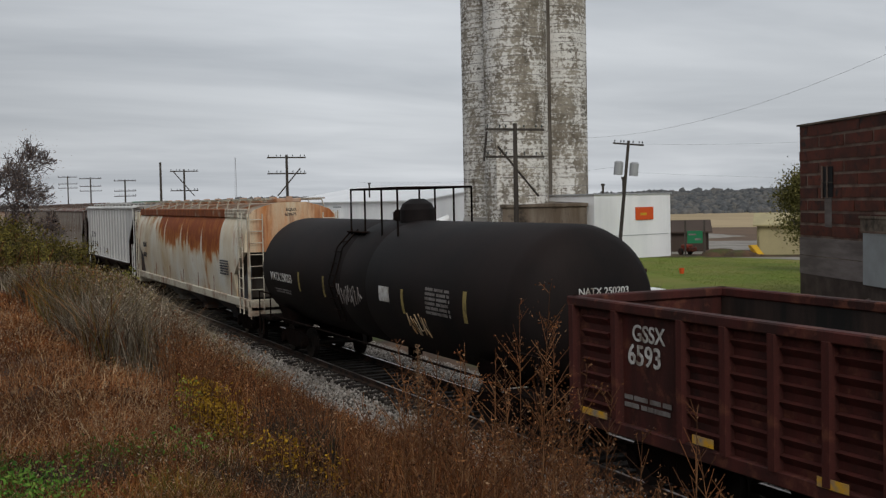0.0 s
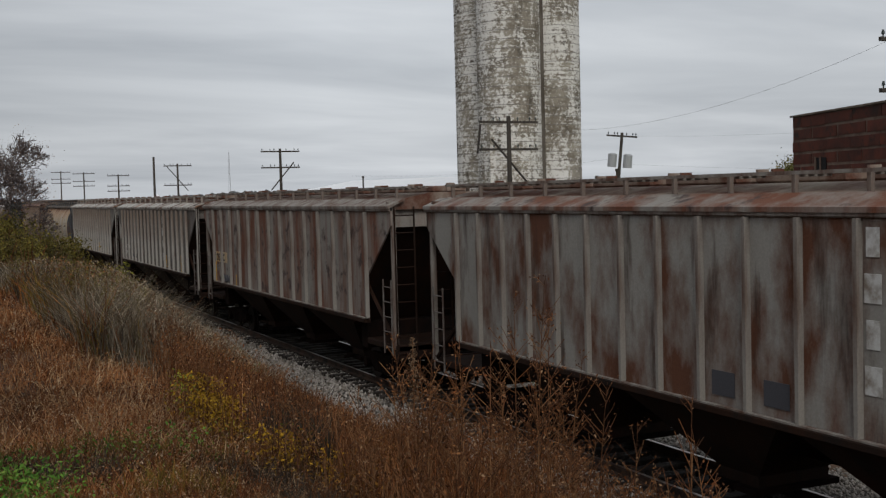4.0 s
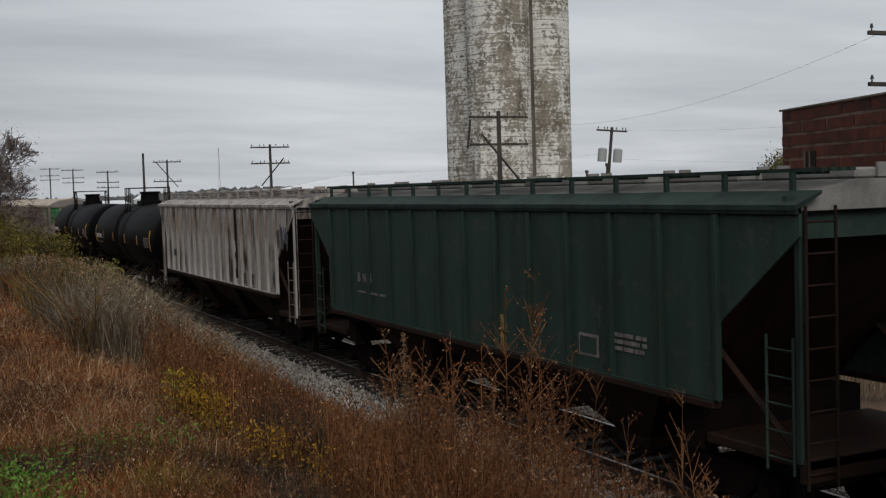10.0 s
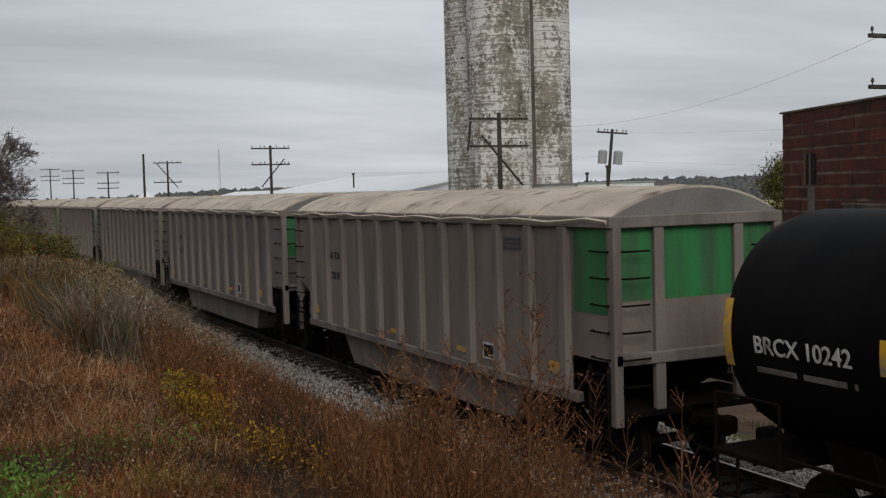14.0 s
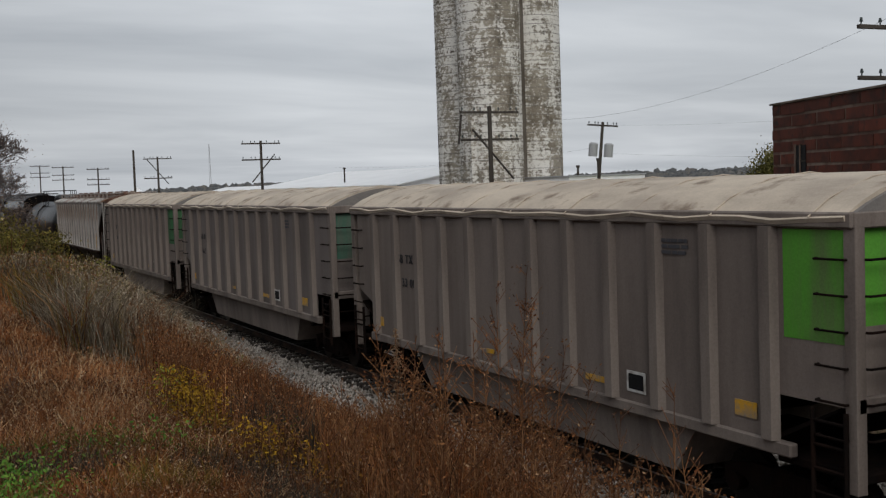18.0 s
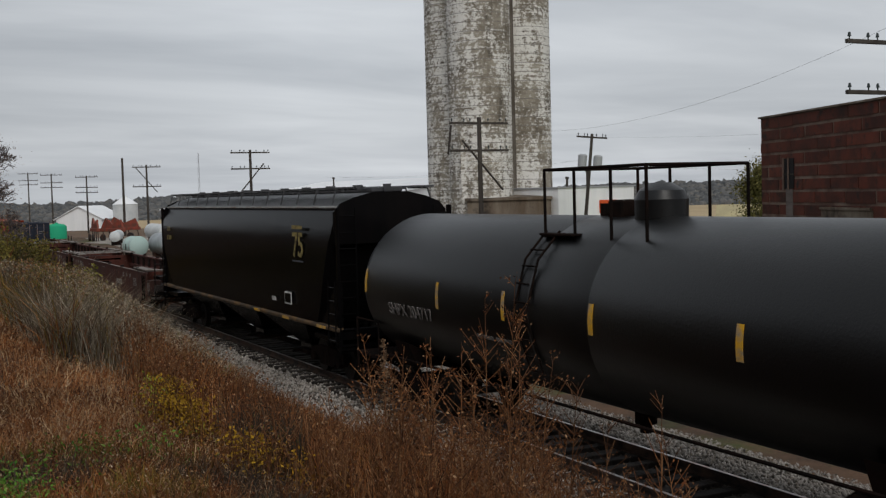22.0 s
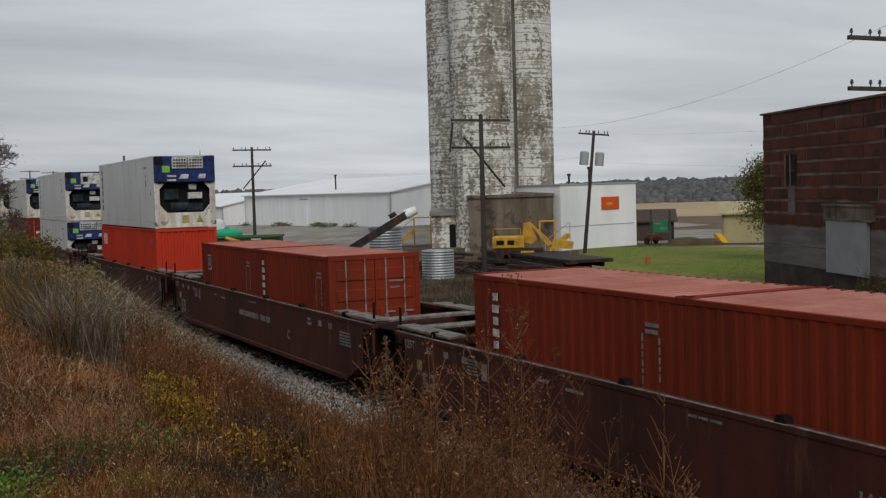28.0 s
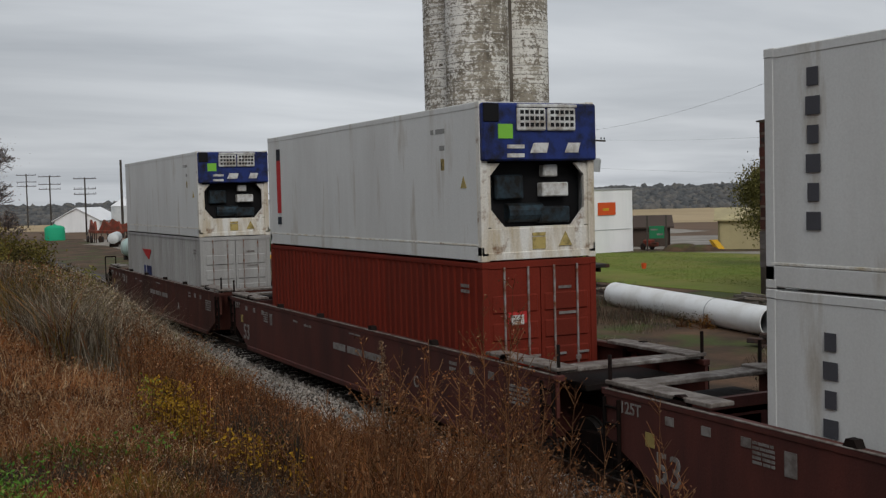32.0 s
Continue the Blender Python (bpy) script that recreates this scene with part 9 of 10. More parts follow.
M["stem"] = island_mat("dry brown stems", [(0.035, 0.015, 0.008, 1), (0.15, 0.06, 0.022, 1), (0.08, 0.032, 0.014, 1), (0.21, 0.11, 0.05, 1), (0.13, 0.055, 0.02, 1)], spread=0.4)
M["bark"] = surface("grey-brown bark", (0.10, 0.08, 0.07, 1), (0.06, 0.05, 0.045, 1), 0.5, 3.0, (1, 1, 0.3), grain=0.3)
M["twig"] = surface("mauve-grey twigs", (0.15, 0.125, 0.12, 1), (0.09, 0.07, 0.066, 1), 0.5, 3.0, grain=0.3)
M["tree_leaf"] = island_mat("olive green tree leaves", [(0.05, 0.05, 0.014, 1), (0.11, 0.105, 0.03, 1), (0.18, 0.15, 0.05, 1)], spread=0.4)

# how high the plants reach, by direction from the camera: slope of the sight line over their tops
SKYLINE = ((50, 0.268), (54, 0.248), (57, 0.230), (60, 0.222), (63, 0.214), (66, 0.204), (69, 0.198), (71, 0.183), (74.5, 0.148), (76.5, 0.122), (77.3, 0.114), (79, 0.090), (81, 0.066), (84, 0.052), (90, 0.046))


def room(x, y):
    """Height from the ground up to the sight line over the plants."""
    d = np.hypot(x, y - EYE.y)
    turn = np.degrees(np.arctan2(-x, y - EYE.y))
    s = np.interp(turn, [a for a, b in SKYLINE], [b for a, b in SKYLINE])
    return EYE.z - d * s - height_at(x, y), d, turn


def tufts(r, n, turn0, turn1, d0, d1, y0, y1, per, wide, power=1.0):
    """Blades gathered in clumps; wide is the clump's radius."""
    x, y, d = fan(r, n, turn0, turn1, d0, d1, power)
    keep = (y > y0) & (y < y1)
    x, y = x[keep], y[keep]
    x, y = np.repeat(x, per), np.repeat(y, per)
    d = np.hypot(x, y - EYE.y)
    return x + r.normal(size=len(x)) * wide * (0.6 + 0.05 * d), y + r.normal(size=len(x)) * wide * (0.6 + 0.05 * d)


def sward(name, label, mat, r, xy, low, high, thin, lean, seed, reach=1.0, keep=None):
    """Grass that grows between two heights, and no higher than the sight line allows."""
    x, y = xy
    if keep is not None:
        x, y = x[keep], y[keep]
    top, d, turn = room(x, y)
    clump = 1.0 + 0.75 * patchy(x, y, 1.1, 31.0)
    h = np.minimum(r.uniform(low, high, len(x)), np.maximum(top * reach, 0.10) * r.uniform(0.62, 1.12, len(x)) * clump)
    ob = blades(name, x, y, h, thin * (0.0028 + 0.00042 * d), lean, M[mat], seed)
    return tagged(ob, label, "grass", kind="stuff")


def bank_grass():
    r = np.random.default_rng(11)
    # short orange-tan grass on top of the bank
    xy = tufts(r, 9000, 66, 91, 5.5, 24, -11.3, -8.35, 9, 0.05, 0.9)
    on = xy[1] < -8.4 - 0.055 * np.clip(np.hypot(xy[0], xy[1] - EYE.y) - 9, 0, 30) + 0.15 * r.normal(size=len(xy[0]))
    xy = (xy[0][on], xy[1][on])
    m = patchy(xy[0], xy[1], 0.55, 7.0)
    sward("tan_grass", "orange-tan short grass on the bank", "tan_grass", r, xy, 0.07, 0.20, 1.0, 0.8, 1, keep=m > -0.16)
    sward("rust_grass", "rust-brown short grass on the bank", "dry_grass", r, xy, 0.07, 0.20, 1.0, 0.8, 2, keep=m <= -0.16)
    xy = tufts(r, 1500, 66, 91, 5.8, 18, -11.3, -8.5, 5, 0.06, 1.1)
    sward("straw_blades", "pale bent straw blades in the grass", "pale_grass", r, xy, 0.10, 0.26, 0.9, 1.1, 3)
    # dark and greenish growth at the bank's foot, beside the camera
    xy = tufts(r, 3000, 66, 93, 4.2, 7.5, -11.4, -8.6, 9, 0.05)
    m = patchy(xy[0], xy[1], 0.7, 3.0) + 0.03 * (np.degrees(np.arctan2(-xy[0], xy[1] - EYE.y)) - 86.5) + 0.12 * (6.9 - np.hypot(xy[0], xy[1] - EYE.y))
    mix = patchy(xy[0], xy[1], 1.6, 8.0)
    sward("dark_weeds", "dark grey-brown low weeds", "dusk_grass", r, xy, 0.12, 0.32, 1.0, 0.7, 4, keep=(m <= 0.32) & (mix > 0.22))
    sward("rust_grass", "rust-brown low grass", "dry_grass", r, xy, 0.12, 0.30, 1.0, 0.7, 24, keep=(m <= 0.32) & (mix <= 0.22) & (mix > -0.34))
    sward("olive_weeds", "olive low weeds", "olive_grass", r, xy, 0.12, 0.30, 1.2, 0.7, 25, keep=(m <= 0.32) & (mix <= -0.34))
    sward("green_grass", "fresh green grass among the dry stand", "green_grass", r, xy, 0.12, 0.30, 1.3, 0.7, 5, keep=m > 0.32)
    # rust-brown stand down the slope, to the ballast
    xy = tufts(r, 8200, 52, 79, 5.0, 22, -8.6, -3.25, 8, 0.06, 0.9)
    on = r.random(len(xy[0])) < np.interp(np.degrees(np.arctan2(-xy[0], xy[1] - EYE.y)), [55, 60, 65, 70], [0.06, 0.14, 0.4, 1.0])
    xy = (xy[0][on], xy[1][on])
    m = patchy(xy[0], xy[1], 0.5, 17.0)
    sward("rust_grass", "tall rust-brown dry grass down the slope", "dry_grass", r, xy, 0.25, 0.95, 1.0, 0.30, 6, keep=m > -0.1)
    sward("tan_grass", "tan dry grass down the slope", "tan_grass", r, xy, 0.20, 0.85, 0.9, 0.35, 7, keep=(m <= -0.1) & (m > -0.3))
    sward("dark_weeds", "dark brown weeds down the slope", "dusk_grass", r, xy, 0.25, 0.9, 1.0, 0.3, 8, keep=m <= -0.3)
    # grey feathered grass and olive weeds farther along
    xy = tufts(r, 6200, 74, 88, 12, 36, -9.3, -4.0, 9, 0.06, 0.9)
    turn = np.degrees(np.arctan2(-xy[0], xy[1] - EYE.y))
    m = patchy(xy[0], xy[1], 0.3, 5.0) + 0.13 * r.normal(size=len(turn)) + np.interp(turn, [75, 77.5, 81, 83.5, 87], [-0.05, 0.22, 0.14, -0.10, -0.24])
    mix = patchy(xy[0], xy[1], 0.75, 15.0) + 0.12 * r.normal(size=len(turn))
    sward("grey_grass", "silvery grey feathered tall grass", "grey_grass", r, xy, 0.4, 1.8, 1.0, 0.9, 9, keep=m > 0.0)
    sward("dark_weeds", "dark grey-brown tall weeds", "dusk_grass", r, xy, 0.3, 1.5, 1.1, 0.8, 10, keep=(m <= 0.0) & (mix > 0.14))
    sward("olive_weeds", "olive and ochre tall weeds", "olive_grass", r, xy, 0.3, 1.6, 1.1, 0.8, 12, keep=(m <= 0.0) & (mix <= 0.14) & (mix > -0.12))
    sward("rust_grass", "tall rust-brown grass among the weeds", "dry_grass", r, xy, 0.3, 1.4, 1.1, 0.8, 26, keep=(m <= 0.0) & (mix <= -0.12))
    xy = tufts(r, 4200, 78, 90, 26, 80, -10.2, -4.0, 9, 0.07, 0.9)
    m = patchy(xy[0], xy[1], 0.16, 9.0)
    sward("olive_weeds", "olive and ochre weeds along the bank", "olive_grass", r, xy, 0.4, 1.9, 1.1, 0.6, 13, keep=m > -0.12)
    sward("grey_grass", "grey-brown tall grass along the bank", "grey_grass", r, xy, 0.4, 1.7, 1.0, 0.6, 14, keep=m <= -0.12)


def weed(r, x, y, z, top, scale=1.0, leafy=1.0):
    """Twigs and leaf places of one branching dry weed."""
    a, b, w, c = [], [], [], []
    n = 6
    drift = r.normal(size=2) * 0.05 * top
    pts = [np.array([x + drift[0] * (i / n) ** 2, y + drift[1] * (i / n) ** 2, z + top * i / n]) for i in range(n + 1)]
    for i in range(n):
        a.append(pts[i]); b.append(pts[i + 1]); w.append(0.009 * scale * (1 - 0.8 * i / n))
    k = int(22 * top)
    for j in range(k):
        u = r.uniform(0.32, 1.0)
        i = min(n - 1, int(u * n))
        p = pts[i] + (pts[i + 1] - pts[i]) * (u * n - i)
        t = r.uniform(0, 6.28)
        ln = (0.10 + 0.26 * r.random()) * (1.25 - u) * (0.6 + 0.4 * top)
        q = p + np.array([math.cos(t) * ln * 0.75, math.sin(t) * ln * 0.75, ln * r.uniform(0.5, 1.1)])
        a.append(p); b.append(q); w.append(0.0035 * scale)
        for m in range(int(r.integers(3, 9) * leafy)):
            v = r.uniform(0.3, 1.1)
            c.append(p + (q - p) * v + r.normal(size=3) * 0.018)
    return a, b, w, c


def weeds():
    r = np.random.default_rng(23)
    # tall plants that stand up before the train
    tall = [(66.9, 6.3, 575, 0.5), (66.2, 6.0, 600, 0.6), (64.3, 6.6, 590, 0.8), (63.0, 6.2, 600, 0.8), (61.6, 6.8, 520, 1.0), (60.6, 6.3, 486, 1.1), (60.0, 6.6, 560, 1.0), (59.2, 6.2, 620, 0.8), (57.6, 6.4, 660, 0.8), (67.6, 6.9, 630, 0.8), (65.3, 7.2, 640, 0.9), (62.2, 7.4, 610, 0.9), (58.4, 7.0, 650, 0.8), (53.0, 6.0, 700, 0.3), (51.9, 5.8, 740, 0.3), (55.8, 6.4, 735, 0.5)]
    tall += [(r.uniform(59.0, 69.5), r.uniform(5.8, 7.6), r.uniform(600, 720), r.uniform(0.5, 1.1)) for i in range(14)]
    for turn, far, row, leafy in tall:
        x, y = over(turn, far)
        z = ground_z(x, y)
        top = EYE.z + far * math.tan(-(row - 327.0) / 2011.0) - z
        a, b, w, c = weed(r, x, y, z, max(0.8, top), 0.75, leafy)
        t = thing("weed_plant", "tall dry branching weed with small brown leaves", "weed", "tall weeds on the bank")
        sticks("stem", a, b, np.array(w), np.array(w) * 0.7, M["stem"], t)
        leaves("foliage", np.array(c), 0.0095, M["weed_leaf"], int(far * 100), t)
    # pale plume beside them
    x, y = over(66.75, 6.5)
    z = ground_z(x, y)
    t = thing("plume_weed", "pale tan plume of a dry weed", "weed", "tall weeds on the bank")
    top = EYE.z + 6.5 * math.tan(-(585 - 330.0) / 2011.0) - z
    sticks("stem", [(x, y, z)], [(x, y, z + top)], 0.006, 0.003, M["stem"], t)
    u = r.random(700)
    c = np.stack([x + r.normal(size=700) * 0.026 * (1.1 - u * 0.8), y + r.normal(size=700) * 0.026 * (1.1 - u * 0.8), z + top - 0.5 * (1 - u)], -1)
    tagged(leaves("plume", c, 0.007, M["ochre_plume"], 5, t), kind="stuff")
    # the lower stand of weeds down the slope
    A, B, W, C = [], [], [], []
    x, y, d = fan(r, 2500, 48, 80, 4.7, 19, 1.0)
    on = r.random(len(x)) < np.interp(np.degrees(np.arctan2(-x, y - EYE.y)), [52, 58, 64, 70], [0.4, 0.5, 0.7, 1.0])
    x, y, d = x[on], y[on], d[on]
    keep = (y > -9.0) & (y < -3.5)
    x, y = x[keep], y[keep]
    top, d, turn = room(x, y)
    thick = np.array([noise.noise((p * 0.6, q * 0.6, 4.4)) for p, q in zip(x, y)])
    for i in range(len(x)):
        if thick[i] < -0.12 and r.random() < 0.75:
            continue
        h = max(0.22, top[i]) * r.uniform(0.5, 1.12)
        if turn[i] < 67 and r.random() < 0.12:
            h *= 1.35
        h = min(h, 1.5 if turn[i] > 58 else 0.8)
        a, b, w, c = weed(r, x[i], y[i], ground_z(x[i], y[i]), h, 0.65, 0.7)
        A += a; B += b; W += w; C += c
    tagged(sticks("weed_stems", A, B, np.array(W), np.array(W) * 0.7, M["stem"]), "dense stand of dry red-brown weed stems", "weeds", kind="stuff")
    tagged(leaves("weed_leaves", np.array(C), 0.0105, M["weed_leaf"], 31), "red-brown leaves of the weed stand", "weeds", kind="stuff")
    # low weeds at the foot of the bank, along the ballast
    A, B, W, C = [], [], [], []
    for i in range(300):
        x = -7 - 34 * r.random() ** 1.2
        y = r.uniform(-4.2, -2.9)
        a, b, w, c = weed(r, x, y, ground_z(x, y), r.uniform(0.12, 0.42), 1.0, 0.6)
        A += a; B += b; W += w; C += c
    tagged(sticks("trackside_stems", A, B, np.array(W), np.array(W) * 0.7, M["stem"]), "dry weed stems along the ballast", "weeds", kind="stuff")
    tagged(leaves("trackside_leaves", np.array(C), 0.016, M["weed_leaf"], 37), "brown weed leaves along the ballast", "weeds", kind="stuff")
    # yellowed patches
    for turn, far, spread, high, n, mat, name in ((77.2, 8.9, 0.13, 0.44, 1100, "yellow_leaf", "yellow_weed"), (76.3, 8.5, 0.12, 0.36, 800, "yellow_leaf", "yellow_weed"), (77.9, 9.2, 0.12, 0.4, 420, "lime_leaf", "yellow_weed"), (73.6, 7.2, 0.14, 0.36, 600, "yellow_leaf", "yellow_weed"), (72.0, 8.2, 0.12, 0.3, 150, "lime_leaf", "yellow_weed"), (69.4, 7.6, 0.16, 0.35, 180, "ochre_leaf", "yellow_weed"), (76.0, 8.2, 0.2, 0.2, 120, "lime_leaf", "yellow_weed"), (71.5, 7.0, 0.16, 0.34, 260, "yellow_leaf", "yellow_weed"), (70.2, 6.4, 0.15, 0.35, 260, "ochre_leaf", "yellow_weed"), (67.6, 7.2, 0.18, 0.4, 320, "ochre_leaf", "yellow_weed"), (72.8, 7.6, 0.2, 0.3, 320, "ochre_leaf", "yellow_weed"), (75.4, 8.0, 0.2, 0.25, 260, "ochre_leaf", "yellow_weed"), (78.0, 7.4, 0.2, 0.25, 220, "green_leaf", "yellow_weed"), (81.5, 7.0, 0.25, 0.22, 340, "green_leaf", "green_weed"), (86.6, 6.3, 0.26, 0.26, 1500, "green_leaf", "green_weed"), (85.2, 6.0, 0.2, 0.24, 900, "green_leaf", "green_weed")):
        x, y = over(turn, far)
        c = np.stack([x + r.normal(size=n) * spread, y + r.normal(size=n) * spread * 0.7, high * r.random(n)], -1)
        c[:, 2] += height_at(c[:, 0], c[:, 1])
        t = thing(name, "low leafy green weed in the dry grass" if name == "green_weed" else "low weed turned yellow, in the dry grass", "weed")
        leaves("foliage", c, 0.014, M[mat], int(far * 10), t)
        k = 60
        tagged(sticks("stem", np.stack([c[:k, 0], c[:k, 1], height_at(c[:k, 0], c[:k, 1])], -1), c[:k], 0.004, 0.002, M["stem"], t), kind="stuff")


def grow(r, p, d, length, radius, depth, out, tips):
    """Branches of a tree, split again and again."""
    q = p + d * length
    out.append((p, q, radius, radius * 0.72))
    if depth == 0:
        tips.append(q)
        return
    for i in range(int(r.integers(2, 5))):
        nd = d + r.normal(size=3) * 0.55
        nd[2] += 0.12
        nd /= np.linalg.norm(nd)
        grow(r, q if i else p + d * length * r.uniform(0.6, 0.95), nd, length * r.uniform(0.58, 0.82), radius * 0.62, depth - 1, out, tips)


def tree(name, label, x, y, z, trunk, radius, depth, leaf_mat, per_tip, leaf_size, spread, seed, category="tree", twig=0.0):
    r = np.random.default_rng(seed)
    out, tips = [], []
    grow(r, np.array([x, y, z - 0.2]), np.array([0.05, 0.0, 1.0]), trunk, radius, depth, out, tips)
    t = thing(name, label, category)
    part("trunk", Shape().cyl(out[0][0], out[0][1], out[0][2] * 1.15, 10, out[0][3]), M["bark"], t, smooth=True)
    rest = out[1:]
    sticks("limb", [o[0] for o in rest], [o[1] for o in rest], np.maximum([o[2] for o in rest], twig), np.maximum([o[3] for o in rest], twig), M["twig"] if twig else M["bark"], t)
    if per_tip:
        tips = np.array(tips)
        c = np.repeat(tips, per_tip, axis=0) + r.normal(size=(len(tips) * per_tip, 3)) * spread
        leaves("crown", c, leaf_size, leaf_mat, seed, t)
    return t


def shrub(name, label, x, y, z, wide, high, n, leaf_size, mat, seed, category="shrub"):
    """An uneven clump: leaves gathered round many small centres, on thin stems."""
    r = np.random.default_rng(seed)
    k = 26
    cen = np.stack([x + r.normal(size=k) * wide * 0.45, y + r.normal(size=k) * wide * 0.45, z + high * (0.15 + 0.8 * r.random(k))], -1)
    cen[:, 2] -= 0.25 * high * (np.hypot(cen[:, 0] - x, cen[:, 1] - y) / wide)
    c = cen[r.integers(0, k, n)] + r.normal(size=(n, 3)) * np.array([wide, wide, high]) * 0.13
    t = thing(name, label, category)
    base = np.stack([np.full(k, x) + r.normal(size=k) * wide * 0.1, np.full(k, y) + r.normal(size=k) * wide * 0.1, np.full(k, z - 0.1)], -1)
    sticks("stem", base, cen, 0.02, 0.008, M["stem"], t)
    leaves("foliage", c, leaf_size, mat, seed, t)
    return t


def seed_heads():
    """Small pale and brown seed heads and curled leaves over the short grass."""
    r = np.random.default_rng(57)
    x, y, d = fan(r, 44000, 64, 91, 5.0, 20, 0.9)
    keep = (y > -11.2) & (y < -7.9)
    x, y, d = x[keep], y[keep], d[keep]
    c = np.stack([x, y, height_at(x, y) + r.uniform(0.05, 0.22, len(x))], -1)
    pale = r.random(len(x)) < 0.4
    tagged(leaves("seed_head", c[pale], 0.005 + 0.00045 * d[pale], M["tan_leaf"], 61), "small pale seed heads over the grass", "grass", kind="stuff")
    tagged(leaves("curled_leaf", c[~pale], 0.006 + 0.0005 * d[~pale], M["weed_leaf"], 62), "small curled brown leaves over the grass", "grass", kind="stuff")
    x, y, d = fan(r, 38000, 74, 88, 12, 36, 1.0)
    keep = (y > -9.2) & (y < -4.5)
    x, y = x[keep], y[keep]
    top, d, turn = room(x, y)
    f = np.stack([x, y, height_at(x, y) + np.clip(top, 0.2, 1.8) * r.uniform(0.35, 1.2, len(x)) ** 0.8], -1)
    fluffy = patchy(x, y, 0.5, 9.0) + np.interp(turn, [75, 78, 81, 84], [0.1, 0.2, 0.05, -0.15])
    for sel, name, mat, label in ((fluffy > 0, "feather_head", "grey_plume", "silvery feathered seed heads"), ((fluffy <= 0) & (fluffy > -0.2), "olive_leaf", "olive_leaf", "small olive leaves on the tall weeds"), (fluffy <= -0.2, "rust_leaf", "weed_leaf", "small red-brown leaves on the tall weeds")):
        tagged(leaves(name, f[sel], 0.006 + 0.0006 * d[sel], M[mat], 63), label, "grass", kind="stuff")


def yard_grass():
    """Ragged grass and weeds in the dirt beyond the track."""
    r = np.random.default_rng(71)
    x, y, d = fan(r, 110000, 42, 76, 20, 95, 1.0)
    p = patchy(x, y, 0.22, 12.0)
    keep = (y > 4.2) & (y < 25 - 0.12 * (x + 60)) & (x > -88) & (p > 0.02)
    x, y, d, p = x[keep], y[keep], d[keep], p[keep]
    pick = r.random(len(x)) + 0.8 * patchy(x, y, 0.5, 20.0)
    z = np.full(len(x), LOW)
    # mown grass of the lawn
    a, b, e = fan(r, 70000, 43, 60, 42, 92, 1.0)
    on = (b > 27.5 + 0.35 * np.clip(-a - 50, 0, 40)) & (a < -38) & (b < 45)
    a, b, e = a[on], b[on], e[on]
    ob = blades("mown_grass", a, b, r.uniform(0.03, 0.10, len(a)), 0.006 + 0.0003 * e, 0.8, M["mown"], 77, z=np.full(len(a), LOW + 0.02))
    tagged(ob, "short mown green grass", "grass", kind="stuff")
    # standing dead weeds between the track and the silo
    a, b, e = fan(r, 46000, 44, 71, 42, 80, 1.0)
    on = (b > 9) & (b < 21 - 0.1 * (a + 60)) & (patchy(a, b, 0.3, 40.0) > -0.1)
    a, b, e = a[on], b[on], e[on]
    brown = r.random(len(a)) < 0.6
    for sel, name, mat in ((brown, "dead_weed", "dusk_grass"), (~brown, "rust_weed", "dead_rust")):
        ob = blades(name, a[sel], b[sel], r.uniform(0.12, 0.7, sel.sum()), 0.003 + 0.00025 * e[sel], 0.7, M[mat], len(name) + 3, z=np.full(sel.sum(), LOW))
        tagged(ob, "standing dead brown weeds in the yard", "weeds", kind="stuff")
    for sel, name, mat, label in ((pick > 0.75, "green_tuft", "yard_green", "green grass tufts in the dirt"), ((pick <= 0.75) & (pick > 0.45), "dry_tuft", "grey_grass", "dry tan grass tufts in the dirt"), (pick <= 0.45, "dark_tuft", "dusk_grass", "dark brown dead weeds in the dirt")):
        ob = blades(name, x[sel], y[sel], r.uniform(0.06, 0.34, sel.sum()) * (0.5 + 2 * p[sel]), 0.004 + 0.00028 * d[sel], 0.7, M[mat], len(name), z=z[sel])
        tagged(ob, label, "grass", kind="stuff")


def rest_of_bank():
    """Plain dry grass over the rest of the bank, round the camera and behind it."""
    r = np.random.default_rng(91)
    x, y = r.uniform(-45, 30, 60000), r.uniform(-20, -3.8, 60000)
    d = np.hypot(x, y - EYE.y)
    turn = np.degrees(np.arctan2(-x, y - EYE.y))
    keep = ((turn < 44) | (turn > 93)) & (d > 1.2)
    x, y, d = x[keep], y[keep], d[keep]
    m = patchy(x, y, 0.4, 7.0)
    for sel, name, mat in ((m > 0, "tan_grass", "tan_grass"), (m <= 0, "rust_grass", "dry_grass")):
        ob = blades(name, x[sel], y[sel], r.uniform(0.08, 0.35, sel.sum()), np.full(sel.sum(), 0.012), 0.7, M[mat], len(name))
        tagged(ob, "dry grass over the bank", "grass", kind="stuff")


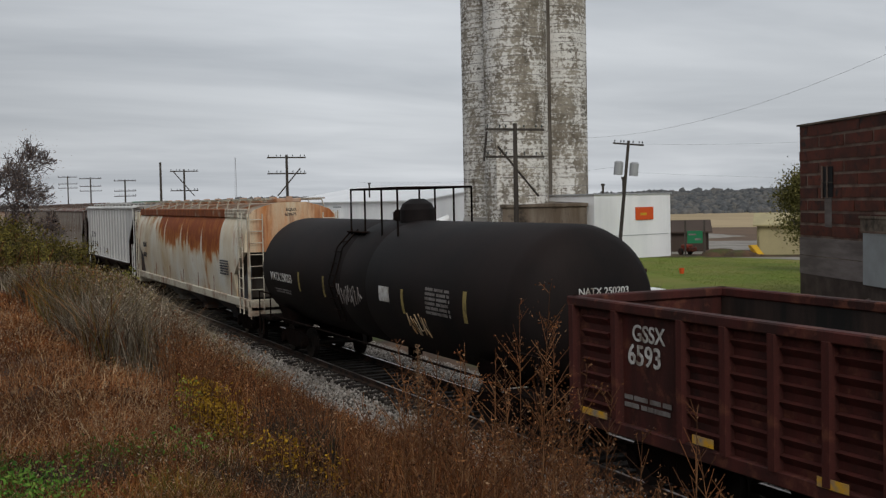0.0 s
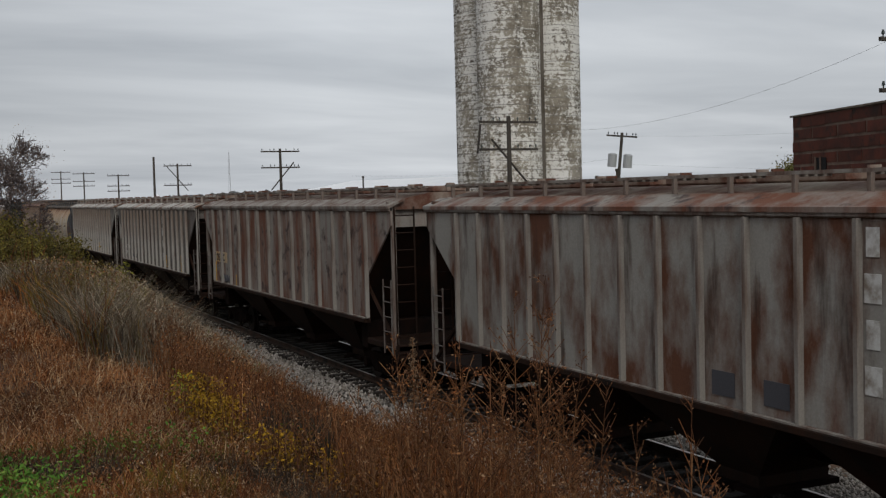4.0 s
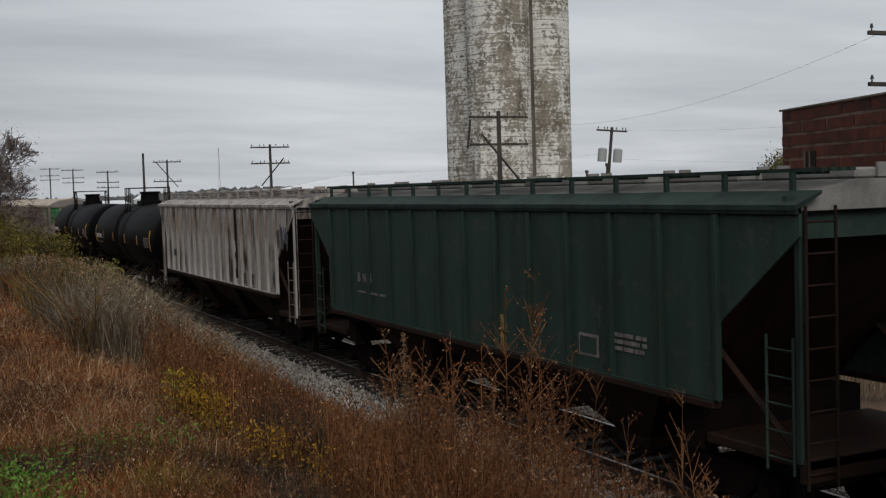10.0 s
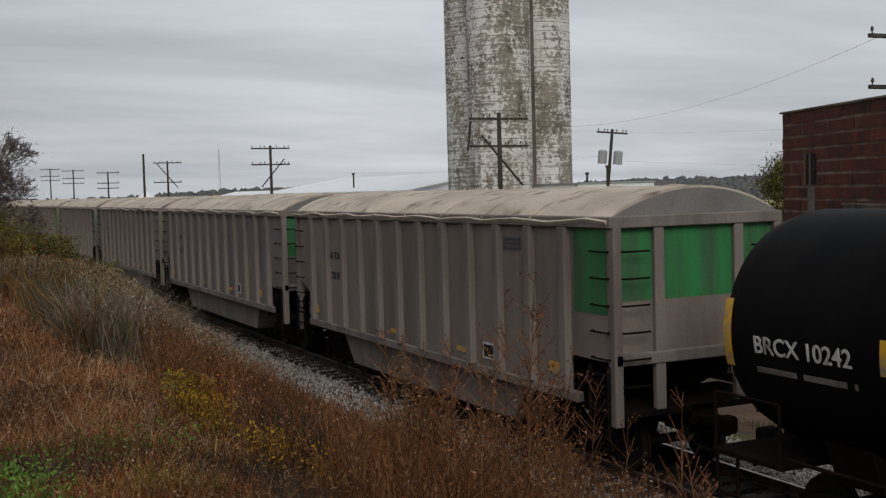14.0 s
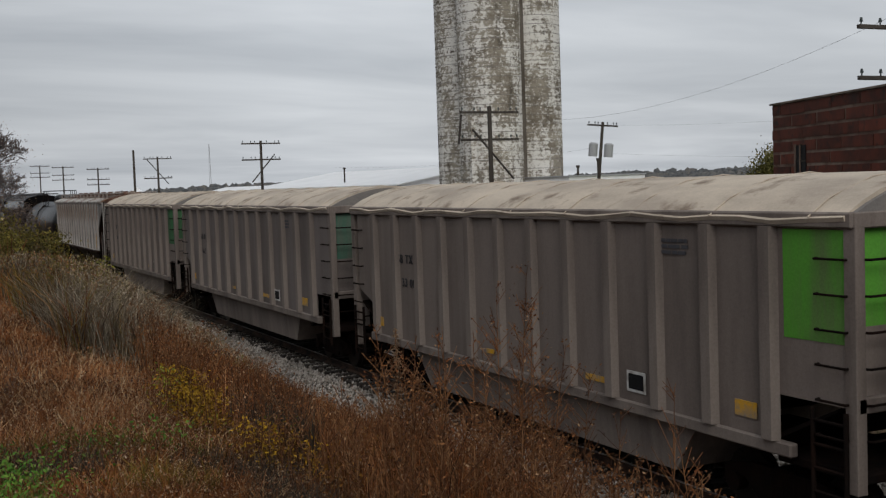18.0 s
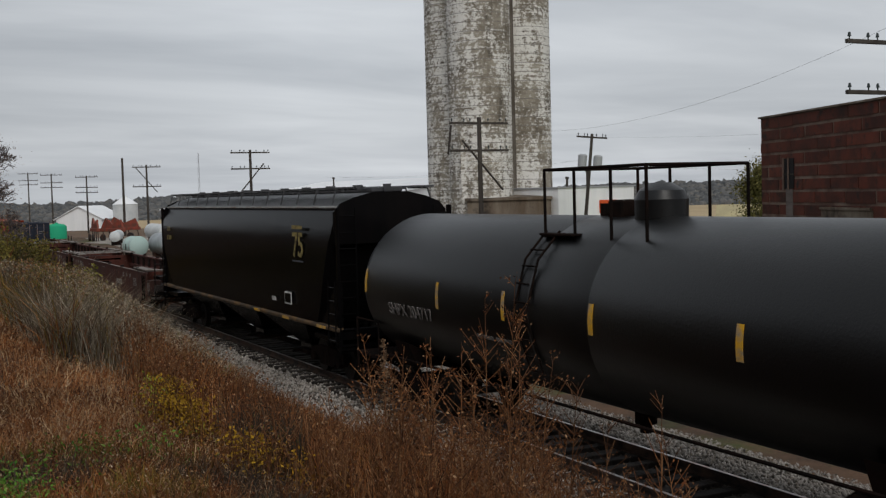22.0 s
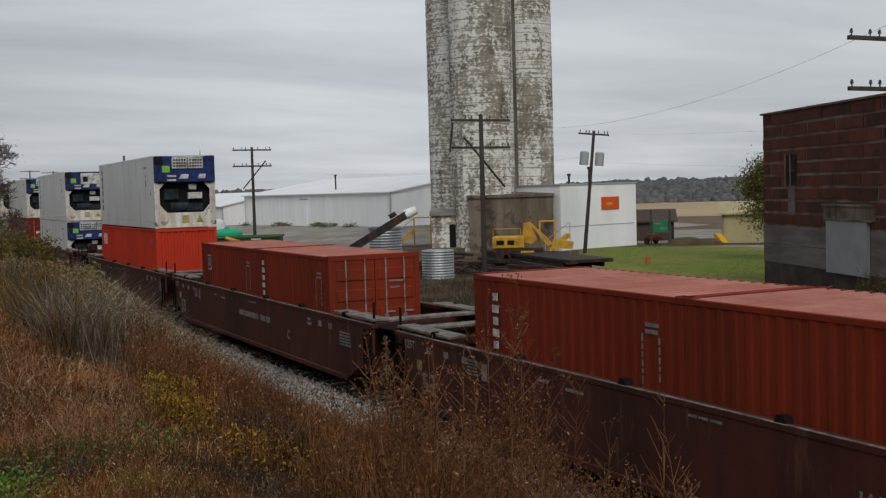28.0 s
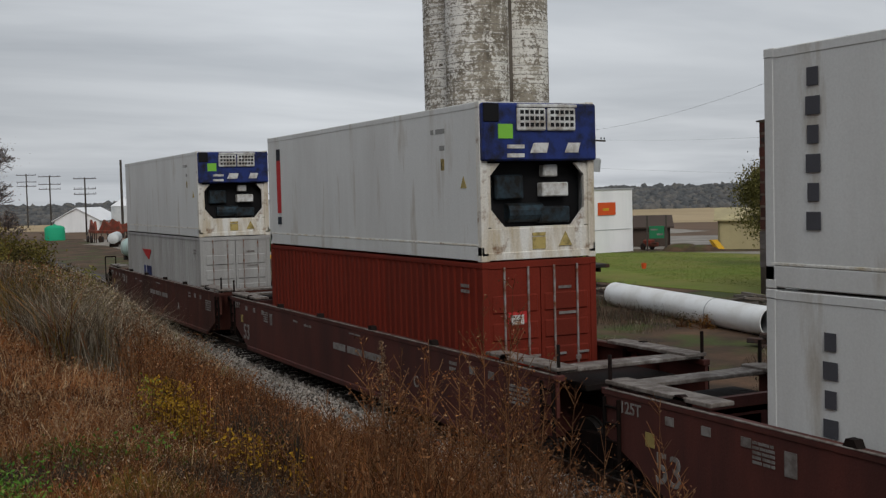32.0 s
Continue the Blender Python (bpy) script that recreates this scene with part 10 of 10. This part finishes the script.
bank_grass()
rest_of_bank()
seed_heads()
yard_grass()
weeds()
for i, (turn, far, trunk, rad) in enumerate(((87.6, 50, 1.75, 0.09), (86.6, 54, 1.5, 0.09), (85.7, 58, 1.15, 0.08), (88.6, 46, 1.6, 0.08), (85.1, 60, 0.85, 0.07), (84.5, 62, 0.6, 0.06))):
    x, y = over(turn, far)
    tree("bare_tree", "leafless tree with a haze of fine mauve-grey twigs", x, y, ground_z(x, y), trunk, rad, 7 if i < 3 else 6, M["weed_leaf" if i % 2 else "tan_leaf"], 1, 0.028, 0.25, 41 + i, twig=0.011)
for i, (turn, far, wide, high) in enumerate(((86.5, 42, 2.0, 1.5), (85.0, 44, 1.7, 1.5), (83.9, 46, 1.4, 1.5), (82.9, 47, 1.1, 1.3), (86.9, 34, 1.2, 1.2), (85.6, 36, 1.3, 1.0), (87.3, 39, 1.2, 1.7))):
    x, y = over(turn, far)
    shrub("trackside_shrub", "dull olive-brown leafy shrub at the top of the bank", x, y, ground_z(x, y), wide, high, 3800, 0.055, M["brush_leaf"], 50 + i)
for i, (turn, far, wide, high) in enumerate(((83.5, 40, 1.0, 1.8), (84.4, 38, 1.1, 1.8), (85.3, 39, 1.0, 1.9), (86.2, 38, 1.1, 1.7), (87.0, 40, 1.2, 1.8), (82.8, 41, 0.6, 1.5))):
    x, y = over(turn, far)
    shrub("brush_sapling", "thin olive-leaved sapling in the trackside brush", x, y, ground_z(x, y), wide, high, 1500, 0.05, M["brush_leaf" if i % 2 else "olive_leaf"], 140 + i)
for i, (turn, far, wide, high, mat) in enumerate(((86.3, 31, 0.7, 1.5, "bush_leaf"), (85.2, 29, 0.6, 1.35, "olive_leaf"), (84.2, 33, 0.6, 1.3, "bush_leaf"), (83.0, 34, 0.5, 1.1, "olive_leaf"), (87.3, 28, 0.8, 1.5, "olive_leaf"))):
    x, y = over(turn, far)
    shrub("bank_shrub", "thin olive-yellow shrub on the bank", x, y, ground_z(x, y), wide, high, 1300, 0.032, M[mat], 90 + i)
x, y = over(42.9, 44.2)
shrub("wall_shrub", "dark green shrub growing against the wall", x, y, LOW, 0.8, 1.4, 1500, 0.045, M["tree_leaf"], 97)
for i, s in enumerate((2.0, 9.5, 11.0, 17.5, 19.0, 20.2, 24.0)):
    shrub("wall_weed", "low green weed at the foot of the warehouse wall", -135.0 + UW[0] * s + 0.2, 29.0 + UW[1] * s - 1.0, 0.8, 0.9, 0.5, 260, 0.08, M["green_leaf" if i % 2 else "tree_leaf"], 121 + i, "weed")
for i, (turn, far) in enumerate(((51.7, 41.5), (50.6, 41.0), (56.5, 47.5), (59.5, 52.0))):
    x, y = over(turn, far)
    shrub("yard_weed", "dry ochre weed in the yard dirt", x, y, LOW, 0.5, 0.55, 500, 0.03, M["ochre_leaf" if i % 2 else "bush_leaf"], 101 + i, "weed")
x, y = over(80.9, 36)
shrub("yellow_sapling", "small sapling with yellow-green leaves", x, y, ground_z(x, y), 0.42, 1.9, 620, 0.07, M["lime_leaf"], 61)
x, y = over(47.2, 74)
t = tree("shade_tree", "broad olive-green tree behind the block building", x, y, LOW, 2.1, 0.28, 6, M["tree_leaf"], 22, 0.085, 0.42, 71)


# far woods along the horizon: many rough crowns in one mesh, distance haze in their colour
def far_woods():
    r = np.random.default_rng(81)
    n = 15000
    t = np.radians(r.uniform(30, 104, n))
    d = 288 + 130 * r.random(n)
    x, y = -np.sin(t) * d, EYE.y + np.cos(t) * d
    ridge = np.array([noise.noise((math.degrees(a) * 0.11, 3.0, 0.5)) for a in t])
    z = -1 + (d - 288) / 130 * (5.6 + 2.2 * ridge)
    base = np.array([(math.cos(k * 1.0472) * math.cos(e), math.sin(k * 1.0472) * math.cos(e), math.sin(e)) for e in (-0.9, 0.0, 0.75) for k in range(6)] + [(0, 0, 1.0)])
    tri = []
    for a in (0, 6):
        for k in range(6):
            tri += [(a + k, a + (k + 1) % 6, a + 6 + (k + 1) % 6), (a + k, a + 6 + (k + 1) % 6, a + 6 + k)]
    tri += [(12 + k, 12 + (k + 1) % 6, 18) for k in range(6)]
    s = r.uniform(0.5, 1.5, (n, 1, 1)) * r.uniform(0.6, 1.4, (n, 19, 1)) * np.array([1.1, 1.1, 1.15])
    v = (base[None] * s + np.stack([x, y, z], -1)[:, None]).reshape(-1, 3)
    f = (np.array(tri)[None] + (np.arange(n) * 19)[:, None, None]).reshape(-1, 3)
    M["woods"] = island_mat("leafless woods with haze in their colour", [(0.075, 0.08, 0.083, 1), (0.105, 0.107, 0.108, 1), (0.145, 0.135, 0.122, 1)], spread=0.25)
    tagged(numpy_mesh("far_woods", v, f, M["woods"]), "distant grey-brown wooded rise on the horizon, haze put into its colour", "woods", kind="stuff")


far_woods()


# ---- what moves: the train rolls past at an even speed and its wheels turn ----
def motions():
    for ob, at, *up in MOVERS:
        z = up[0] if up else 0.0
        walk(ob, [(0, pose(at, 0, z)), (32, pose(at + SPEED * 32, 0, z))])
    rate = math.degrees(SPEED / 0.42)
    for w, at in TURNERS:
        x = w.location.x
        near = (-80 - at) / SPEED, (4 - at) / SPEED
        t0, t1 = max(0.0, near[0]), min(32.0, near[1])
        rows = []
        if t0 > 0:
            rows.append((0, pose(x, 0, 0.42)))
        base = round(t0 * FPS) / FPS
        t = base
        while t < t1:
            rows.append((t, pose(x, 0, 0.42, 0, (t - base) * rate % 360, 0)))
            t += 1 / FPS
        last = rows[-1][1]
        if rows[-1][0] < 32:
            rows.append((32, last))
        walk(w, rows)


motions()
